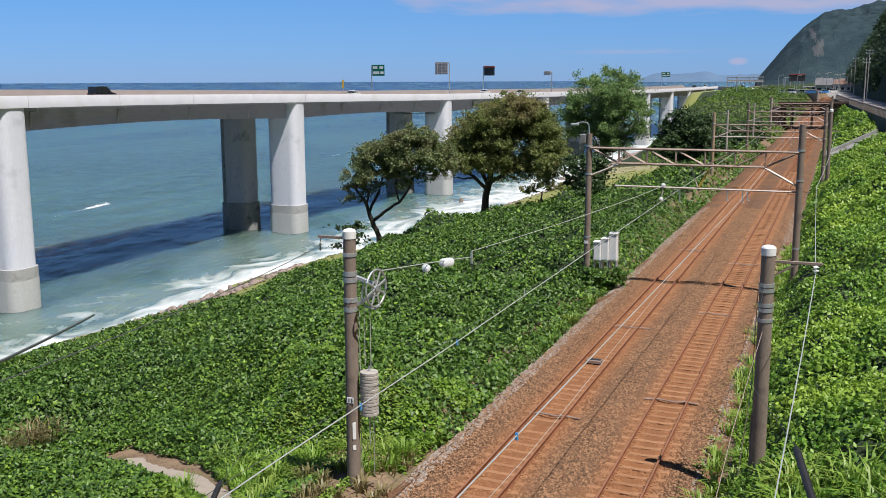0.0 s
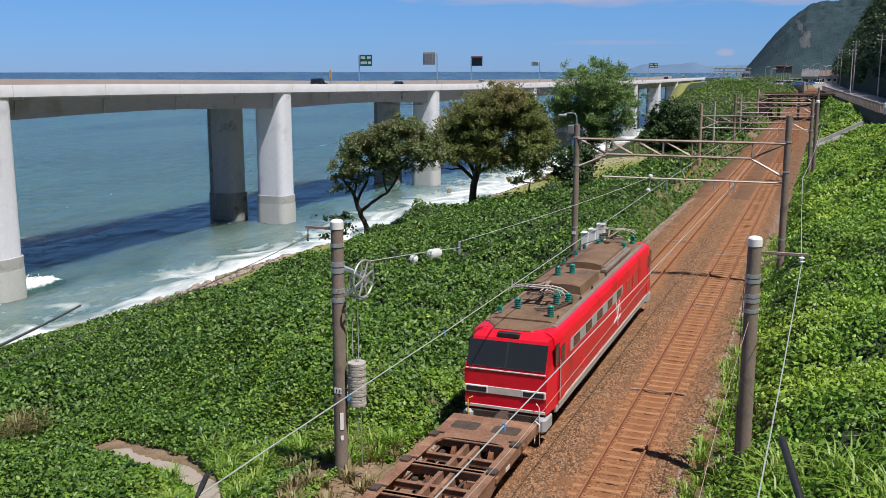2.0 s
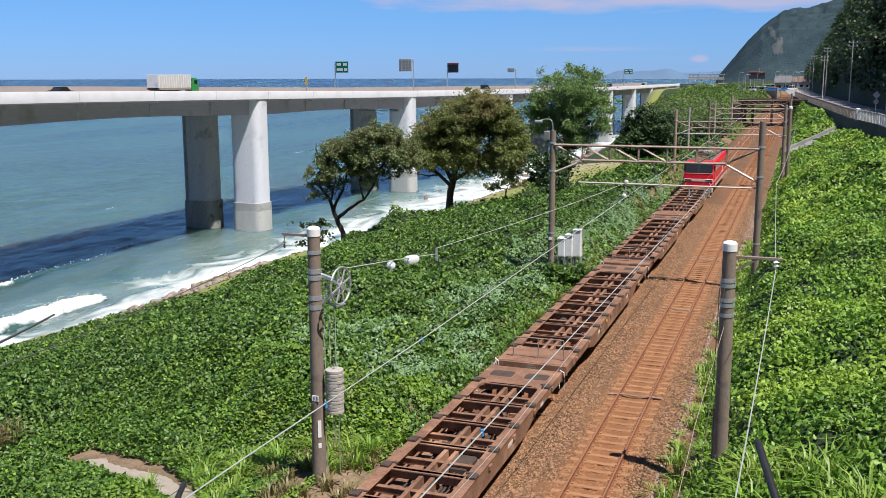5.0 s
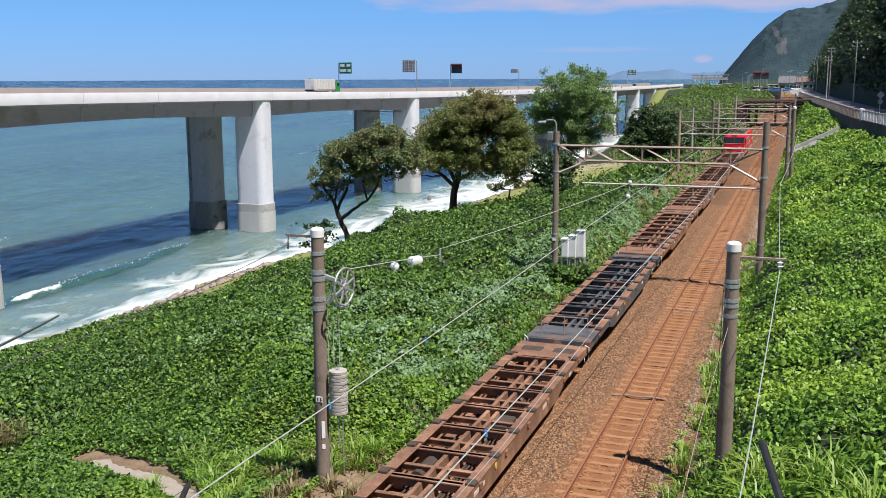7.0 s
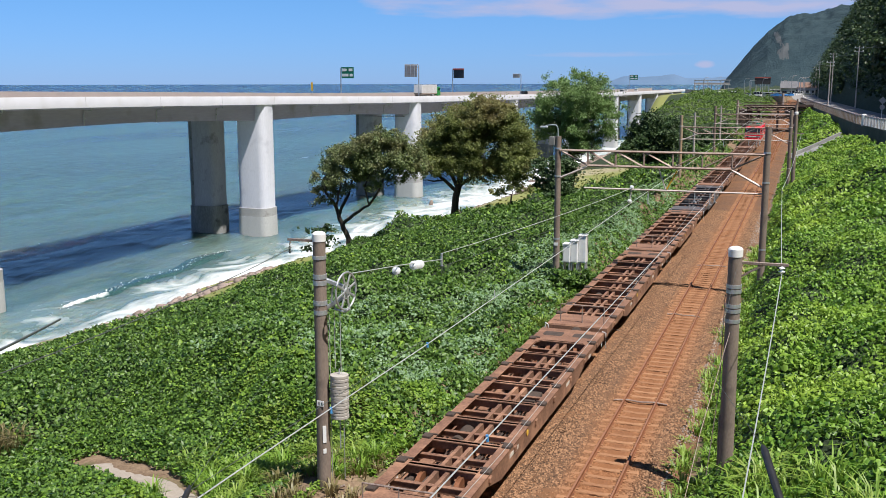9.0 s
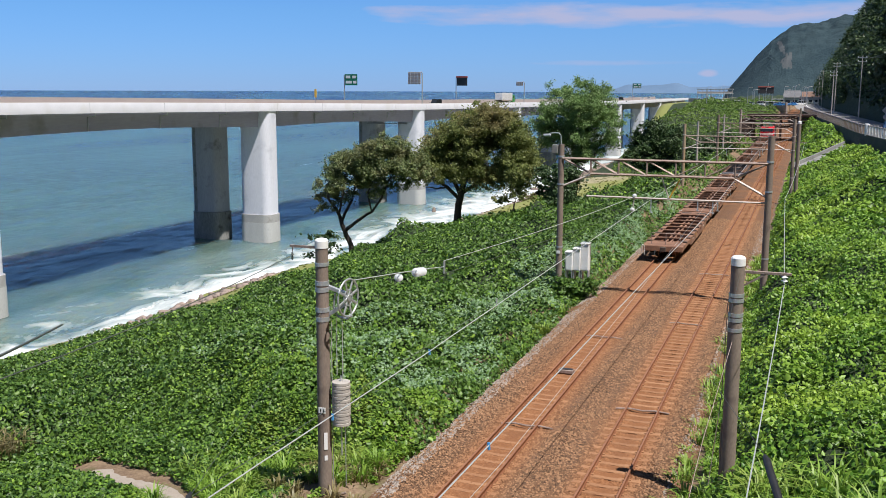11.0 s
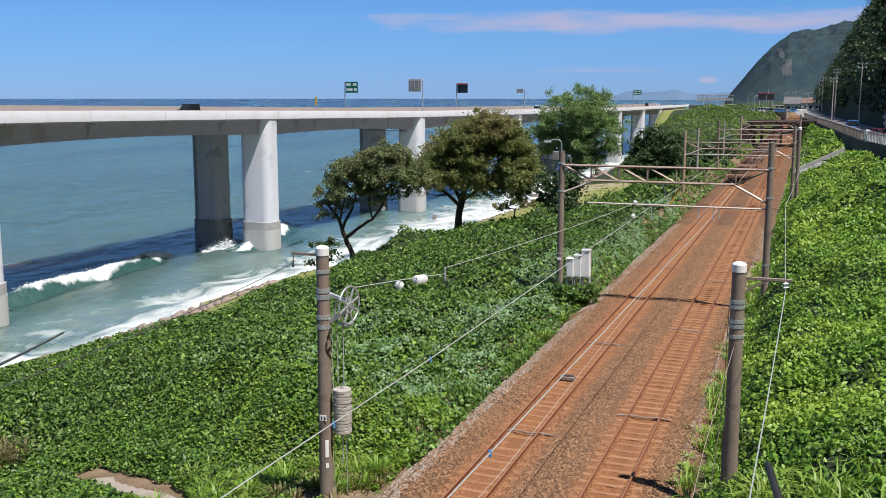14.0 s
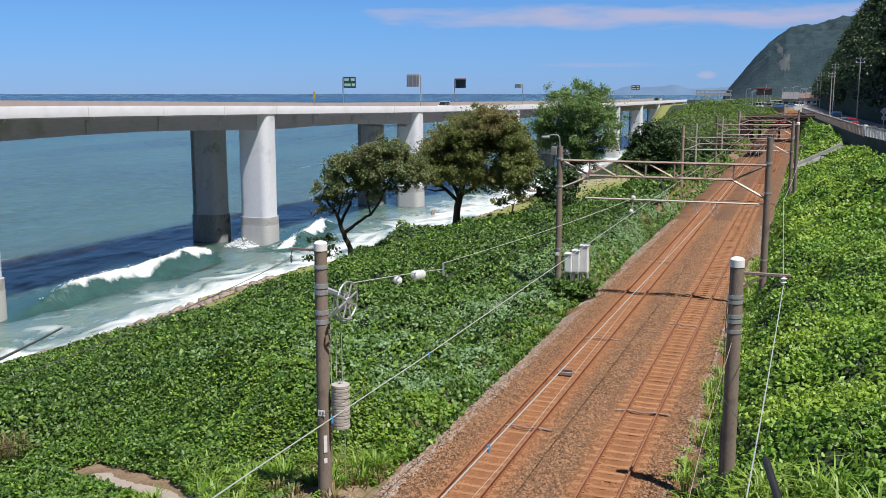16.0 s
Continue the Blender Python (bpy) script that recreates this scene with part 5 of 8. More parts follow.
for k in range(2):
    part("plate_bar", Shape().box(-0.01 + 0.09 * k, -0.205, 2.36, 0.03, 0.008, 0.09), BLACK, tp, "dark unreadable bar")
part("notice", Shape().box(0.12, -0.165, 1.45, 0.1, 0.012, 0.5, turn=Matrix.Rotation(radians(35), 3, "Z")), WHITE, tp, "white upright notice strip")
part("notice", Shape().box(0.12, -0.165, 0.95, 0.09, 0.012, 0.14, turn=Matrix.Rotation(radians(35), 3, "Z")), WHITE, tp, "small white notice")
part("foot_strut", Shape().tube([(0.16, 0.02, -0.3), (0.62, 0.05, -0.1)], 0.04, 6), RUSTED, tp)

# landward pole with a feeder arm
PR = (-1.56, 26.91)
rp = thing("feeder_pole", "brown concrete feeder pole with a white cap, standing in vines", "catenary pole", pose(PR[0], PR[1], 0))
pole_shaft(rp, 0.21, 0.18, stand(*PR), 6.88, POLE)
for z in (5.86, 5.72, 5.32, 5.18, 4.9):
    band(rp, z - 0.06, 0.19, 0.1)
part("arm", Shape().box(0.62, 0, 6.5, 1.5, 0.07, 0.08, c=0.01), RUSTED, rp)
part("arm_brace", Shape().box(0.42, 0, 6.28, 0.75, 0.05, 0.05, turn=Matrix.Rotation(radians(-32), 3, "Y")), RUSTED, rp)
disc_insulator(rp, (1.2, 0, 6.42), (0, 0, -1), 2, 0.09)
part("side_wire", Shape().tube([(-0.22, 0.02, 5.6), (-0.26, 0.02, 3.0), (-0.5, -0.4, 0.2)], 0.012, 5), RUSTED, rp)
part("conduit", Shape().tube([(-0.2, -0.05, 0.2), (-0.2, -0.05, 2.2)], 0.035, 6), POLE, rp)


def bar(parent, name, a, b, w, mat):
    """An angle bar between two points of the portal's plane."""
    a, b = Vector(a), Vector(b)
    return part(name, Shape().tube([a, b], w * 0.62, 4), mat, parent, smooth=0)


def portal(y, xl, xr, tl, tr, zt, zbm, low, near, rust_left=False):
    g = thing("catenary_portal", "rusty steel truss portal on two concrete poles, spanning both tracks", "catenary portal", pose(0, y, 0), group="catenary portals")
    for x, top, m in ((xl, tl, POLE_RUST if rust_left else POLE), (xr, tr, POLE)):
        p = part("pole", Shape().tube([(x, 0, stand(x, y)), (x, 0, top)], [0.19, 0.165], 14), m, g)
        for z in (zt + 0.05, zbm - 0.7, 2.4):
            part("band", Shape().tube([(x, 0, z), (x, 0, z + 0.1)], 0.19, 14), GALV if near else PALE_STEEL, p)
    ib0, ib1 = xl + 1.7, xr - 1.75
    for dy in ((-0.14, 0.14) if near else (0.0,)):
        bar(g, "top_chord", (xl + 0.1, dy, zt), (xr - 0.1, dy, zt), 0.09, RUSTED)
        bar(g, "bottom_chord", (ib0, dy, zbm), (ib1, dy, zbm), 0.09, RUSTED)
        n = 5
        for k in range(n + 1):
            x = ib0 + (ib1 - ib0) * k / n
            bar(g, "web_post", (x, dy, zbm), (x, dy, zt), 0.05, RUSTED)
            if k < n:
                x2 = ib0 + (ib1 - ib0) * (k + 1) / n
                up = k < n / 2
                bar(g, "web_diagonal", (x, dy, zt if up else zbm), (x2, dy, zbm if up else zt), 0.05, RUSTED)
    bar(g, "knee_brace", (xl + 0.1, 0, zbm - 0.75), (ib0 + 0.15, 0, zbm), 0.1, PALE_STEEL)
    bar(g, "knee_brace", (xr - 0.1, 0, zbm - 0.95), (ib1 - 0.1, 0, zbm), 0.1, PALE_STEEL)
    bar(g, "end_diagonal", (xl + 0.1, 0, zt), (ib0, 0, zbm), 0.08, RUSTED)
    bar(g, "end_diagonal", (xr - 0.1, 0, zt), (ib1, 0, zbm), 0.08, RUSTED)
    bar(g, "cross_bar", (xl + 1.5 if near else xl + 0.1, 0, low), (xr - 0.05, 0, low), 0.08, PALE_STEEL)
    for x, ln in ((-7.9, 0.75), (-4.6, 0.65), (-5.4, 0.55), (-4.35, 0.5)):
        h = part("hanger", Shape().tube([(x, 0, low + 0.02), (x, 0, low - ln), (x + 0.1, 0, low - ln - 0.05)], 0.03, 6), GALV, g)
        if near:
            part("clamp", Shape().box(x, 0, low - ln, 0.1, 0.08, 0.06), GALV, h)
    return g


PY = 53.9
g1 = portal(PY, -13.0, -1.78, 8.28, 8.95, 7.5, 6.68, 5.42, True)
part("dropper", Shape().tube([(-7.4, 0, 6.68), (-6.95, 0, 5.46)], 0.04, 6), PALE_STEEL, g1)
part("yellow_dropper", Shape().tube([(-6.4, 0, 6.5), (-6.9, 0, 5.5)], 0.05, 6), YELLOW, g1, "yellow painted stay")
part("number_plate", Shape().box(-13.0, -0.2, 2.15, 0.22, 0.015, 0.17), WHITE, g1, "white plate with unreadable bars")
part("lamp_arm", Shape().tube([(-13.0, 0, 8.1), (-13.05, 0, 8.75), (-13.15, 0, 8.9), (-13.45, 0, 8.92), (-13.75, 0, 8.85)], 0.035, 8), GALV, g1)
part("lamp_head", Shape().box(-13.85, 0, 8.78, 0.45, 0.2, 0.14, c=0.04), GALV, g1)
part("relay_box", Shape().box(-13.35, 0.0, 8.0, 0.35, 0.3, 0.5, c=0.03), DARK_CONCRETE, g1)
for x, z in ((-8.8, 5.55), (-8.9, 4.78)):
    disc_insulator(g1, (x, -0.1, z), (0, 1, -0.1), 3, 0.11)
bar(g1, "insulator_link", (-8.8, 0, 5.5), (-8.9, 0, 4.8), 0.05, PALE_STEEL)
portal(106.0, -12.3, -1.35, 7.8, 8.4, 6.55, 5.9, 5.3, False, True)
portal(148.0, -12.4, -1.3, 7.8, 8.0, 6.6, 5.9, 5.2, False)
portal(196.0, -12.4, -1.6, 7.8, 8.0, 6.6, 5.9, 5.2, False)
ep = thing("line_pole", "slim concrete pole with a white cap beside the portal", "utility pole", pose(-0.85, 101.0, 0))
pole_shaft(ep, 0.19, 0.16, stand(-0.85, 101.0), 8.35, POLE)
part("arm", Shape().box(0.1, 0, 6.3, 1.4, 0.08, 0.08), RUSTED, ep)
for y, x in ((128, -13.2), (166, -13.0), (205, -12.8)):
    ep = thing("line_pole", "slim pale pole beside the seaward track", "utility pole", pose(x, y, 0), group="slim line poles")
    pole_shaft(ep, 0.14, 0.12, stand(x, y), 7.4, PALE_STEEL, False)
    part("cross_arm", Shape().box(0, 0, 6.9, 1.2, 0.08, 0.08), PALE_STEEL, ep)

# signal cabinets by the portal
for k, (dx, w, h) in enumerate(((0.0, 0.42, 1.05), (0.42, 0.42, 1.25), (0.86, 0.46, 1.55))):
    c = thing("signal_cabinet", "white painted signal cabinet beside the portal pole", "cabinet", pose(-12.45 + dx, 54.3 + 0.12 * k, 1.05), group="signal cabinets")
    part("case", Shape().box(0, 0, h / 2, w, 0.6, h, c=0.02), WHITE, c)
    part("lid", Shape().box(0, -0.02, h + 0.03, w + 0.05, 0.68, 0.06, c=0.015), WHITE, c)
    part("door", Shape().box(0, -0.305, h / 2, w - 0.08, 0.02, h - 0.12, c=0.006), WHITE, c)
    part("leg", Shape().box(-w / 2 + 0.05, 0, -1.0, 0.06, 0.5, 2.0), GALV, c)
    part("leg", Shape().box(w / 2 - 0.05, 0, -1.0, 0.06, 0.5, 2.0), GALV, c)


def wire(name, pts, r, mat, label):
    return solid(name, Shape().tube(pts, r, 5), mat, label, "wire")


def sag(a, b, drop, n=10):
    a, b = Vector(a), Vector(b)
    return [a.lerp(b, k / n) - Vector((0, 0, drop * 4 * (k / n) * (1 - k / n))) for k in range(n + 1)]


c1 = wire("contact_wire", [(X1, -60, 4.83), (X1, 14, 4.82), (X1, 22, 4.75), (X1, PY, 4.78), (X1 + 0.15, 106, 4.8), (X1 - 0.15, 190, 4.8), (X1, 300, 4.8)], 0.014, WIRE, "pale contact wire over the seaward track")
c2 = wire("contact_wire", [(X2, -60, 5.1), (X2, 12, 5.1), (X2, 27, 4.88), (X2 + 0.2, PY, 4.72), (X2, 106, 4.8), (X2, 190, 4.8), (X2, 300, 4.8)], 0.014, WIRE, "pale contact wire over the landward track")
for par, x, y, z in ((c1, X1, 16.9, 4.79), (c1, X1, 22.3, 4.76), (c2, X2, 15.8, 5.06)):
    part("clip", Shape().tube([(x - 0.01, y, z + 0.03), (x, y, z - 0.1)], 0.03, 6), BLUE, par, "blue clip")
for x, y in ((X1, 28.0),):
    part("clip", Shape().tube([(x, y, 4.72), (x, y, 4.98)], 0.02, 6), WIRE, c1, "pale upright clip")
wire("messenger_wire", [(-4.25, 6, 5.7)] + sag((-4.2, 14, 5.53), (-4.8, PY, 5.42), 0.05) + [(-4.9, 106, 5.6), (-4.9, 190, 5.6), (-4.9, 300, 5.6)], 0.004, WIRE, "thin carrier wire over the landward track")
wire("messenger_wire", [(-9.4, 4, 4.6), (-9.3, 30, 4.4), (-8.9, PY, 4.66), (-8.6, 106, 5.5), (-8.6, 190, 5.5), (-8.6, 300, 5.6)], 0.007, DARK_WIRE, "thin dark carrier wire over the seaward track")
stay = [(-11.7, 24.2, 6.02), (-11.9, 28.0, 5.55), (-11.95, 30.2, 5.28), (-11.9, 32.0, 5.06)]
tw = wire("tension_wire", stay, 0.018, WIRE, "taut pale stay wire from the tensioning wheel")
disc_insulator(tw, (-11.98, 28.0, 5.38), (0.02, 0.9, -0.12), 2, 0.13)
for k in range(5):
    disc_insulator(tw, (-11.98, 29.5 + 0.16 * k, 5.29 - 0.02 * k), (0, 1, -0.12), 1, 0.15)
part("yoke_plate", Shape().tube([(-11.9, 32.0, 5.28), (-11.9, 32.0, 4.82)], 0.045, 6), GALV, tw)
wire("tension_wire", sag((-11.9, 32.0, 5.28), (-8.8, PY, 5.5), 0.12), 0.014, WIRE, "pale wire from the stay's yoke up to the portal")
wire("tension_wire", sag((-11.9, 32.0, 4.82), (-8.9, PY, 4.78), 0.1), 0.010, DARK_WIRE, "thin wire from the stay's yoke to the portal")
wire("feeder_wire", sag((-0.62, 9.0, 5.25), (-0.36, 26.9, 6.22), 0.25) + sag((-0.36, 26.9, 6.22), (-0.95, PY, 5.7), 0.3)[1:] + sag((-0.95, PY, 5.7), (-0.3, 101, 6.3), 0.5)[1:], 0.012, WIRE, "pale feeder wire along the embankment")
wire("service_wire", sag((-13.3, 23.67, 6.74), (-9.82, 9, 7.5), 0.12), 0.010, DARK_WIRE, "thin dark service wire from the pole's arm")
wire("service_wire", sag((-18.6, 20.4, 5.0), (-12.6, 11.3, 6.72), 0.02), 0.03, DARK_WIRE, "thick dark cable above the vines")
gw = wire("guy_wire", [(-6.66, 9.2, 6.49), (-8.21, 12.0, 5.69), (-12.3, 23.5, 5.3)], 0.004, DARK_WIRE, "thin pale guy wire with a black strain rod")
part("strain_rod", Shape().tube([(-6.56, 8.85, 6.40), (-6.60, 9.0, 6.44), (-6.67, 9.22, 6.50), (-6.70, 9.3, 6.52)], [0.02, 0.035, 0.035, 0.015], 10), BLACK, gw, "black strain rod")
gw = wire("guy_wire", [(0.02, 7.8, 7.88), (-0.19, 8.6, 8.15), (-0.95, 12.5, 7.6), (-1.5, 26.8, 6.4)], 0.003, DARK_WIRE, "thin guy wire with a black strain rod")
part("strain_rod", Shape().tube([(0.05, 7.7, 7.86), (-0.17, 8.53, 8.13), (-0.19, 8.6, 8.15)], [0.035, 0.035, 0.015], 10), BLACK, gw, "black strain rod")
wire("stay_wire", [(-1.6, 26.8, 4.6), (-1.85, 22.0, 3.4), (-2.3, 17.0, 0.2)], 0.010, RUSTED, "thin rusty stay wire of the feeder pole")


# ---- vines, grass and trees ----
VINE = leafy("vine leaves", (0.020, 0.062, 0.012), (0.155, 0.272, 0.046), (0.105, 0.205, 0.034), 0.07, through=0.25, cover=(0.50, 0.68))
# paler copy of the vine leaves, with sunlight put into the colour
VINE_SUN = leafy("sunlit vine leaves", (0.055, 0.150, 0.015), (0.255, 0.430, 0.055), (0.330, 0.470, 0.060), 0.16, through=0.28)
VINE_PALE = leafy("turned vine leaves", (0.11, 0.21, 0.085), (0.26, 0.38, 0.21), (0.17, 0.28, 0.13), 0.3, 0.2)
VINE_FAR = leafy("far vine leaves", (0.060, 0.128, 0.020), (0.140, 0.228, 0.042), (0.165, 0.255, 0.046), 0.03)
GRASS = leafy("grass", (0.110, 0.225, 0.020), (0.260, 0.400, 0.060), (0.29, 0.37, 0.08), 0.4, 0.3)
DRY = leafy("dry grass", (0.16, 0.13, 0.05), (0.32, 0.27, 0.13), (0.14, 0.15, 0.04), 0.4, 0.3)
PINE_LEAF = leafy("dark tree leaves", (0.085, 0.125, 0.050), (0.235, 0.290, 0.110), (0.225, 0.210, 0.100), 0.5, 0.35)
BROAD_LEAF = leafy("olive tree leaves", (0.150, 0.190, 0.058), (0.300, 0.335, 0.115), (0.310, 0.245, 0.120), 0.16, 0.52, cover=(0.48, 0.62))
FRESH_LEAF = leafy("fresh green tree leaves", (0.120, 0.215, 0.066), (0.280, 0.400, 0.145), (0.190, 0.310, 0.105), 0.5, 0.4)
BLACK_LEAF = leafy("blackish evergreen leaves", (0.030, 0.058, 0.022), (0.085, 0.140, 0.048), (0.050, 0.095, 0.032), 0.5, 0.15)
WOOD_LEAF = leafy("hillside wood leaves", (0.016, 0.034, 0.014), (0.048, 0.082, 0.028), (0.090, 0.140, 0.042), 0.05, 0.2)


def leaf_mesh(name, p, up, size, material, rng, lobes=True, droop=0.25):
    """Folded leaves at points p with rough normals up; lobes gives six corners, else four."""
    n = len(p)
    up = up / np.linalg.norm(up, axis=1, keepdims=True)
    a = rng.normal(size=(n, 3))
    a -= up * np.sum(a * up, 1, keepdims=True)
    a /= np.linalg.norm(a, axis=1, keepdims=True) + 1e-9
    b = np.cross(up, a)
    size = np.broadcast_to(np.asarray(size, float), (n,))
    if lobes:
        shape = [(-0.5, 0.0, 0.0), (-0.28, 0.44, -droop), (0.22, 0.40, -droop), (0.55, 0.0, -0.08), (0.22, -0.40, -droop), (-0.28, -0.44, -droop)]
        faces = np.array([(0, 3, 2, 1), (0, 5, 4, 3)])
    else:
        shape = [(-0.5, 0.0, 0.0), (0.02, 0.40, -droop), (0.55, 0.0, -0.08), (0.02, -0.40, -droop)]
        faces = np.array([(0, 2, 1), (0, 3, 2)])
    k = len(shape)
    s = np.array(shape)
    v = p[:, None] + size[:, None, None] * (s[None, :, 0:1] * a[:, None] + s[None, :, 1:2] * b[:, None] + s[None, :, 2:3] * up[:, None])
    loops = (faces[None] + k * np.arange(n)[:, None, None]).reshape(-1)
    return quick_mesh(name, v.reshape(-1, 3), loops, np.full(2 * n, faces.shape[1]), material)


def vine_patch(name, label, n, xr, yr, size, material, seed, lobes, test=None, power=1.0, lift=0.46):
    rng = np.random.RandomState(seed)
    x = rng.uniform(*xr, n)
    y = yr[0] + (yr[1] - yr[0]) * rng.rand(n) ** power
    # leaves thin out in spots so the shade-dark ground shows between them
    keep = (thicket(x, y) > 0.12) & (rng.rand(n) < 0.22 + 1.0 * drift(x + 3, y + 17, 0.8))
    if test is not None:
        keep &= test(x, y, rng)
    x, y = x[keep], y[keep]
    z = canopy(x, y)
    e = 0.25
    slope = np.stack([-(canopy(x + e, y) - z) / e, -(canopy(x, y + e) - z) / e, np.ones_like(x)], 1)
    slope[:, :2] *= 0.95
    up = slope + rng.normal(size=slope.shape) * np.array([0.75, 0.75, 0.3])
    up[:, 2] = np.maximum(up[:, 2], 0.15)
    z = z - 0.2 + lift * rng.rand(len(x)) ** 1.4
    sz = size * (0.6 + 0.75 * rng.rand(len(x)))
    ob = solid(name, leaf_mesh(name, np.stack([x, y, z], 1), up, sz, material, rng, lobes), None, label, "vines", "stuff")
    return ob


LEFT = "dense dark green kudzu vines covering the seaward embankment"
RIGHT = "bright green kudzu vines covering the landward slope"
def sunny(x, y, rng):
    """Drifts of the paler leaf colour that stands for sun among the darker leaves."""
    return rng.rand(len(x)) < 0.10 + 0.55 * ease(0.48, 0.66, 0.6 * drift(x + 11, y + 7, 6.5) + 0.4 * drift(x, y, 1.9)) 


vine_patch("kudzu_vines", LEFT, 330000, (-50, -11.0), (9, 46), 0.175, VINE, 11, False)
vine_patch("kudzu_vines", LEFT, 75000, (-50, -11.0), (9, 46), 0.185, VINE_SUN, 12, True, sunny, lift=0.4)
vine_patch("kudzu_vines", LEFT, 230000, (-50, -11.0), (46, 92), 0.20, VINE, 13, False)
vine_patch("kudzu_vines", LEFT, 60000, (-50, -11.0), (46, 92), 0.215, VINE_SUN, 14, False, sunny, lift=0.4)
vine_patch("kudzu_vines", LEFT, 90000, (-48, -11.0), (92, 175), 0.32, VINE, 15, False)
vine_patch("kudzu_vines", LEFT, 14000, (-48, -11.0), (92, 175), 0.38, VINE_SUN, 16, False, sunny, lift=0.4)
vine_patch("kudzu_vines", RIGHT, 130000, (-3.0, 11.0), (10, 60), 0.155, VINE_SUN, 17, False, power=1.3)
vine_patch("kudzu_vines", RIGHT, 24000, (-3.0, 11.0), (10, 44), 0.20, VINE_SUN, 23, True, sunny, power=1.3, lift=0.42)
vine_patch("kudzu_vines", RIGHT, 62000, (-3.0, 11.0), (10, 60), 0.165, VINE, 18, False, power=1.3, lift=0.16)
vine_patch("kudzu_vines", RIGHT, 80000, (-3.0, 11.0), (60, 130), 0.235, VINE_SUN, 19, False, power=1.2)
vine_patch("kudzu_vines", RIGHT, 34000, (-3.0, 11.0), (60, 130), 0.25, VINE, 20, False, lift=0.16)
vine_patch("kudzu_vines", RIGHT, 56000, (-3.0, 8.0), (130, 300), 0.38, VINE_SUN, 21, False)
vine_patch("kudzu_vines", "vine-covered mound between railway and viaduct", 110000, (-66, -11.0), (185, 470), 0.55, VINE_FAR, 22, False, lift=0.6)


def blades(name, label, spots, material, seed, high=0.55, each=60, wide=0.022):
    """Tufts of bent grass blades."""
    rng = np.random.RandomState(seed)
    c = np.repeat(np.array(spots, float), each, 0)
    n = len(c)
    w = rng.rand(n) * 2 * math.pi
    r = np.abs(rng.normal(size=n)) * 0.16
    x, y = c[:, 0] + r * np.cos(w), c[:, 1] + r * np.sin(w)
    z = ground(x, y) + 0.0
    h = high * (0.5 + 0.7 * rng.rand(n)) * c[:, 2]
    lean = 0.35 + 0.6 * rng.rand(n)
    dx, dy = np.cos(w) * lean, np.sin(w) * lean
    px_, py_ = -np.sin(w) * wide, np.cos(w) * wide
    v = np.stack([np.stack([x - px_, y - py_, z], 1), np.stack([x + px_, y + py_, z], 1),
                  np.stack([x + dx * h * 0.4 + px_, y + dy * h * 0.4 + py_, z + h * 0.75], 1), np.stack([x + dx * h * 0.4 - px_, y + dy * h * 0.4 - py_, z + h * 0.75], 1),
                  np.stack([x + dx * h, y + dy * h, z + h * (1.05 - 0.35 * lean)], 1)], 1)
    i = 5 * np.arange(n)[:, None]
    loops = np.concatenate([i + np.array([[0, 1, 2, 3]]), i + np.array([[3, 2, 4]])], 1).ravel()
    return solid(name, quick_mesh(name, v.reshape(-1, 3), loops, np.tile([4, 3], n), material), None, label, "grass", "stuff")


rg = np.random.RandomState(5)
spots = [(rg.uniform(-18.5, -11.6), rg.uniform(17, 30), rg.uniform(0.6, 1.3)) for _ in range(330)]
spots = [s for s in spots if float(path_gap(s[0], s[1])) > 0.75 and not (-14.6 < s[0] < -11.0 and 19.5 < s[1] < 25.4 and rg.rand() < 0.93)]
spots += [(-11.9 + rg.uniform(-1.1, 0.5), rg.uniform(26, 60), rg.uniform(0.6, 1.2)) for _ in range(60)]
blades("grass", "bright green grass tufts along the trackside", spots, GRASS, 31, 0.6, 46)
blades("grass", "grass tufts at the foot of the landward slope", [(rg.uniform(-3.1, -1.9), rg.uniform(14, 70), rg.uniform(0.5, 1.2)) for _ in range(220)], GRASS, 32, 0.5, 40)
blades("grass", "tall bright grass on the landward slope", [(rg.uniform(-0.8, 2.6), rg.uniform(17, 34), 1.0) for _ in range(24)], GRASS, 36, 1.5, 70)
blades("grass", "dry brown grass tufts on bare ground and among the vines", [(rg.uniform(-14.5, -11.4), rg.uniform(19, 28), rg.uniform(0.4, 0.9)) for _ in range(60)] + [(rg.uniform(-28.4, -26.3), rg.uniform(25, 27.5), 2.5) for _ in range(12)], DRY, 33, 0.6, 40)
blades("grass", "yellow-green shore grass on the low flat", [(rg.uniform(-66, -40), rg.uniform(60, 270), rg.uniform(0.5, 1.5)) for _ in range(1500)], leafy("shore grass", (0.13, 0.15, 0.03), (0.24, 0.25, 0.07), (0.20, 0.19, 0.05), 0.2), 34, 0.12, 22, 0.06)

# low weeds on the bare ground by the tensioning pole
rw = np.random.RandomState(41)
wx, wy = rw.uniform(-19, -11.4, 42000), 15 + 17 * rw.rand(42000)
ok = (drift(wx, wy, 1.6) > 0.38) & (path_gap(wx, wy) > 0.6) & ~((np.abs(wx + 12.6) < 1.5) & (np.abs(wy - 22.8) < 2.2) & (drift(wx, wy, 0.9) < 0.78))
wx, wy = wx[ok], wy[ok]
wp = np.stack([wx, wy, canopy(wx, wy) + 0.02 + 0.22 * rw.rand(len(wx))], 1)
solid("weeds", leaf_mesh("weeds", wp, np.array([0, 0, 1.0]) + 0.5 * rw.normal(size=wp.shape), 0.10 + 0.08 * rw.rand(len(wx)), GRASS, rw, False), None, "low bright weeds round the tensioning pole", "weeds", "stuff")


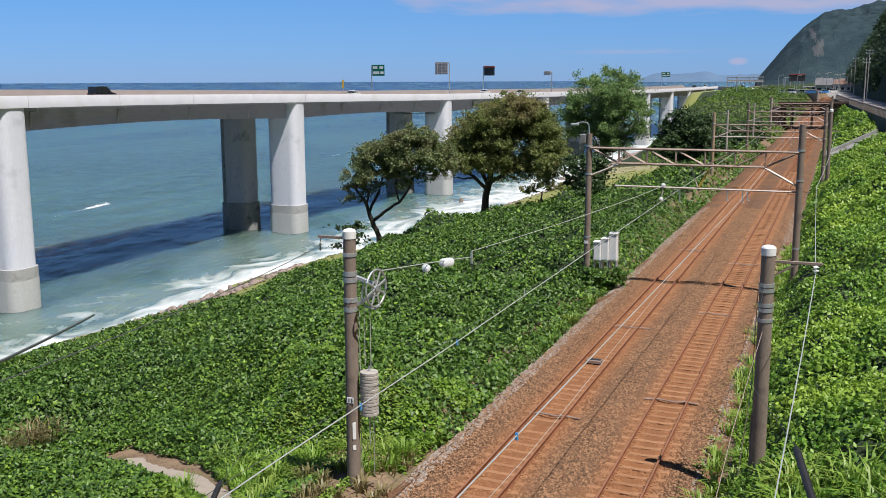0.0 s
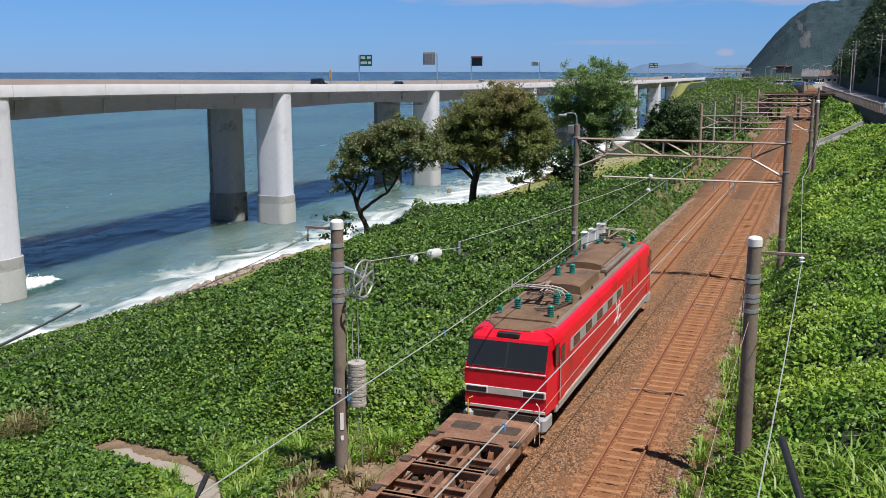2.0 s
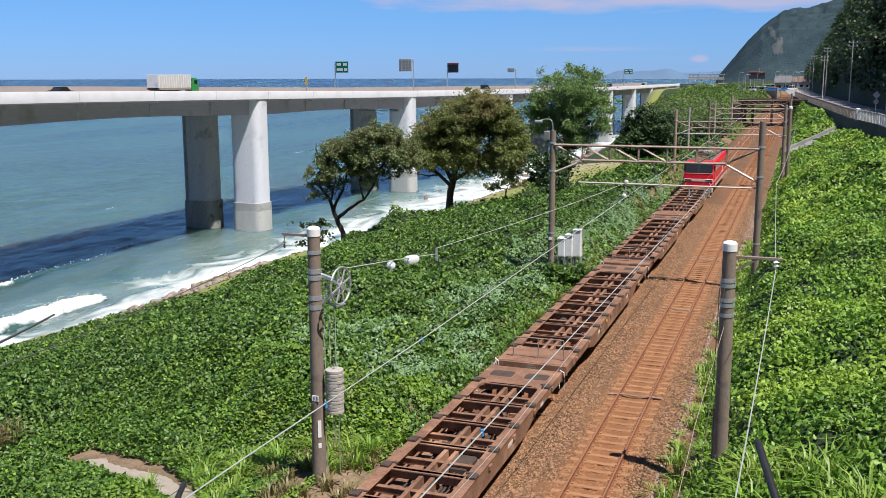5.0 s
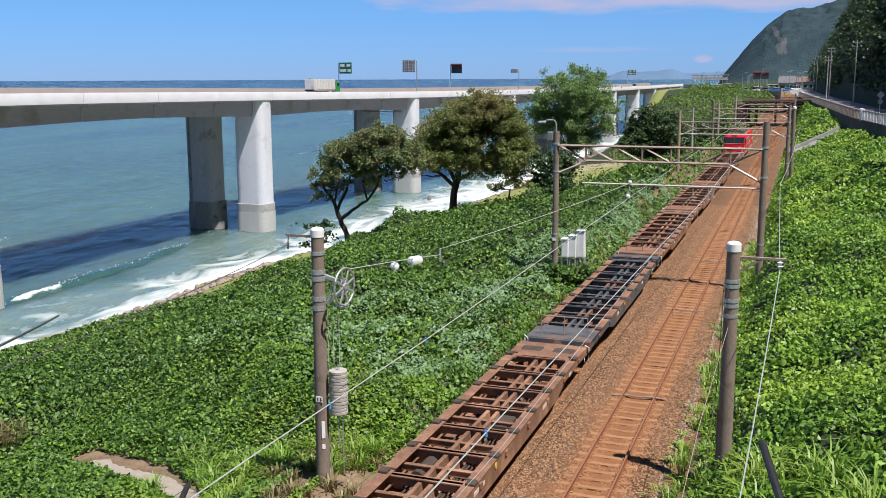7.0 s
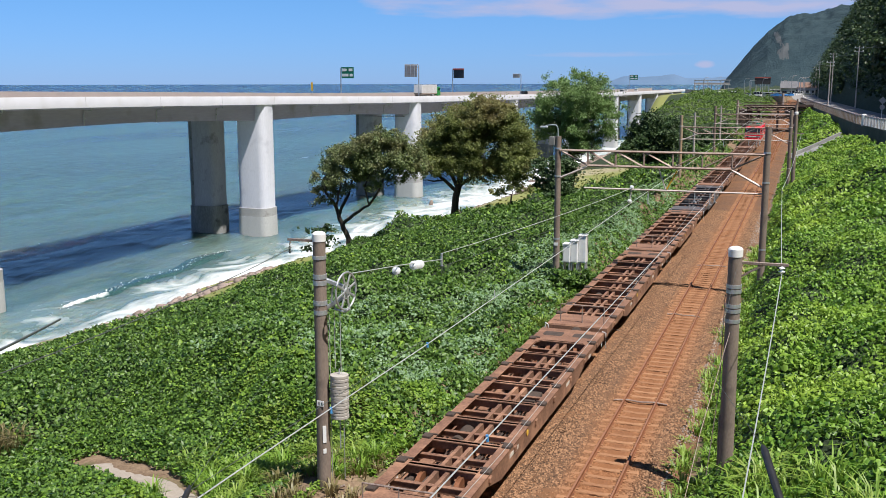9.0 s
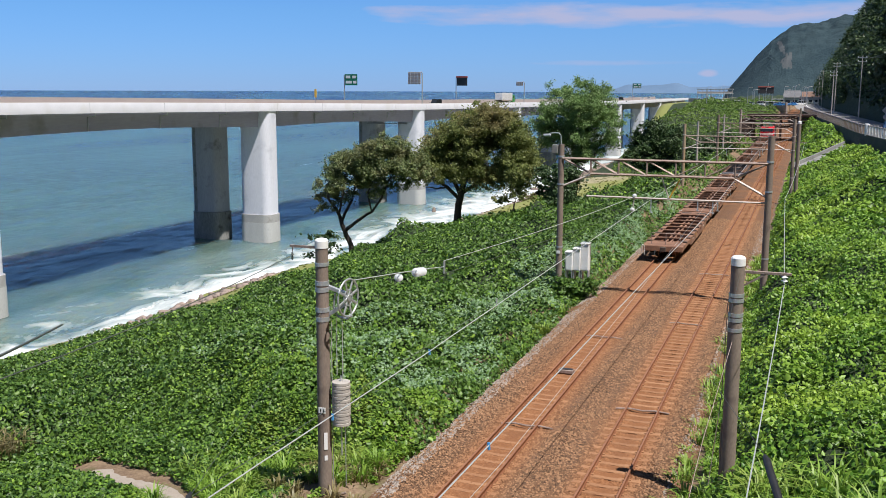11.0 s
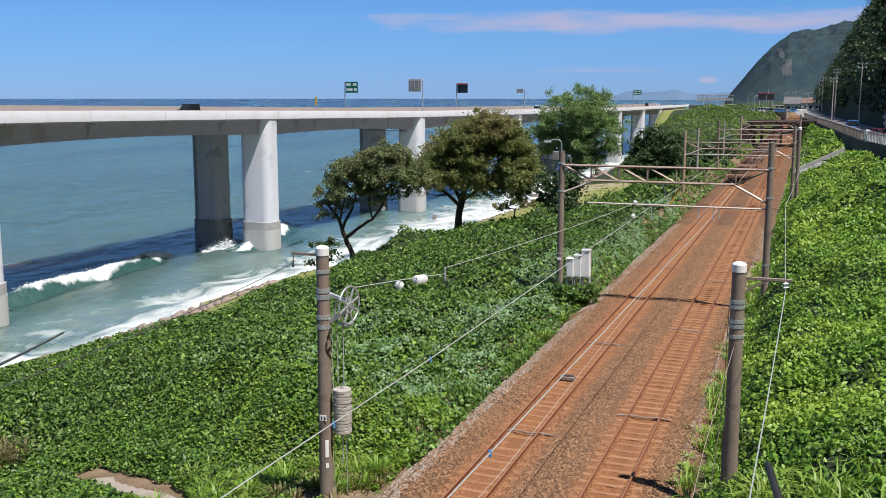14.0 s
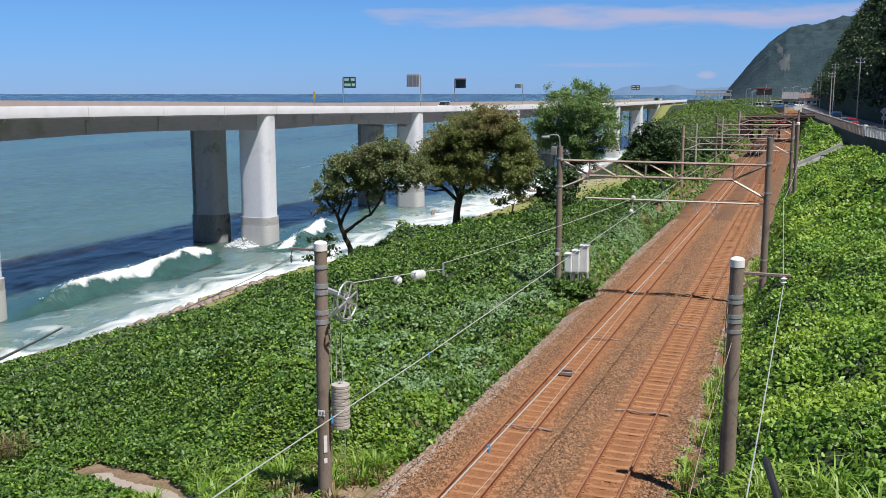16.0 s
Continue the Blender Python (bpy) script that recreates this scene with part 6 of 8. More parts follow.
def creepers(n, seed, material, size):
    """Low leaves that run over the bare ground on both sides of the footpath."""
    rng = np.random.RandomState(seed)
    x, y = rng.uniform(-26, -13.5, n), rng.uniform(15, 33, n)
    keep = (path_gap(x, y) > 0.5 + 0.5 * drift(x, y, 0.7)) & (path_gap(x, y) < 7) & (drift(x, y + 20, 1.3) + 0.3 * rng.rand(n) > 0.22)
    x, y = x[keep], y[keep]
    p = np.stack([x, y, canopy(x, y) + 0.02 + 0.34 * rng.rand(len(x)) * (0.3 + drift(x, y, 1.1))], 1)
    mesh = leaf_mesh("creepers", p, np.array([0, 0, 1.0]) + 0.55 * rng.normal(size=p.shape), size * (0.6 + 0.7 * rng.rand(len(x))), material, rng, False)
    return solid("creepers", mesh, None, "low green creepers closing in on the footpath", "vines", "stuff")


creepers(48000, 43, VINE, 0.15)
creepers(16000, 44, VINE_SUN, 0.13)


def clump(c, r, n, rng, flat=0.7, gap=0.35):
    """Leaf places in a ragged shell round c."""
    d = rng.normal(size=(n, 3))
    d /= np.linalg.norm(d, axis=1, keepdims=True)
    d[:, 2] = np.where(d[:, 2] < -0.35, -d[:, 2] * 0.3, d[:, 2])
    rad = r * (0.45 + 0.62 * rng.rand(n) ** 0.6) * (1 + gap * np.sin(5 * d[:, 0] + c[0]) * np.sin(4 * d[:, 1] + c[1]))
    p = np.array(c) + d * rad[:, None] * np.array([1, 1, flat])
    return p, d + np.array([0, 0, 0.7])


def tree(name, label, base, fork, clumps, trunk_r, leaf, per, leaf_size, seed, limbs=True, flat=0.7, bark=None):
    """A tapered trunk, limbs that reach each clump, and a crown of single leaves. Clumps are (x, y, z, radius) from the base."""
    rng = np.random.RandomState(seed)
    t = thing(name, label, "tree", pose(*base))
    fk = Vector(fork)
    pts = [Vector((0, 0, -2.4)), Vector((fk.x * 0.2 + 0.1, fk.y * 0.2, fk.z * 0.35)), Vector((fk.x * 0.65 - 0.12, fk.y * 0.6, fk.z * 0.7)), fk]
    part("trunk", Shape().tube(pts, [trunk_r * 1.35, trunk_r, trunk_r * 0.9, trunk_r * 0.75], 10), bark or BARK, t)
    ps, us = [], []
    nodes = [(fk, trunk_r * 0.72)]
    for cx_, cy_, cz_, r in sorted(clumps, key=lambda c: (Vector(c[:3]) - fk).length):
        c = Vector((cx_, cy_, cz_))
        if limbs:
            from_p, from_r = min(nodes, key=lambda nd: (nd[0] - c).length + max(0.0, nd[0].z - c.z) * 1.5 + (0 if nd[1] > trunk_r * 0.14 else 3))
            mid = from_p.lerp(c, 0.5) + Vector((rng.uniform(-0.35, 0.35), rng.uniform(-0.35, 0.35), rng.uniform(-0.45, 0.15)))
            r1 = max(from_r * 0.62, 0.03)
            part("limb", Shape().tube([from_p, from_p.lerp(mid, 0.5) + Vector((0.08, 0, -0.06)), mid, mid.lerp(c, 0.5) + Vector((0, 0.06, 0.1)), c], [from_r * 0.8, r1 * 1.05, r1 * 0.9, r1 * 0.75, r1 * 0.6], 6), bark or BARK, t)
            nodes += [(mid, r1 * 0.9), (c, r1 * 0.6)]
        for q in range(6):
            o = rng.normal(size=3) * r * 0.6
            o[2] *= 0.6
            n = int(per * r * r / 6)
            d = rng.normal(size=3) * np.array([1, 1, 0.4])
            p = np.array((cx_, cy_, cz_)) + o + rng.normal(size=(n, 1)) * d * r * 0.32 + rng.normal(size=(n, 3)) * r * 0.2 * np.array([1, 1, flat])
            ps.append(p)
            us.append(np.array([0.15, -0.05, 0.9]) + 0.3 * o / r + 0.0 * p)
    p, u = np.concatenate(ps), np.concatenate(us)
    part("crown", leaf_mesh("crown", p, u + 1.0 * rng.normal(size=u.shape), leaf_size * (0.6 + 0.8 * rng.rand(len(p))), leaf, rng, False), None, t)
    return t


def crown_clumps(rng, n, centre, radii, r):
    out = []
    for k in range(n):
        d = rng.normal(size=3)
        d /= np.linalg.norm(d)
        q = 0.35 + 0.6 * rng.rand() ** 0.5
        out.append((centre[0] + d[0] * radii[0] * q, centre[1] + d[1] * radii[1] * q, centre[2] + d[2] * radii[2] * q, r * rng.uniform(0.75, 1.25)))
    return out


rt = np.random.RandomState(77)


def spread_tree(name, label, base, across, stems, tufts, r, leaf, per, leaf_size, seed):
    """A tree drawn by its bent limbs: stems are lists of (sideways, depth, up, radius); tufts are (sideways, depth, up, size)
    hung with leaf sprays and joined by twigs to the nearest limb. across is the sideways direction."""
    rng = np.random.RandomState(seed)
    t = thing(name, label, "tree", pose(*base))
    ax, ay = across
    at = lambda s, d, z: Vector((ax * s - ay * d, ay * s + ax * d, z))
    joints = []
    for k, stem in enumerate(stems):
        pts, rs = [at(*q[:3]) for q in stem], [q[3] * r for q in stem]
        fine, fr = [], []
        for i in range(len(pts) - 1):
            for q in range(3):
                f = q / 3
                fine.append(pts[i].lerp(pts[i + 1], f) + Vector((rng.uniform(-1, 1), rng.uniform(-1, 1), rng.uniform(-1, 1))) * (0.1 if q else 0.0))
                fr.append(rs[i] * (1 - f) + rs[i + 1] * f)
        fine.append(pts[-1])
        fr.append(rs[-1])
        part("trunk" if k == 0 else "limb", Shape().tube(fine, fr, 9 if k == 0 else 6), BARK, t)
        joints += list(zip(fine, fr))[2 if k else 5:]
    twigs, ps, us = Shape(), [], []
    for s, d, z, size in tufts:
        c = at(s, d, z)
        p0, r0 = min(joints, key=lambda j: (j[0] - c).length + max(0.0, j[0].z - c.z))
        mid = p0.lerp(c, 0.55) + Vector((rng.uniform(-0.3, 0.3), rng.uniform(-0.3, 0.3), rng.uniform(-0.3, 0.1)))
        r1 = min(r0 * 0.6, 0.09)
        part("limb", Shape().tube([p0, p0.lerp(mid, 0.5), mid, c], [r1, r1 * 0.85, r1 * 0.7, r1 * 0.35], 5), BARK, t)
        joints += [(mid, r1 * 0.7), (c, r1 * 0.4)]
        for q in range(7):
            # a spray: leaves strung loosely about a short drooping twig
            o = rng.normal(size=3) * size * np.array([0.62, 0.62, 0.40])
            n = int(per * size * size / 7)
            d = rng.normal(size=3) * np.array([1, 1, 0.35])
            p = np.array(c) + o + rng.normal(size=(n, 1)) * d * size * 0.30 + rng.normal(size=(n, 3)) * size * 0.15
            ps.append(p)
            us.append(np.array([0.15, -0.05, 0.9]) + 0.25 * o / size + 0.0 * p)
    p, u = np.concatenate(ps), np.concatenate(us)
    part("crown", leaf_mesh("crown", p, u + 1.1 * rng.normal(size=u.shape), leaf_size * (0.6 + 0.8 * rng.rand(len(p))), leaf, rng, False), None, t)
    return t


T1 = (-42.3, 87.2, -5.4)
dome = lambda rng, n, s0, s1, low, high, deep, size: [(s, rng.uniform(-deep, deep), float(np.interp(s, *low)) + (float(np.interp(s, *high)) - float(np.interp(s, *low))) * (1 - rng.rand() ** 1.5), size * rng.uniform(0.7, 1.2))
                                                      for s in np.linspace(s0, s1, n)]
spread_tree("leaning_tree", "gnarled leaning tree with a sparse dark crown at the terrace's edge", T1, (0.90, 0.436),
            [[(0, 0, -2.4, 1.3), (-0.1, 0, 1.2, 1.0), (-0.7, 0, 2.7, 0.95), (-1.3, 0.2, 4.4, 0.7), (-2.3, 0.3, 5.9, 0.5), (-2.4, 0.2, 7.4, 0.3)],
             [(-0.7, 0, 2.7, 0.8), (0.5, -0.3, 3.7, 0.65), (2.0, -0.3, 4.6, 0.5), (3.0, 0, 6.0, 0.42), (3.8, 0.3, 7.8, 0.32), (4.8, 0.6, 9.4, 0.2)],
             [(-1.0, 0.1, 3.6, 0.6), (0.0, 0.8, 5.6, 0.5), (0.6, 1.0, 7.6, 0.4), (1.6, 1.2, 9.4, 0.25)],
             [(2.0, -0.3, 4.6, 0.4), (1.6, -0.8, 6.6, 0.32), (2.4, -1.0, 8.6, 0.22)], [(-1.3, 0.2, 4.4, 0.5), (-0.8, -0.8, 6.4, 0.36), (-0.6, -1.0, 8.4, 0.22)]],
            dome(rt, 74, -2.1, 6.9, ([-3, -1, 2, 4, 7], [5.6, 7.0, 7.4, 7.8, 8.2]), ([-3, -1.5, 0.5, 3, 5.3, 7], [7.0, 9.4, 10.4, 11.7, 11.2, 9.2]), 2.0, 1.0) + [(-2.5, 0, 5.2, 0.8), (-2.0, 0.6, 6.2, 1.0), (-1.0, 0.5, 5.8, 0.8), (0.4, 0.6, 6.6, 0.9), (2.2, -0.4, 6.6, 0.9), (3.6, 0.4, 7.2, 0.9), (5.6, 0.6, 7.6, 0.8), (-2.8, 0.2, 6.6, 0.9)], 0.26, PINE_LEAF, 540, 0.195, 101)
T2 = (-42.0, 117.7, -6.6)
spread_tree("broad_tree", "broad-crowned tree with olive and rust-tinged leaves", T2, (0.94, 0.336),
            [[(0, 0, -2.4, 1.3), (0.1, 0, 2.5, 1.0), (0.5, 0, 4.6, 0.95), (1.4, 0, 7.5, 0.7), (2.6, 0, 10.5, 0.45), (3.6, 0, 13.2, 0.2)],
             [(0.3, 0, 3.9, 0.6), (-1.4, -0.4, 5.6, 0.5), (-3.4, -0.6, 6.8, 0.35), (-4.2, -0.6, 8.4, 0.2)], [(0.5, 0, 4.6, 0.6), (2.6, -0.6, 6.2, 0.5), (5.0, -0.8, 7.4, 0.36), (7.2, -0.6, 9.0, 0.2)],
             [(0.4, 0, 4.4, 0.6), (-0.6, 0.6, 6.8, 0.5), (-1.4, 0.8, 9.4, 0.3)], [(1.4, 0, 7.5, 0.5), (3.8, 0.8, 9.6, 0.4), (6.0, 1.0, 11.6, 0.2)], [(-1.4, -0.4, 5.6, 0.3), (-2.6, -1.4, 5.4, 0.22), (-4.0, -1.6, 5.6, 0.12)]],
            dome(rt, 190, -4.2, 8.9, ([-4.6, -2, 1, 4, 9], [7.0, 7.4, 7.2, 6.2, 5.6]), ([-4.6, -3.3, -1, 1.5, 4.2, 6.5, 8.9], [8.6, 10.8, 12.8, 14.6, 15.3, 14.2, 10.6]), 4.2, 1.35), 0.46, BROAD_LEAF, 520, 0.215, 102)
T3 = (-28.7, 126.8, -6.6)
tree("tall_tree", "tall fresh green tree rising above the viaduct", T3, (0.1, 0, 8.5),
     crown_clumps(rt, 96, (0.4, 0, 13.9), (5.2, 4.6, 5.7), 1.1) + [(0.2, 0, 19.0, 1.0), (-3.6, 0, 11.6, 1.3), (4.2, 0, 12.0, 1.4)], 0.34, FRESH_LEAF, 480, 0.19, 103, flat=0.9)
T4 = (-19.7, 134.5, -5.0)
tree("dark_tree", "blackish evergreen tree beside the line", T4, (0, 0, 3.2), crown_clumps(rt, 32, (0.5, 0, 8.0), (3.8, 3.2, 3.8), 1.3), 0.3, BLACK_LEAF, 420, 0.28, 104, flat=0.8)
tree("young_tree", "slender young tree with a light crown", (-33.1, 113.2, -6.2), (0.1, 0, 4.0), [(-1.6, 0, 4.4, 0.8), (0.9, 0.2, 4.6, 0.8), (-0.2, 0, 5.2, 0.7), (0.3, 0, 8.6, 1.2), (1.4, 0, 7.8, 1.0), (-0.6, 0, 7.4, 0.9)], 0.12, BROAD_LEAF, 300, 0.32, 105)
tree("ivy_tree", "ivy-clad stump thick with dark leaves", (-26.5, 108.8, -5.2), (0, 0, 4.5), [(0.3 * math.sin(k * 2.1), 0.3 * math.cos(k * 2.1), 0.6 + 0.62 * k, 1.45 - 0.075 * k) for k in range(12)] + [(-1.6, 0, 1.0, 1.5), (-2.6, 0, 0.4, 1.3), (1.6, 0, 0.8, 1.5)], 0.3, BLACK_LEAF, 300, 0.34, 106, False)
tree("ivy_tree", "thin dead stem clad in dark ivy", (-29.0, 112.0, -5.6), (0, 0, 4.0), [(0.2 * math.sin(k * 1.7), 0, 0.6 + 0.7 * k, 0.62) for k in range(11)], 0.2, BLACK_LEAF, 500, 0.3, 107, False)
tree("shrub", "dark shrub at the foot of the leaning tree", (-44.0, 84.6, -5.4), (0, 0, 1.4), [(0, 0, 1.6, 0.9), (-0.8, 0, 2.2, 0.7), (0.5, 0, 2.6, 0.6), (-0.3, 0, 0.8, 1.0)], 0.1, BLACK_LEAF, 320, 0.28, 108)
tree("ivy_thicket", "dense dark ivy thicket swallowing a tree's foot", (-27.4, 112.5, -5.6), (0, 0, 2.0),
     [(-3.6 + 0.62 * k, 0.8 * math.sin(k * 2.3), 1.0 + 0.5 * math.sin(k * 1.3), 1.5) for k in range(13)] + [(0.8 + 0.5 * math.sin(k * 2.1), 0.4 * math.cos(k), 2.2 + 0.55 * k, 1.35) for k in range(10)], 0.2, BLACK_LEAF, 620, 0.26, 109, False)
tree("shrub", "low green vine bush round the feet of the signal cabinets", (-11.9, 53.3, float(ground(-11.9, 53.3))), (0, 0, 0.5),
     crown_clumps(rt, 12, (-0.1, 0, 0.75), (1.3, 1.1, 0.5), 0.5), 0.08, VINE, 900, 0.19, 120, False)
for k, (x, y, h) in enumerate(((-15.5, 141, 3.4), (-15.0, 158, 3.6), (-15.5, 172, 4.2), (-16, 188, 4.5), (-20, 205, 5.5), (-18, 228, 4.5), (-30, 240, 5.5), (-15.5, 118, 3.2)), 1):
    tree("shrub", "dark green trackside shrub", (x, y, float(ground(x, y))), (0, 0, h * 0.4), crown_clumps(rt, 9, (0, 0, h * 0.55), (0.6 * h, 0.55 * h, h * 0.42), 0.3 * h), 0.14, WOOD_LEAF if k % 2 else BLACK_LEAF, 150, 0.5, 120 + k, False)


# vines whose leaves the passing train's wind turns pale side up
def turned_patch(x0, y0, rx, ry, n, seed):
    n = n * 2
    rng = np.random.RandomState(seed)
    a, q = rng.rand(n) * 6.283, rng.rand(n) ** 0.6
    x, y = x0 + rx * q * np.cos(a), y0 + ry * q * np.sin(a)
    keep = (drift(x, y, 0.8) * 0.45 + drift(x, y, 2.3) * 0.55 + 0.25 * (rng.rand(n) - 0.5) > 0.50) & (thicket(x, y) > 0.1)
    x, y = x[keep], y[keep]
    z = canopy(x, y) + 0.05 + 0.12 * rng.rand(len(x))
    p = np.stack([x, y, z], 1)
    up = np.array([0.3, -0.3, 1.0]) + 0.45 * rng.normal(size=p.shape)
    return solid("turned_vines", leaf_mesh("turned_vines", p, up, 0.15 * (0.7 + 0.6 * rng.rand(len(x))), VINE_PALE, rng, False), None, "vine leaves blown over to show pale undersides", "vines", "stuff")


turned = [(turned_patch(*a), t) for a, t in (((-15.6, 36.5, 4.2, 4.5, 2600, 71), 4.2), ((-12.9, 37.0, 1.4, 5.0, 1500, 72), 3.2), ((-14.6, 47.5, 3.2, 5.0, 2600, 73), 3.0), ((-20.0, 44.0, 3.0, 4.5, 1500, 74), 5.6),
                                             ((-14.0, 58.0, 2.4, 7.0, 3000, 75), 3.3), ((-13.2, 72.0, 1.9, 10.0, 4000, 76), 3.7), ((-13.4, 92.0, 2.0, 11.0, 3400, 77), 4.6), ((-24.0, 36.0, 3.0, 3.5, 500, 78), 6.0))]


# ---- shore rocks, path, coast road, station and far land ----
def rock_strip(name, n, seed, place, size):
    """Broken rocks: uneven lumps along the shore, one part each for the largest."""
    rng = np.random.RandomState(seed)
    base = np.array([(x, y, z) for x in (-1, 1) for y in (-1, 1) for z in (-1, 1)], float) * 0.62
    base = np.concatenate([base, [(1, 0, 0), (-1, 0, 0), (0, 1, 0), (0, -1, 0), (0, 0, 1), (0, 0, -1)]])
    tri = []
    faces = {8: (4, 6, 7, 5), 9: (0, 1, 3, 2), 10: (2, 3, 7, 6), 11: (0, 4, 5, 1), 12: (1, 5, 7, 3), 13: (0, 2, 6, 4)}
    for c, ring_ in faces.items():
        for k in range(4):
            tri.append((c, ring_[k], ring_[(k + 1) % 4]))
    tri = np.array(tri)
    x, y = place(rng, n)
    z = ground(x, y)
    sc = size * (0.4 + 1.1 * rng.rand(n, 1, 1) ** 2) * np.stack([0.8 + 0.5 * rng.rand(n), 0.8 + 0.5 * rng.rand(n), 0.45 + 0.4 * rng.rand(n)], 1)[:, None]
    v = base[None] * (1 + 0.5 * (rng.rand(n, 14, 1) - 0.5)) * sc
    w = rng.rand(n, 1) * 6.28
    v = np.stack([v[..., 0] * np.cos(w) - v[..., 1] * np.sin(w), v[..., 0] * np.sin(w) + v[..., 1] * np.cos(w), v[..., 2]], -1)
    v += np.stack([x, y, z + 0.1], 1)[:, None]
    return quick_mesh(name, v.reshape(-1, 3), (tri[None] + 14 * np.arange(n)[:, None, None]).reshape(-1, 3), np.full(24 * n, 3), ROCK)


def along_shore(u, y):
    """Places across the strip of boulders at the waterline."""
    return -68.5 - 5.5 * u + 5.5 * ease(112, 165, y) * ease(330, 262, y), y


solid("shore_rocks", rock_strip("shore_rocks", 4200, 51, lambda r, n: along_shore(r.rand(n), r.uniform(30, 420, n)), 0.42), None, "pinkish grey boulders heaped along the waterline", "rocks", "stuff")
solid("shore_rocks", rock_strip("shore_rocks", 900, 52, lambda r, n: (-60 - 10 * r.rand(n), r.uniform(260, 420, n)), 1.2), None, "pale boulders and shingle under the viaduct", "rocks", "stuff")
for k, (x, y, big) in enumerate(((-73.7, 176.1, 1.25), (-78.5, 204, 0.7))):
    solid("sea_rock", Shape().tube([(0, 0, -1.5 * big), (0.1, 0, 0.3 * big), (0.15, 0.1, 0.95 * big), (0.1, 0, 1.3 * big)], [0.9 * big, 0.66 * big, 0.56 * big, 0.3 * big], 7), POLE, "dark upright rock standing in the surf", "rock", m=pose(x, y, SEA, 6 * k - 8, 5, 40 * k), group="rocks in the surf")

# concrete path and a chute
px_s = np.linspace(-23.2, PATH_X[-1], 26)
path_pts = [(float(x), float(np.interp(x, PATH_X, PATH_Y) + 0.06 * math.sin(3 * x))) for x in px_s]
pth = [(x, y, float(ground(x, y)) - 0.06, 0.0) for x, y in path_pts]
sp = Shape()
vs, fs = [], []
for k, (x, y, z, _) in enumerate(pth):
    d = Vector((pth[min(k + 1, len(pth) - 1)][0] - pth[max(k - 1, 0)][0], pth[min(k + 1, len(pth) - 1)][1] - pth[max(k - 1, 0)][1], 0)).normalized()
    nrm = Vector((-d.y, d.x, 0)) * 0.5 * min(1.0, 0.25 + 0.35 * k)
    for q, h in ((-1, 0.10), (1, 0.10), (1, -0.5), (-1, -0.5)):
        vs.append((x + nrm.x * q, y + nrm.y * q, z + h))
for k in range(len(pth) - 1):
    for q in range(4):
        fs.append((k * 4 + q, k * 4 + (q + 1) % 4, k * 4 + 4 + (q + 1) % 4, k * 4 + 4 + q))
sp.add(vs, fs)
solid("footpath", sp, PATH, "narrow weathered concrete footpath half overgrown by vines", "path", "structure")
ch_rows = [(-0.9 + 0.81 * k, 139.4 + 1.1 * k) for k in range(9)]
ch = thing("drain_chute", "grey concrete drain chute down the vine slope", "drain", pose(0, 0, 0))
part("chute_bed", Shape().sweep([(-0.9, -1.0), (0.9, -1.0), (0.9, 0.30), (-0.9, 0.30)], [(x, y, float(ground(x, y)) + 0.55, -0.636) for x, y in ch_rows]), DARK_CONCRETE, ch)
part("chute_kerb", Shape().sweep([(-1.15, -1.0), (-0.9, -1.0), (-0.9, 0.55), (-1.15, 0.55)], [(x, y, float(ground(x, y)) + 0.75, -0.636) for x, y in ch_rows]), DARK_CONCRETE, ch)

# coast road with its wall and fence
road_rows = [(float(fence_x(y)) + 4.6, y, 5.25, 0.0) for y in np.arange(20, 470, 6.0)]
solid("coast_road", Shape().sweep([(-4.4, 0), (4.8, 0), (4.8, 0.08), (-4.4, 0.08)], road_rows), ROAD_PALE, "sunlit coast road curving along the hillside", "road", "structure")
solid("road_line", Shape().sweep([(-0.07, 0.084), (0.07, 0.084), (0.07, 0.09), (-0.07, 0.09)], road_rows), WHITE, "white centre line of the coast road", "road marking", "structure")
wall_rows = [(float(fence_x(y)), y, 5.3, 0.0) for y in np.arange(20, 262, 4.0)]
# the wall stands in shade, which is put into its near-black colour
solid("retaining_wall", Shape().sweep([(-0.35, -2.4), (0.15, -2.4), (0.15, 0.25), (-0.25, 0.25)], wall_rows), paint("concrete darkened for shade", (0.035, 0.040, 0.028), (0.085, 0.085, 0.065), 0.9, scale=0.5, fine=6), "dark concrete retaining wall below the coast road", "wall", "structure")
fe = thing("road_fence", "tan slatted guard fence along the coast road", "fence", pose(0, 0, 0))
post_me = Shape().box(0, 0, 0.75, 0.16, 0.16, 1.5, c=0.02).mesh("post", PALE_STEEL)
panel_me = Shape().box(0, 0, 0.72, 0.10, 0.5, 1.15, c=0.015).mesh("panel", paint("tan fence panel", (0.24, 0.165, 0.11), (0.36, 0.26, 0.18), 0.8))
white_me = Shape().box(0, 0, 0.72, 0.08, 0.6, 1.2, c=0.015).mesh("panel", WHITE)
fy = 84.0
while fy < 300:
    fx_ = float(fence_x(fy))
    part("post", post_me, None, fe, m=pose(fx_, fy, 5.4))
    for q in (0.62, 1.52):
        part("panel", white_me if fy < 140 else panel_me, None, fe, m=pose(float(fence_x(fy + q)), fy + q, 5.4))
    fy += 2.0
part("rail", Shape().sweep([(-0.05, 1.3), (0.05, 1.3), (0.05, 1.42), (-0.05, 1.42)], [(float(fence_x(y)), y, 5.4, 0.0) for y in np.arange(84, 301, 4.0)]), PALE_STEEL, fe)
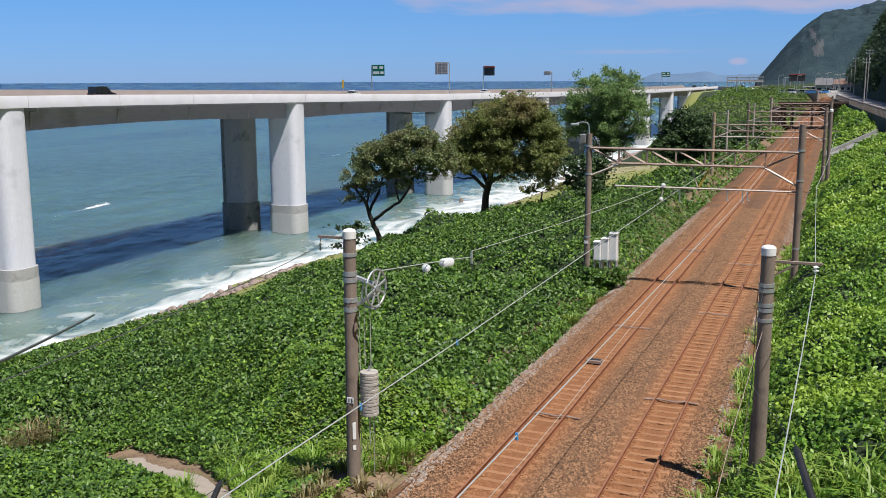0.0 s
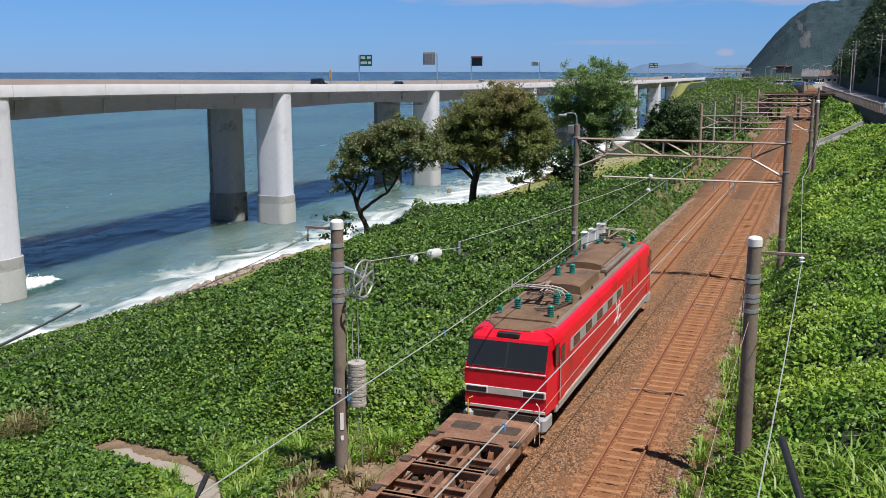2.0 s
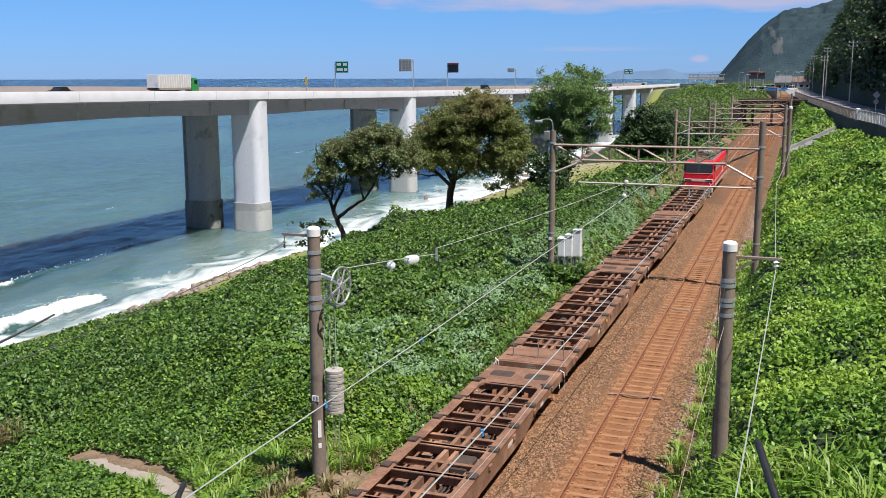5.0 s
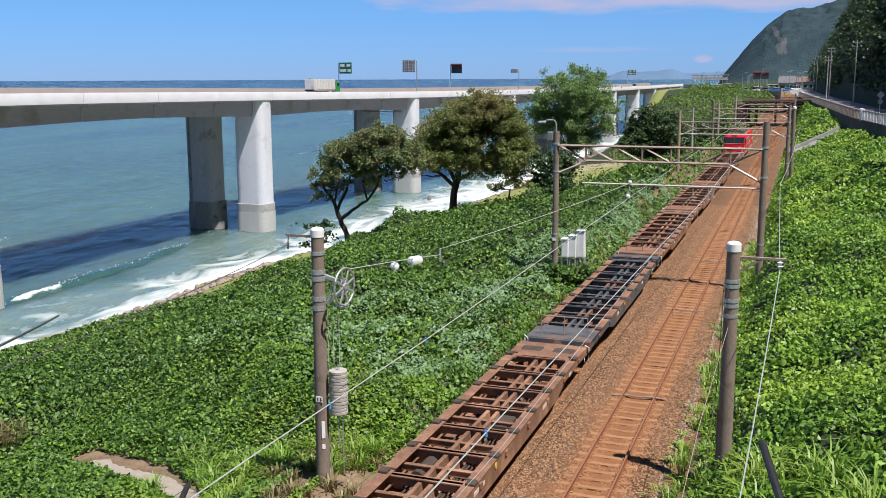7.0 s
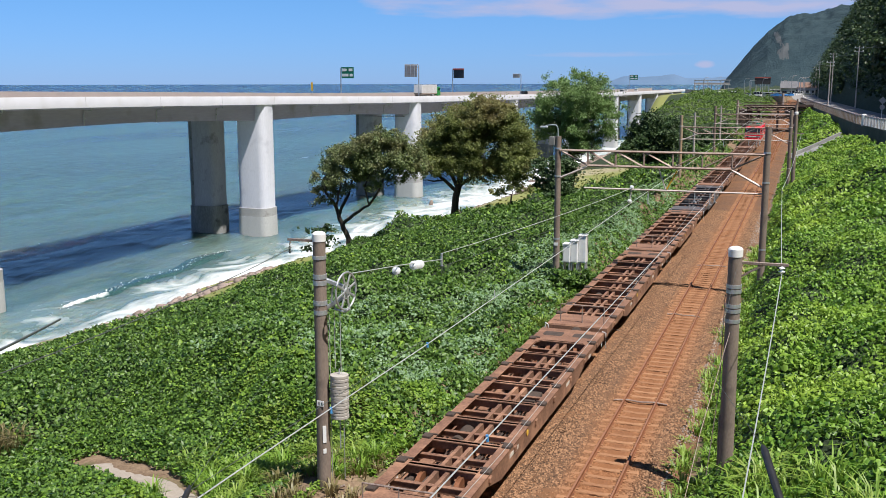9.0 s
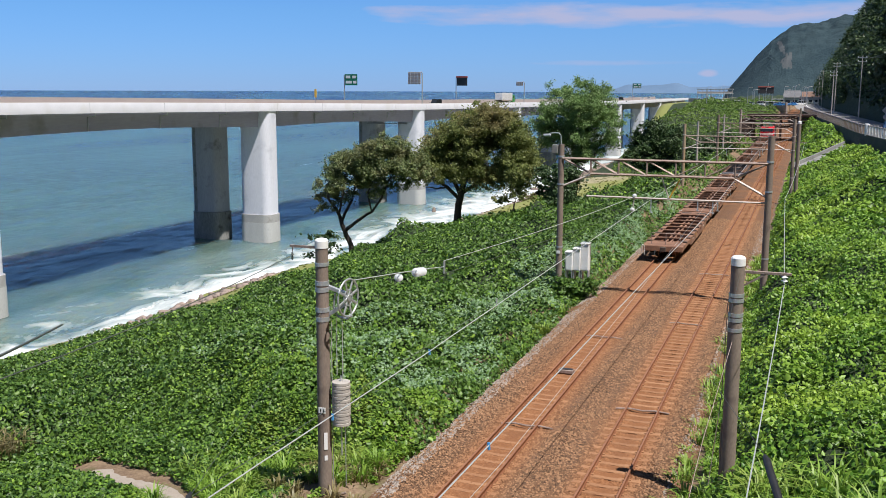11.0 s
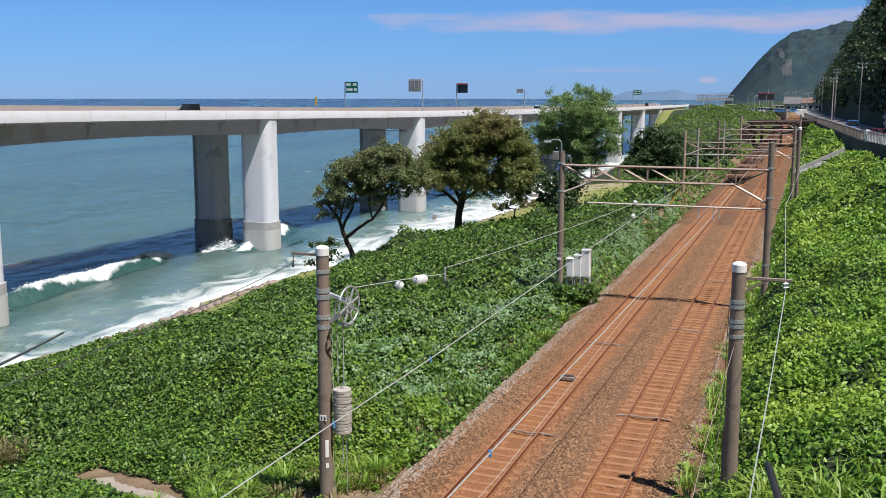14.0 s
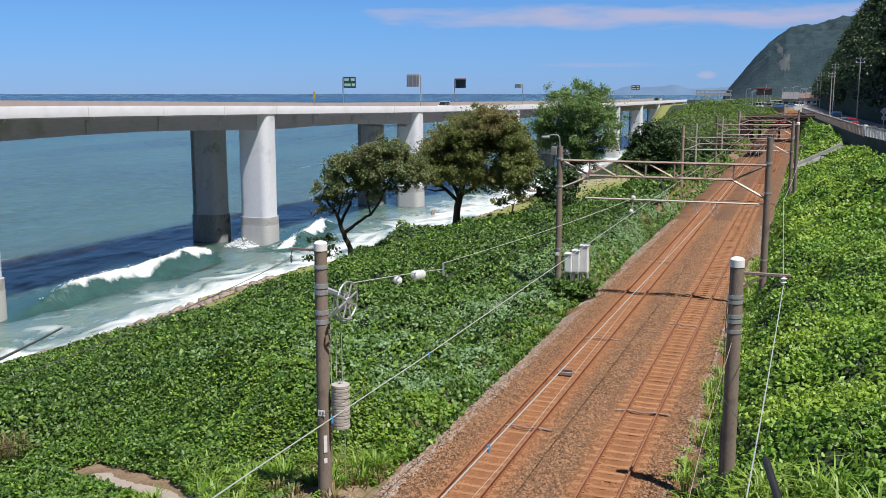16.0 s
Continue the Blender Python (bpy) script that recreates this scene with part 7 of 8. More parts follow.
solid("fence_block", Shape().box(0, 0, 0.8, 0.5, 1.6, 1.6, c=0.05), WHITE, "white concrete end block of the fence", "block", m=pose(float(fence_x(141)), 141, 5.4))


def utility_pole(x, y, z, h, arms, label="grey concrete utility pole with cross arms beside the coast road"):
    u = thing("utility_pole", label, "utility pole", pose(x, y, z), group="utility poles")
    part("shaft", Shape().tube([(0, 0, -0.5), (0, 0, h)], [0.15, 0.09], 10), PALE_STEEL, u)
    for k in range(arms):
        a = part("cross_arm", Shape().box(0, 0, h - 0.4 - 0.8 * k, 1.9, 0.1, 0.1), GALV, u)
        for sx in (-0.8, 0.0, 0.8):
            part("insulator", Shape().tube([(sx, 0, h - 0.34 - 0.8 * k), (sx, 0, h - 0.1 - 0.8 * k)], 0.07, 6), PORCELAIN, a)


for x, y, h in ((13.2, 175, 13.5), (9.9, 230, 13.5), (6.4, 300, 14.0), (5.0, 262, 11.0), (3.6, 370, 13.0), (3.0, 440, 12.0)):
    utility_pole(x, y, 5.2, h, 2)
for y0, y1, x0, x1 in ((175, 230, 13.2, 9.9), (230, 300, 9.9, 6.4), (300, 370, 6.4, 3.6), (120, 175, 19.0, 13.2)):
    for dx in (-0.8, 0.8):
        wire("power_line", sag((x0 + dx, y0, 18.3), (x1 + dx, y1, 18.6), 0.9), 0.03, DARK_WIRE, "dark power line strung along the coast road")
sgn = thing("road_sign", "yellow-white diamond warning sign on a grey post", "road sign", pose(10.6, 160, 5.25))
part("post", Shape().tube([(0, 0, 0), (0, 0, 3.6)], 0.06, 8), GALV, sgn)
part("panel", Shape().box(0, -0.05, 3.2, 0.8, 0.05, 0.8, turn=Matrix.Rotation(radians(45), 3, "Y")), PALE_STEEL, sgn)
part("lower_panel", Shape().tube([(0, -0.03, 2.2), (0, -0.08, 2.2)], 0.36, 16), PALE_STEEL, sgn)
sgn = thing("road_sign", "round red-rimmed sign on a grey post", "road sign", pose(12.6, 145, 5.25))
part("post", Shape().tube([(0, 0, 0), (0, 0, 6.6)], 0.06, 8), GALV, sgn)
pn = part("panel", Shape().tube([(0, -0.03, 6.3), (0, -0.08, 6.3)], 0.62, 20), paint("red sign rim", (0.5, 0.02, 0.03), (0.6, 0.04, 0.05), 0.5, bump=0), sgn)
part("face", Shape().tube([(0, -0.082, 6.3), (0, -0.09, 6.3)], 0.42, 20), WHITE, pn)

# steel-framed road bridge across the line
ob_ = thing("overbridge", "dark rusty steel-framed road bridge across the railway", "bridge", pose(0, 238, 0))
STEEL_DARK = paint("dark rusted steel", (0.035, 0.022, 0.018), (0.09, 0.055, 0.042), 0.8, scale=1, fine=9)
part("deck", Shape().box(-4.5, 4, 5.6, 18.0, 11.0, 0.4, c=0.03), STEEL_DARK, ob_)
part("parapet", Shape().box(-4.5, -1.5, 5.75, 18.0, 0.15, 0.4), STEEL_DARK, ob_)
for y in (-1.2, 1.5, 4.5, 7.5):
    for k in range(8):
        part("column", Shape().box(-12.6 + 2.15 * k if k not in (2, 4) else (-12.2 if k == 2 else -2.4), y, 2.2, 0.28, 0.28, 6.2), STEEL_DARK, ob_)
for z in (3.0, 3.9, 4.7, 5.3):
    for y in (-1.3, 1.4, 4.4, 7.4):
        part("beam", Shape().box(-4.6, y, z, 16.6, 0.2, 0.24), STEEL_DARK, ob_)
part("abutment", Shape().box(-13.8, 4, 1.6, 1.6, 11.0, 6.4, c=0.05), STEEL_DARK, ob_)
part("abutment", Shape().box(2.4, 4, 2.2, 2.0, 11.0, 5.6, c=0.05), STEEL_DARK, ob_)
part("railing", Shape().box(-4.5, -1.4, 6.5, 18.0, 0.08, 0.1).box(-4.5, -1.4, 6.15, 18.0, 0.06, 0.06), STEEL_DARK, ob_)

# station and interchange beyond
HOUSE_WALLS = [paint("pale house wall", (0.40, 0.41, 0.41), (0.52, 0.52, 0.51), 0.8, scale=0.3, fine=4), paint("grey house wall", (0.22, 0.24, 0.26), (0.32, 0.34, 0.36), 0.8, scale=0.3, fine=4),
               paint("greenish building wall", (0.30, 0.40, 0.35), (0.40, 0.48, 0.43), 0.8, scale=0.3, fine=4)]
HOUSE_ROOFS = [paint("grey tile roof", (0.10, 0.10, 0.11), (0.17, 0.17, 0.18), 0.7, scale=0.6, fine=6), paint("brown tile roof", (0.16, 0.09, 0.065), (0.24, 0.15, 0.11), 0.7, scale=0.6, fine=6)]


def house(x, y, w, d, h, k, flat=False):
    b = thing("house" if not flat else "station_building", "small pale house by the interchange" if not flat else "low flat-roofed building by the interchange", "building", pose(x, y, 4.9), group="buildings by the interchange")
    part("wall", Shape().box(0, 0, h / 2, w, d, h), HOUSE_WALLS[k % 3], b)
    if flat:
        part("roof", Shape().box(0, 0, h + 0.15, w + 0.5, d + 0.5, 0.3, c=0.05), HOUSE_WALLS[0], b)
    else:
        r = 0.3 * d
        part("roof", Shape().add([(-w / 2 - 0.4, -d / 2 - 0.4, h), (w / 2 + 0.4, -d / 2 - 0.4, h), (w / 2 + 0.4, d / 2 + 0.4, h), (-w / 2 - 0.4, d / 2 + 0.4, h), (-w / 2 - 0.4, 0, h + r), (w / 2 + 0.4, 0, h + r)],
                                 [(0, 1, 5, 4), (2, 3, 4, 5), (0, 4, 3), (1, 2, 5), (3, 2, 1, 0)]), HOUSE_ROOFS[k % 2], b, smooth=0)
    n = max(2, int(w / 2.4))
    for q in range(n):
        for f in range(max(1, int(h / 2.8))):
            wd = part("window", Shape().box(-w / 2 + (q + 0.5) * w / n, -d / 2 - 0.02, 1.5 + 2.7 * f, w / n * 0.6, 0.08, 1.2), GLASS, b)
            part("frame", Shape().box(-w / 2 + (q + 0.5) * w / n, -d / 2 - 0.03, 0.85 + 2.7 * f, w / n * 0.7, 0.12, 0.1), WHITE, wd)


for k, (x, y, w, d, h, flat) in enumerate(((-17, 436, 7, 6, 2.6, True), (-30, 462, 9, 6, 2.8, True), (-8, 470, 8, 7, 5.4, False), (0, 500, 9, 8, 5.6, False), (6, 520, 8, 7, 5.4, False), (-15, 530, 8, 7, 3.0, True), (-3, 545, 9, 8, 5.6, False),
                                           (10, 560, 10, 8, 6.0, False), (-22, 560, 12, 9, 5.6, False), (14, 600, 10, 9, 6.5, False), (2, 600, 9, 8, 6.0, False), (-38, 510, 10, 7, 3.0, True), (-10, 600, 10, 9, 6.0, False), (20, 640, 10, 9, 7.0, False))):
    if w < 11 and x > -26:
        house(x, y, w * 0.8, d, h * 0.62, k, flat)
ga = thing("gallery", "long flat roofed gallery on slim posts above the interchange", "building", pose(-52, 590, 5.0))
part("roof", Shape().box(0, 0, 6.9, 20, 5, 0.5, c=0.05), HOUSE_WALLS[1], ga)
part("floor", Shape().box(0, 0, 4.3, 20, 5, 0.4, c=0.05), HOUSE_WALLS[0], ga)
for k in range(9):
    part("post", Shape().box(-9.6 + 2.4 * k, -2.2, 3.4, 0.25, 0.25, 7.0), PALE_STEEL, ga)
part("railing", Shape().box(0, -2.45, 5.1, 20, 0.08, 0.9), PALE_STEEL, ga)
db = thing("message_board", "large dark road message board with a red top on steel legs", "road sign", pose(-18.0, 440, 4.1))
for sx in (-2.6, 2.6):
    part("leg", Shape().tube([(sx, 0, -0.4), (sx, 0, 6.0)], 0.16, 8), GALV, db)
part("panel", Shape().box(0, 0, 7.2, 6.4, 0.5, 2.6, c=0.05), DARK_SIGN, db)
part("cowl", Shape().box(0, -0.1, 8.7, 6.4, 0.7, 0.5, c=0.05), RED_SIGN, db, "dull red top")
part("lamp", Shape().tube([(0.8, 0, 8.9), (0.8, 0, 10.4)], 0.08, 6), GALV, db)


def street_lamp(x, y, h):
    s = thing("street_lamp", "slim grey street lamp with a curved arm", "street lamp", pose(x, y, 5.0), group="street lamps by the interchange")
    part("post", Shape().tube([(0, 0, -0.4), (0, 0, h - 0.8), (0.3, 0, h - 0.15), (1.2, 0, h)], [0.12, 0.09, 0.08, 0.06], 8), GALV, s)
    part("head", Shape().box(1.5, 0, h - 0.02, 0.9, 0.3, 0.15, c=0.04), PALE_STEEL, s)


ramp_rows = [(-62, 548, 5.0, 0.6), (-44, 500, 5.0, 0.6), (-28, 465, 5.0, 0.6), (-13.6, 440, 4.6, 0.5), (-9.0, 428, 4.4, 0.4)]
solid("ramp_wall", Shape().sweep([(-0.3, -3.0), (0.3, -3.0), (0.3, 2.0), (-0.3, 2.0)], ramp_rows), TAN_BARRIER, "tan concrete barrier along the interchange ramp", "barrier", "structure")
rl = random.Random(9)
for k in range(22):
    street_lamp(rl.uniform(-52, 4), rl.uniform(420, 640), rl.uniform(6.5, 9))


# ---- wooded hillside ----
def hillside_wood():
    rng = np.random.RandomState(61)
    n = 1500
    y = 95 + 700 * rng.rand(n) ** 1.25
    x = fence_x(y) + 10.5 + 75 * rng.rand(n) ** 1.5
    z = ground(x, y)
    ps, us = [], []
    for a, b, c in zip(x, y, z):
        r = rng.uniform(2.0, 4.2)
        p, u = clump((a, b, c + r * rng.uniform(0.5, 1.7)), r, 120, rng, 0.95)
        ps.append(p)
        us.append(u)
    p, u = np.concatenate(ps), np.concatenate(us)
    return leaf_mesh("hillside_wood", p, u + 0.5 * rng.normal(size=u.shape), 0.72 * (0.5 + 0.9 * rng.rand(len(p))), WOOD_LEAF, rng, False)


solid("hillside_wood", hillside_wood(), None, "dark dense woodland on the steep hillside above the road", "woods", "stuff")
rk = np.random.RandomState(63)
for k in range(26):
    y = 110 + 300 * rk.rand() ** 1.3
    x = float(fence_x(y)) + 11.5 + 14 * rk.rand()
    h = rk.uniform(7, 12)
    tree("roadside_tree", "dark leafy tree on the hillside above the road", (x, y, float(ground(x, y)) - 0.3), (0, 0, h * 0.45), crown_clumps(rk, 11, (0, 0, h * 0.68), (2.9, 2.7, h * 0.32), 1.7), 0.22, WOOD_LEAF, 95, 0.62, 200 + k, False)


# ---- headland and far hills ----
# headland green is shifted to blue: distance haze put into the colour
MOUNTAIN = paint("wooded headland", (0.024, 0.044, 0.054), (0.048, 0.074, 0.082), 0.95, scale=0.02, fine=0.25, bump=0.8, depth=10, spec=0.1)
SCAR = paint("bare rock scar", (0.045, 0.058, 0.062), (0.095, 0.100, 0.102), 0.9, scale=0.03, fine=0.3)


def headland():
    az = np.radians(np.concatenate([np.linspace(-5.2, 1.0, 330)[:-1], np.linspace(1.0, 34, 150)]))
    r = np.linspace(1850, 2900, 130)
    top = np.interp(np.degrees(az), [-5.2, -4.75, -4.3, -3.6, -3.0, -2.2, -1.35, -0.4, 0.6, 1.7, 2.8, 4.5, 8, 14, 34], [-30, 0, 38, 78, 112, 150, 178, 188, 196, 216, 240, 268, 300, 340, 380])
    rr, aa = np.meshgrid(r, az, indexing="ij")
    x, y = rr * np.sin(aa), rr * np.cos(aa)
    n = 0.62 * drift(x, y, 150) + 0.28 * drift(x, y, 52) + 0.14 * drift(x, y, 17)
    h = top[None, :] * np.minimum(1.0, ease(1900, 2520, rr)) * (0.80 + 0.36 * (n - 0.1)) - 22
    k = len(az)
    i = (np.arange(len(r) - 1)[:, None] * k + np.arange(k - 1)[None, :]).ravel()
    me = quick_mesh("headland", np.stack([x, y, h], -1).reshape(-1, 3), np.stack([i, i + 1, i + k + 1, i + k], 1), np.full(len(i), 4), MOUNTAIN, True)
    me.materials.append(SCAR)
    da, hh = np.degrees(aa)[:-1, :-1].ravel(), h[:-1, :-1].ravel()
    rip = 1.5 * (drift(hh, da * 60, 7) - 0.5) + 1.1 * (drift(hh, da * 60, 2.6) - 0.5)
    low_scar = ((da + 1.30) / 0.30) ** 2 + ((hh - 72) / 17) ** 2
    high_scar = ((da + 1.62 + (hh - 100) * 0.008) / 0.13) ** 2 + ((hh - 104) / 24) ** 2
    scar = (np.minimum(low_scar, high_scar) + rip < 0.9) & (rip < 0.8)
    me.polygons.foreach_set("material_index", scar.astype(np.int32))
    return me


solid("headland", headland(), None, "steep wooded headland tinted blue for haze, with a bare rock scar", "headland", "structure")


def far_hills():
    az = np.radians(np.linspace(-13, 6, 120))
    ridge = 34 * (0.35 + drift(np.degrees(az) * 10, az * 0 + 2, 9)) * ease(-13, -8, np.degrees(az)) + 4
    vs, fs = [], []
    for k, a in enumerate(az):
        for q, (r, z) in enumerate(((4520, -5.0), (4700, 4 + ridge[k]), (4880, -5.0))):
            vs.append((r * math.sin(a), r * math.cos(a), z))
    for k in range(len(az) - 1):
        for q in range(2):
            fs.append((k * 3 + q, k * 3 + q + 1, k * 3 + q + 4, k * 3 + q + 3))
    return Shape().add(vs, fs)


# plain blue hills, with the haze put into their base colour
solid("far_hills", far_hills(), paint("haze-tinted far hills", (0.085, 0.150, 0.240), (0.11, 0.18, 0.28), 1.0, scale=0.01, fine=0.1, bump=0), "hills beyond the bay tinted blue for haze", "hills", "structure")


# ---- vehicles ----
CAR_PAINT = {"black": paint("black car paint", (0.010, 0.010, 0.012), (0.018, 0.018, 0.02), 0.2, scale=1, fine=8, bump=0), "white": paint("white car paint", (0.72, 0.72, 0.72), (0.80, 0.80, 0.80), 0.3, scale=1, fine=8, bump=0),
             "silver": paint("silver car paint", (0.40, 0.41, 0.42), (0.50, 0.51, 0.52), 0.3, metal=0.4, scale=1, fine=8, bump=0), "red": paint("red car paint", (0.42, 0.02, 0.025), (0.52, 0.03, 0.035), 0.3, scale=1, fine=8, bump=0),
             "blue": paint("blue car paint", (0.03, 0.16, 0.42), (0.05, 0.20, 0.5), 0.3, scale=1, fine=8, bump=0)}
TYRE = paint("tyre rubber", (0.015, 0.015, 0.015), (0.03, 0.03, 0.03), 0.85, scale=5, fine=30)


def road_wheel(parent, x, y, r):
    w = part("wheel", Shape().tube([(-0.11, 0, 0), (-0.09, 0, 0), (0.09, 0, 0), (0.11, 0, 0)], [r * 0.92, r, r, r * 0.92], 18), TYRE, parent, "black tyre", pose(x, y, r))
    part("rim", Shape().tube([(-0.116, 0, 0), (0.116, 0, 0)], r * 0.62, 14), GALV, w)


def car(colour, van, label=""):
    """A car facing +y; van gives a tall one-box body."""
    c = thing("van" if van else "car", label or (colour + " painted car on the road"), "van" if van else "car")
    L, W, H = (4.9, 1.85, 1.95) if van else (4.4, 1.74, 1.5)
    hy, w = L / 2, W / 2
    lower = slanted([[(-w * k, y, 0.28), (w * k, y, 0.28), (w * k, y, z), (-w * k, y, z)] for y, k, z in ((-hy, 0.9, 0.95), (-hy + 0.15, 0.99, 1.0), (hy - 0.9, 1.0, 0.98), (hy - 0.25, 0.97, 0.8), (hy, 0.86, 0.6))])
    body = part("body", lower, CAR_PAINT[colour], c)
    a, b, d, e = (-hy + 0.1, -hy + 0.35, hy - 2.1, hy - 1.05) if van else (-hy + 0.45, -hy + 1.15, hy - 2.2, hy - 1.35)
    cabin = slanted([[(-w * k, y, 0.9), (w * k, y, 0.9), (w * k * 0.84, y, z), (-w * k * 0.84, y, z)] for y, k, z in ((a, 0.94, 1.0), (b, 0.97, H - 0.06), ((b + d) / 2, 0.98, H), (d, 0.97, H - 0.05), (e, 0.94, 0.98))])
    part("cabin", cabin, GLASS, c, "dark glazed cabin")
    roof = slanted([[(-w * 0.84, y, z), (w * 0.84, y, z), (w * 0.8, y, z + 0.06), (-w * 0.8, y, z + 0.06)] for y, z in ((b - 0.02, H - 0.06), ((b + d) / 2, H), (d + 0.02, H - 0.05))])
    part("roof", roof, CAR_PAINT[colour], c)
    for sx in (-1, 1):
        for y in (b + 0.05, (b + d) / 2, d):
            part("pillar", Shape().tube([(sx * w * 0.965, y, 0.92), (sx * w * 0.83, y, H - 0.04)], 0.05, 5), CAR_PAINT[colour], c)
        for y in (-hy + 0.85, hy - 0.85):
            road_wheel(c, sx * (w - 0.1), y, 0.32)
        part("headlight", Shape().box(sx * w * 0.66, hy - 0.08, 0.68, 0.34, 0.16, 0.14, c=0.03), PORCELAIN, c)
        part("tail_light", Shape().box(sx * w * 0.76, -hy + 0.0, 0.86, 0.2, 0.08, 0.2, c=0.02), RED_SIGN, c)
        part("mirror", Shape().box(sx * (w + 0.08), e - 0.15, 1.05, 0.16, 0.1, 0.12, c=0.02), CAR_PAINT[colour], c)
    return c


def lorry():
    t = thing("lorry", "box lorry with a ribbed white body and a green cab", "lorry")
    box_m = paint("dusty white lorry body", (0.50, 0.49, 0.47), (0.62, 0.61, 0.60), 0.6, scale=0.6, fine=8, stretch=(1, 1, 0.3))
    tan = paint("tan lower lorry panel", (0.30, 0.24, 0.20), (0.38, 0.31, 0.26), 0.7)
    green = paint("green cab paint", (0.03, 0.24, 0.06), (0.05, 0.30, 0.08), 0.35, bump=0)
    body = part("box_body", Shape().box(0, -1.2, 2.45, 2.45, 9.4, 2.3, c=0.04), box_m, t)
    for sx in (-1, 1):
        for k in range(14):
            part("rib", Shape().box(sx * 1.24, -5.6 + 0.68 * k, 2.45, 0.05, 0.1, 2.25), WHITE, body)
        part("lower_panel", Shape().box(sx * 1.23, -1.2, 1.15, 0.05, 9.2, 0.34), tan, body)
    part("rear_door", Shape().box(0, -5.92, 2.45, 2.3, 0.04, 2.2), WHITE, body)
    part("chassis", Shape().box(0, -0.4, 0.78, 0.9, 11.4, 0.3), UNDER, t)
    cab_ = part("cab", slanted([[(-1.2, y, 0.6), (1.2, y, 0.6), (1.18, y, z), (-1.18, y, z)] for y, z in ((3.7, 3.0), (4.9, 3.05), (5.55, 2.75), (5.75, 1.8))]), green, t)
    part("windscreen", Shape().box(0, 5.68, 2.3, 2.1, 0.06, 0.85, turn=Matrix.Rotation(radians(10), 3, "X")), GLASS, cab_)
    for sx in (-1, 1):
        part("side_window", Shape().box(sx * 1.19, 4.9, 2.3, 0.04, 0.9, 0.65), GLASS, cab_)
        for y in (4.6, -2.6, -3.9, -5.0):
            road_wheel(t, sx * 1.05, y, 0.48)
    part("fuel_tank", Shape().tube([(1.0, 0.3, 0.75), (1.0, 1.6, 0.75)], 0.3, 12), GALV, t)
    return t


black_van = car("black", True, "black people carrier driving along the viaduct")
white_car = car("white", False, "white car driving along the viaduct")
white_car_2 = car("white", False, "white car far along the viaduct")
truck = lorry()
oncoming_van = car("black", True, "black van on the viaduct's landward carriageway")
oncoming_white = car("white", True, "white van on the viaduct's landward carriageway")
dark_car = car("black", False, "dark car on the viaduct's landward carriageway")
blue_van = car("blue", True, "blue van driving along the coast road")
red_car = car("red", False, "red car driving along the coast road")
for k, (x, y) in enumerate(((-20, 425), (-24, 428), (-30, 436), (-12, 424), (-36, 440), (-40, 445), (-4, 452), (-7, 430))):
    p_ = car(("white", "silver", "white", "blue")[k % 4], k % 2 == 0, ("white", "silver", "white", "blue")[k % 4] + " vehicle parked at the far interchange")
    p_.matrix_basis = pose(x, y, 5.05, 0, 0, 75 + 9 * k)


# ---- breaking waves ----
FOAM = paint("white foam", (0.52, 0.56, 0.58), (0.74, 0.77, 0.78), 0.95, scale=0.8, fine=6, bump=0.6, depth=0.15)


def wave_material(name):
    """Green water that turns to torn foam where the mesh is marked as broken."""
    m = bpy.data.materials.new(name)
    m.use_nodes = True
    n, l = m.node_tree.nodes, m.node_tree.links
    bsdf = n["Principled BSDF"]
    co, at = n.new("ShaderNodeTexCoord"), n.new("ShaderNodeAttribute")
    at.attribute_name = "broken"

    def noise_of(scale, detail, stretch, rough):
        mp, t = n.new("ShaderNodeMapping"), n.new("ShaderNodeTexNoise")
        mp.inputs["Scale"].default_value = stretch
        l.new(co.outputs["Object"], mp.inputs[0])
        l.new(mp.outputs[0], t.inputs["Vector"])
        t.inputs["Scale"].default_value, t.inputs["Detail"].default_value, t.inputs["Roughness"].default_value = scale, detail, rough
        return t.outputs["Fac"]

    torn, chop = noise_of(0.9, 8, (0.7, 1, 1), 0.65), noise_of(0.35, 5, (1, 0.7, 1), 0.6)
    add = n.new("ShaderNodeMath")
    add.operation = "ADD"
    l.new(at.outputs["Fac"], add.inputs[0])
    l.new(torn, add.inputs[1])
    foam = n.new("ShaderNodeMapRange")
    foam.inputs["From Min"].default_value, foam.inputs["From Max"].default_value = 0.90, 1.26
    l.new(add.outputs[0], foam.inputs["Value"])
    water, mix = n.new("ShaderNodeMix"), n.new("ShaderNodeMix")
    water.data_type = mix.data_type = "RGBA"
    l.new(chop, water.inputs["Factor"])
    water.inputs[6].default_value, water.inputs[7].default_value = (0.014, 0.046, 0.046, 1), (0.052, 0.132, 0.120, 1)
    l.new(foam.outputs[0], mix.inputs["Factor"])
    l.new(water.outputs[2], mix.inputs[6])
    mix.inputs[7].default_value = (0.66, 0.70, 0.71, 1)
    l.new(mix.outputs[2], bsdf.inputs["Base Color"])
    rough = n.new("ShaderNodeMapRange")
    rough.inputs["To Min"].default_value, rough.inputs["To Max"].default_value = 0.24, 0.95
    l.new(foam.outputs[0], rough.inputs["Value"])
    l.new(rough.outputs[0], bsdf.inputs["Roughness"])
    bp = n.new("ShaderNodeBump")
    bp.inputs["Strength"].default_value, bp.inputs["Distance"].default_value = 0.7, 0.5
    l.new(torn, bp.inputs["Height"])
    l.new(bp.outputs[0], bsdf.inputs["Normal"])
    return m


SWELL = wave_material("green wave with torn foam")


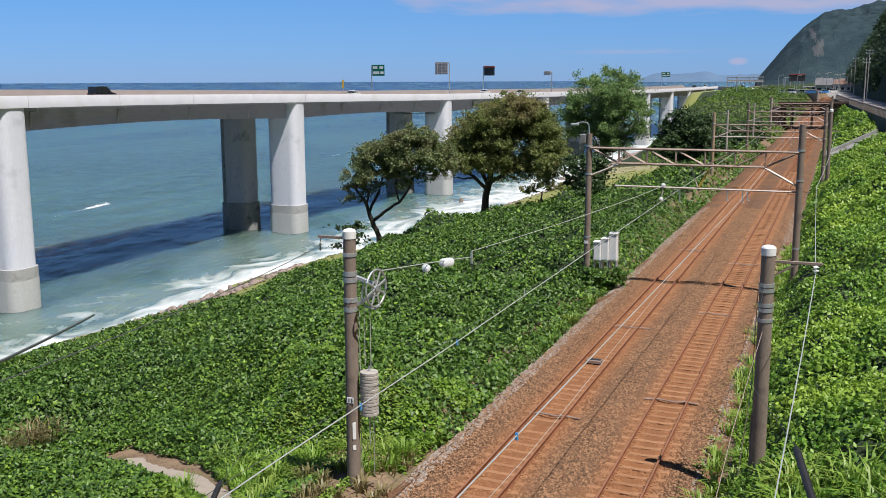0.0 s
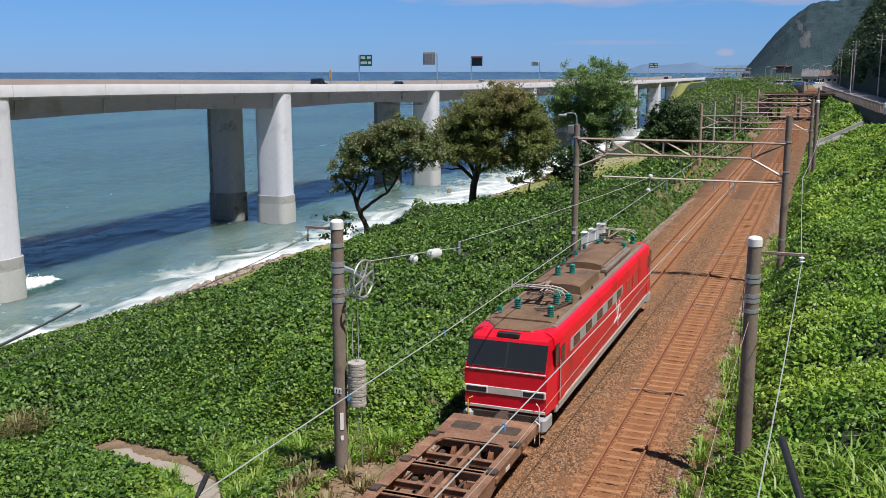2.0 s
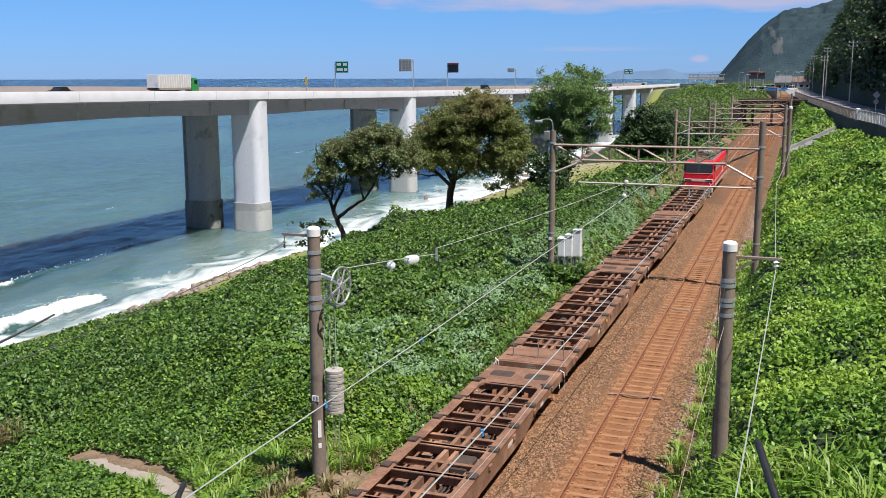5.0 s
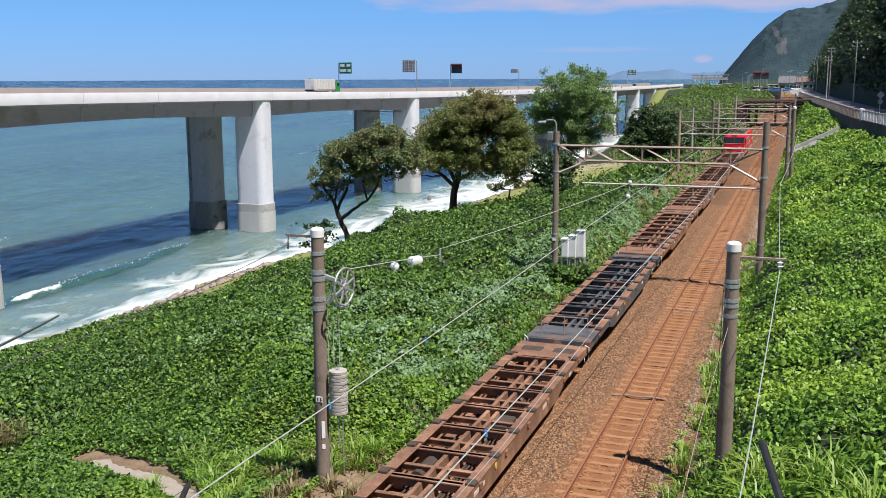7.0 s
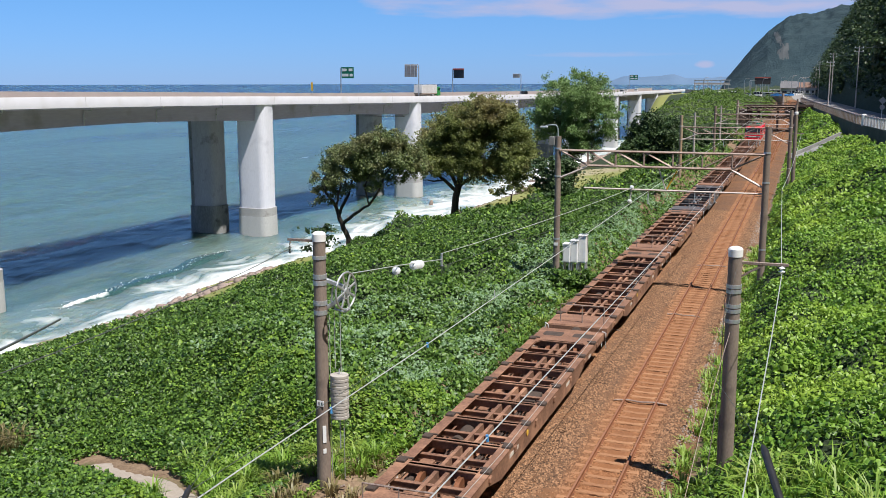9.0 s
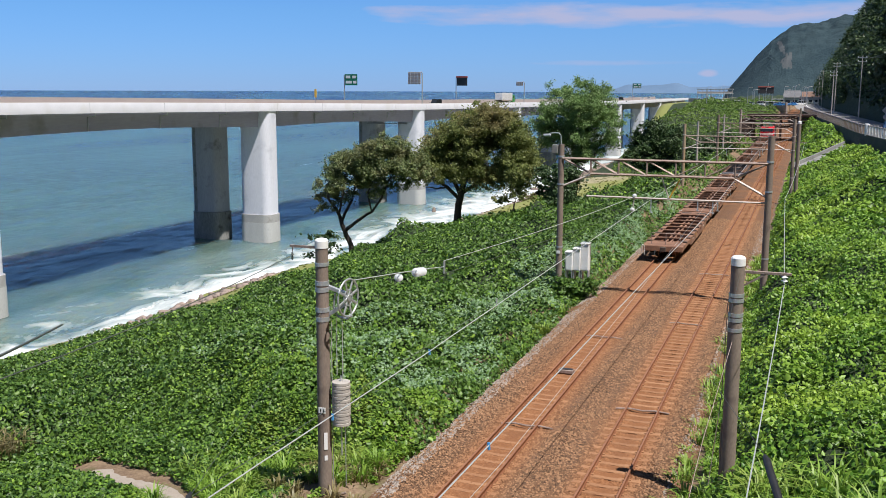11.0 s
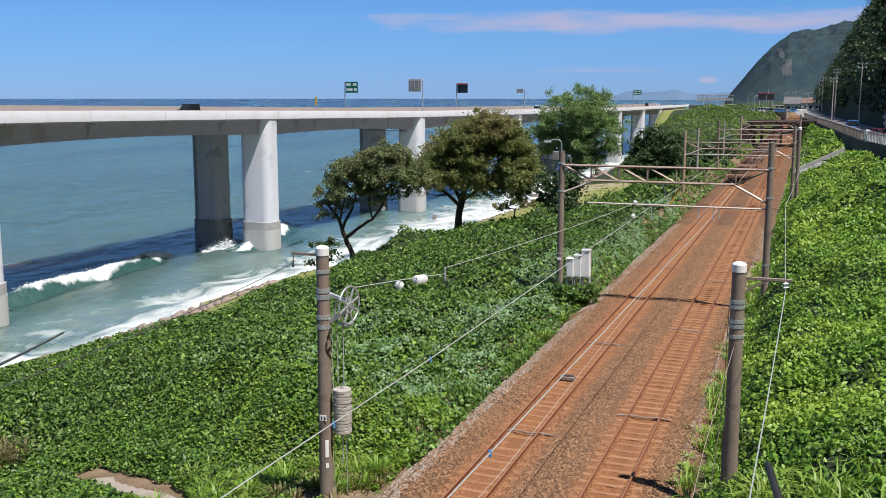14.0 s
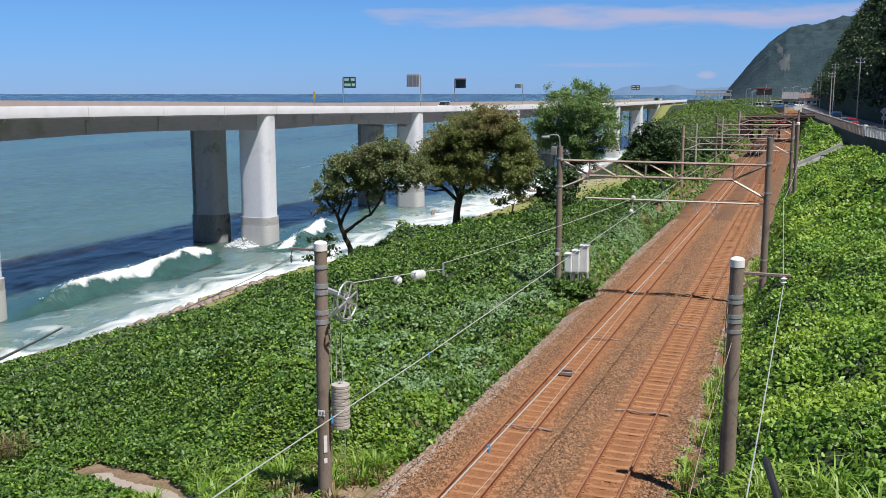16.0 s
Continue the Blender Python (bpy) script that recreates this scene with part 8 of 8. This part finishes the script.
def drops(name, p, r, rng):
    """Small uneven lumps of foam at points p with radii r."""
    t_ = (1 + 5 ** 0.5) / 2
    base = np.array([(-1, t_, 0), (1, t_, 0), (-1, -t_, 0), (1, -t_, 0), (0, -1, t_), (0, 1, t_), (0, -1, -t_), (0, 1, -t_), (t_, 0, -1), (t_, 0, 1), (-t_, 0, -1), (-t_, 0, 1)]) / 1.9
    tri = np.array([(0, 11, 5), (0, 5, 1), (0, 1, 7), (0, 7, 10), (0, 10, 11), (1, 5, 9), (5, 11, 4), (11, 10, 2), (10, 7, 6), (7, 1, 8),
                    (3, 9, 4), (3, 4, 2), (3, 2, 6), (3, 6, 8), (3, 8, 9), (4, 9, 5), (2, 4, 11), (6, 2, 10), (8, 6, 7), (9, 8, 1)])
    n = len(p)
    v = base[None] * (1 + 0.5 * (rng.rand(n, 12, 1) - 0.5)) * r[:, None, None] * (0.7 + 0.6 * rng.rand(n, 1, 3)) + p[:, None]
    return quick_mesh(name, v.reshape(-1, 3), (tri[None] + 12 * np.arange(n)[:, None, None]).reshape(-1, 3), np.full(20 * n, 3), FOAM, True)


def breaker(length, high, seed, broken):
    """A rolling wave along y: a swell that falls off at its ends, foam on its broken landward face, and spray on the crest."""
    rng = np.random.RandomState(seed)
    wv = thing("breaking_wave", "breaking wave with a white foam crest rolling to the shore", "wave", group="breaking waves")
    ysw, xsw = np.linspace(-length / 2, length / 2, int(length * 5)), np.linspace(-8, 6, 110)
    gx, gy = np.meshgrid(xsw, ysw)
    bend_at = lambda y: 2.6 * (drift(y + seed * 7, y * 0, 23) - 0.5) + 1.0 * (drift(y, y * 0 + seed, 6) - 0.5)
    tall_at = lambda y: high * (0.55 + 0.9 * drift(y + 3 * seed, y * 0 + 9, 15)) * ease(0, 0.25, 0.5 - np.abs(y) / length)
    churn_at = lambda y: drift(y * 1.0 + seed * 5, y * 0 + 4, 11) - (1 - broken) + 0.35 * (drift(y, y * 0 + 2 * seed, 2.6) - 0.5)
    u = gx - bend_at(gy)
    churn = churn_at(gy)
    h = tall_at(gy) * np.where(u < 0, np.exp(-(u / 3.4) ** 2), np.exp(-(u / 1.5) ** 2))
    down = 0.2 + 2.0 * np.clip(churn * 1.6, 0, 1)
    foam = ease(-0.9, 0.0, u) * ease(down + 0.9, down - 0.5, u) * ease(-0.30, 0.12, churn) * ease(0.02, 0.3, h / high)
    foam = np.maximum(foam, 0.42 * ease(-6.5, -1, u) * ease(0.5, -0.5, u) * ease(0.05, 0.3, churn) * ease(0.03, 0.2, h / high))
    lump = foam * (0.34 * drift(gx * 3, gy * 3, 2.0) + 0.26 * drift(gx * 5, gy * 5, 1.7))
    z = h - 0.12 + lump + 0.10 * (drift(gx, gy, 1.3) - 0.5)
    nx, ny = len(xsw), len(ysw)
    i = (np.arange(ny - 1)[:, None] * nx + np.arange(nx - 1)[None, :]).ravel()
    me = quick_mesh("swell", np.stack([gx, gy, z], -1).reshape(-1, 3), np.stack([i, i + 1, i + nx + 1, i + nx], 1), np.full(len(i), 4), SWELL, True)
    me.attributes.new("broken", "FLOAT", "POINT").data.foreach_set("value", foam.ravel().astype(np.float32))
    part("swell", me, None, wv)
    k = int(length * 14)
    py_ = rng.uniform(-length * 0.42, length * 0.42, k)
    cu, ta = churn_at(py_), tall_at(py_)
    ok_ = (cu + 0.25 * rng.normal(size=k) > 0.0) & (ta > 0.3 * high)
    py_, cu, ta = py_[ok_], cu[ok_], ta[ok_]
    off = np.abs(rng.normal(size=len(py_))) * (0.4 + 1.2 * np.clip(cu, 0, 1)) - 0.3
    pz_ = ta * np.exp(-(np.maximum(off, 0) / 1.5) ** 2) + 0.10 + 0.4 * rng.rand(len(py_)) ** 3
    if len(py_):
        part("foam", drops("foam", np.stack([bend_at(py_) + off, py_, pz_], 1), 0.03 + 0.08 * rng.rand(len(py_)) ** 2, rng), None, wv, "torn white foam")["kind"] = "stuff"
    return wv


def splash(seed, n, w, high):
    """Spray thrown up round a pier: lumps that grow finer towards the top."""
    rng = np.random.RandomState(seed)
    s = thing("wave_splash", "white spray bursting at the foot of a pier", "splash", group="wave splashes")
    n *= 40
    a, q = rng.rand(n) * 6.283, rng.rand(n) ** 0.6
    up = rng.rand(n) ** 1.5
    rise = (0.35 + 0.65 * drift(a * 4, a * 0 + seed, 1.7)) * (1 - q ** 1.5)
    p = np.stack([w * 0.8 * q * np.cos(a), w * 1.7 * q * np.sin(a), high * 1.1 * up * rise - 0.1], 1)
    part("spray", drops("spray", p, (0.05 + 0.24 * rng.rand(n) ** 2) * (1.15 - 0.7 * up), rng), None, s)["kind"] = "stuff"
    return s


wave_a = breaker(34, 1.5, 3, 0.75)
wave_b = breaker(56, 2.2, 5, 0.62)
wave_c = breaker(40, 1.9, 8, 0.7)
wave_d = breaker(60, 0.9, 12, 0.35)
splash_a = splash(1, 60, 4.2, 2.4)
splash_b = splash(2, 30, 3.0, 1.6)


# ---- motion ----
def on_deck(y, lane, lift, back=False):
    a = math.degrees(-math.atan2(edge(y + 4) - edge(y - 4), 8.0))
    return pose(edge(y) + lane, y, deck_top(y) - 0.92 + lift, 0, 0, a + (180 if back else 0))


def on_road(y):
    x = float(fence_x(y)) + 2.6
    a = math.degrees(-math.atan2(float(fence_x(y + 4)) - float(fence_x(y - 4)), 8.0))
    return pose(x, y, 5.33, 0, 0, a)


def motions():
    walk(loco, [(t, pose(X1, y + LOCO_L / 2, 0)) for t, y in REAR])
    for k, w in enumerate(wagons):
        walk(w, [(t, pose(X1, y - 0.55 - 20.4 * (k + 0.5), 0)) for t, y in REAR])
    walk(black_van, [(t, on_deck(y, -16.0, 0.15)) for t, y in ((0, 120.9), (1, 154.8), (2, 190.3), (3.5, 246), (8, 405), (12, 535), (16, 640))])
    walk(white_car, [(t, on_deck(y, -16.0, 0.15)) for t, y in ((0, 199.6), (1, 239.0), (2, 279.0), (3, 320), (8, 500), (16, 650))])
    walk(white_car_2, [(t, on_deck(y, -16.0, 0.15)) for t, y in ((0, 272), (2, 345), (8, 540), (16, 655))])
    walk(truck, [(t, on_deck(y - 5.8, -16.0, 0.15)) for t, y in ((0, 36.5), (3.5, 119.7), (4, 131.0), (6.5, 193.0), (7, 206.6), (9, 260), (12.5, 358), (16, 455))])
    walk(oncoming_van, [(t, on_deck(y, -5.2, 0, True)) for t, y in ((0, 590), (6, 398), (11.5, 218), (12.5, 185), (14.5, 118), (16, 68))])
    walk(oncoming_white, [(t, on_deck(y, -5.2, 0, True)) for t, y in ((0, 640), (8, 470), (12.5, 362), (14.5, 291), (16, 240))])
    walk(dark_car, [(t, on_deck(y, -5.2, 0, True)) for t, y in ((0, 272), (2, 206), (3.5, 157), (5, 108), (8, 10), (16, -200))])
    walk(blue_van, [(t, on_road(y)) for t, y in ((0, -20), (8, 97), (13, 170), (16, 215))])
    walk(red_car, [(t, on_road(y)) for t, y in ((0, -52), (8, 65), (13, 138), (16, 183))])
    for patch, t in turned:
        walk(patch, [(0, pose(0, 0, -0.55)), (t - 0.5, pose(0, 0, -0.5)), (t, pose(0, 0, -0.1)), (t + 0.5, pose(0, 0, 0.03)), (16, pose(0, 0, 0.0))])
    # swells rise offshore, break, and run out on the beach
    walk(wave_a, [(t, pose(x, 84, SEA + z, 0, 0, 3)) for t, x, z in ((0, -99, -0.9), (1.5, -95, -0.3), (2.5, -91.5, 0.0), (3.5, -87.5, 0.05), (5, -81.5, -0.5), (7, -74, -1.6), (16, -70, -2.6))])
    walk(wave_b, [(t, pose(x, 116, SEA + z, 0, 0, 7)) for t, x, z in ((0, -150, -2.0), (9, -121, -2.6), (12, -109, -2.3), (13.2, -103.5, -1.2), (14.0, -100, -0.35), (14.6, -97.5, 0.0), (16, -92.0, 0.05))])
    walk(wave_c, [(t, pose(x, 163, SEA + z, 0, 0, 9)) for t, x, z in ((0, -150, -2.0), (9, -120, -2.5), (12, -106, -1.7), (13.5, -99, -0.3), (14.5, -94.5, 0.05), (16, -88.0, 0.05))])
    walk(wave_d, [(t, pose(x, 112, SEA + z, 0, 0, 6)) for t, x, z in ((0, -116, -1.1), (4, -103, -0.75), (6.5, -94, -0.55), (8, -88.5, -0.45), (9.5, -83, -0.6), (12, -75, -1.3), (16, -70, -2.4))])
    walk(splash_a, [(t, pose(x, y, SEA + z)) for t, x, y, z in ((0, -103, 151.5, -4.5), (11.2, -103, 151.5, -3.2), (12.0, -102.5, 150.5, -0.9), (12.6, -102, 150.5, -0.35), (13.4, -101, 151.5, -0.1), (14.2, -99, 151.3, 0.1), (15.2, -96.5, 151.2, 0.15), (16, -94, 151.5, 0.0))])
    walk(splash_b, [(t, pose(x, y, SEA + z)) for t, x, y, z in ((0, -92, 84, -3.2), (1.4, -92, 84, -1.6), (2.2, -90.5, 84.5, -0.4), (3.2, -88, 84, -0.9), (4.5, -85, 84, -3.2), (16, -85, 84, -3.4))])


motions()
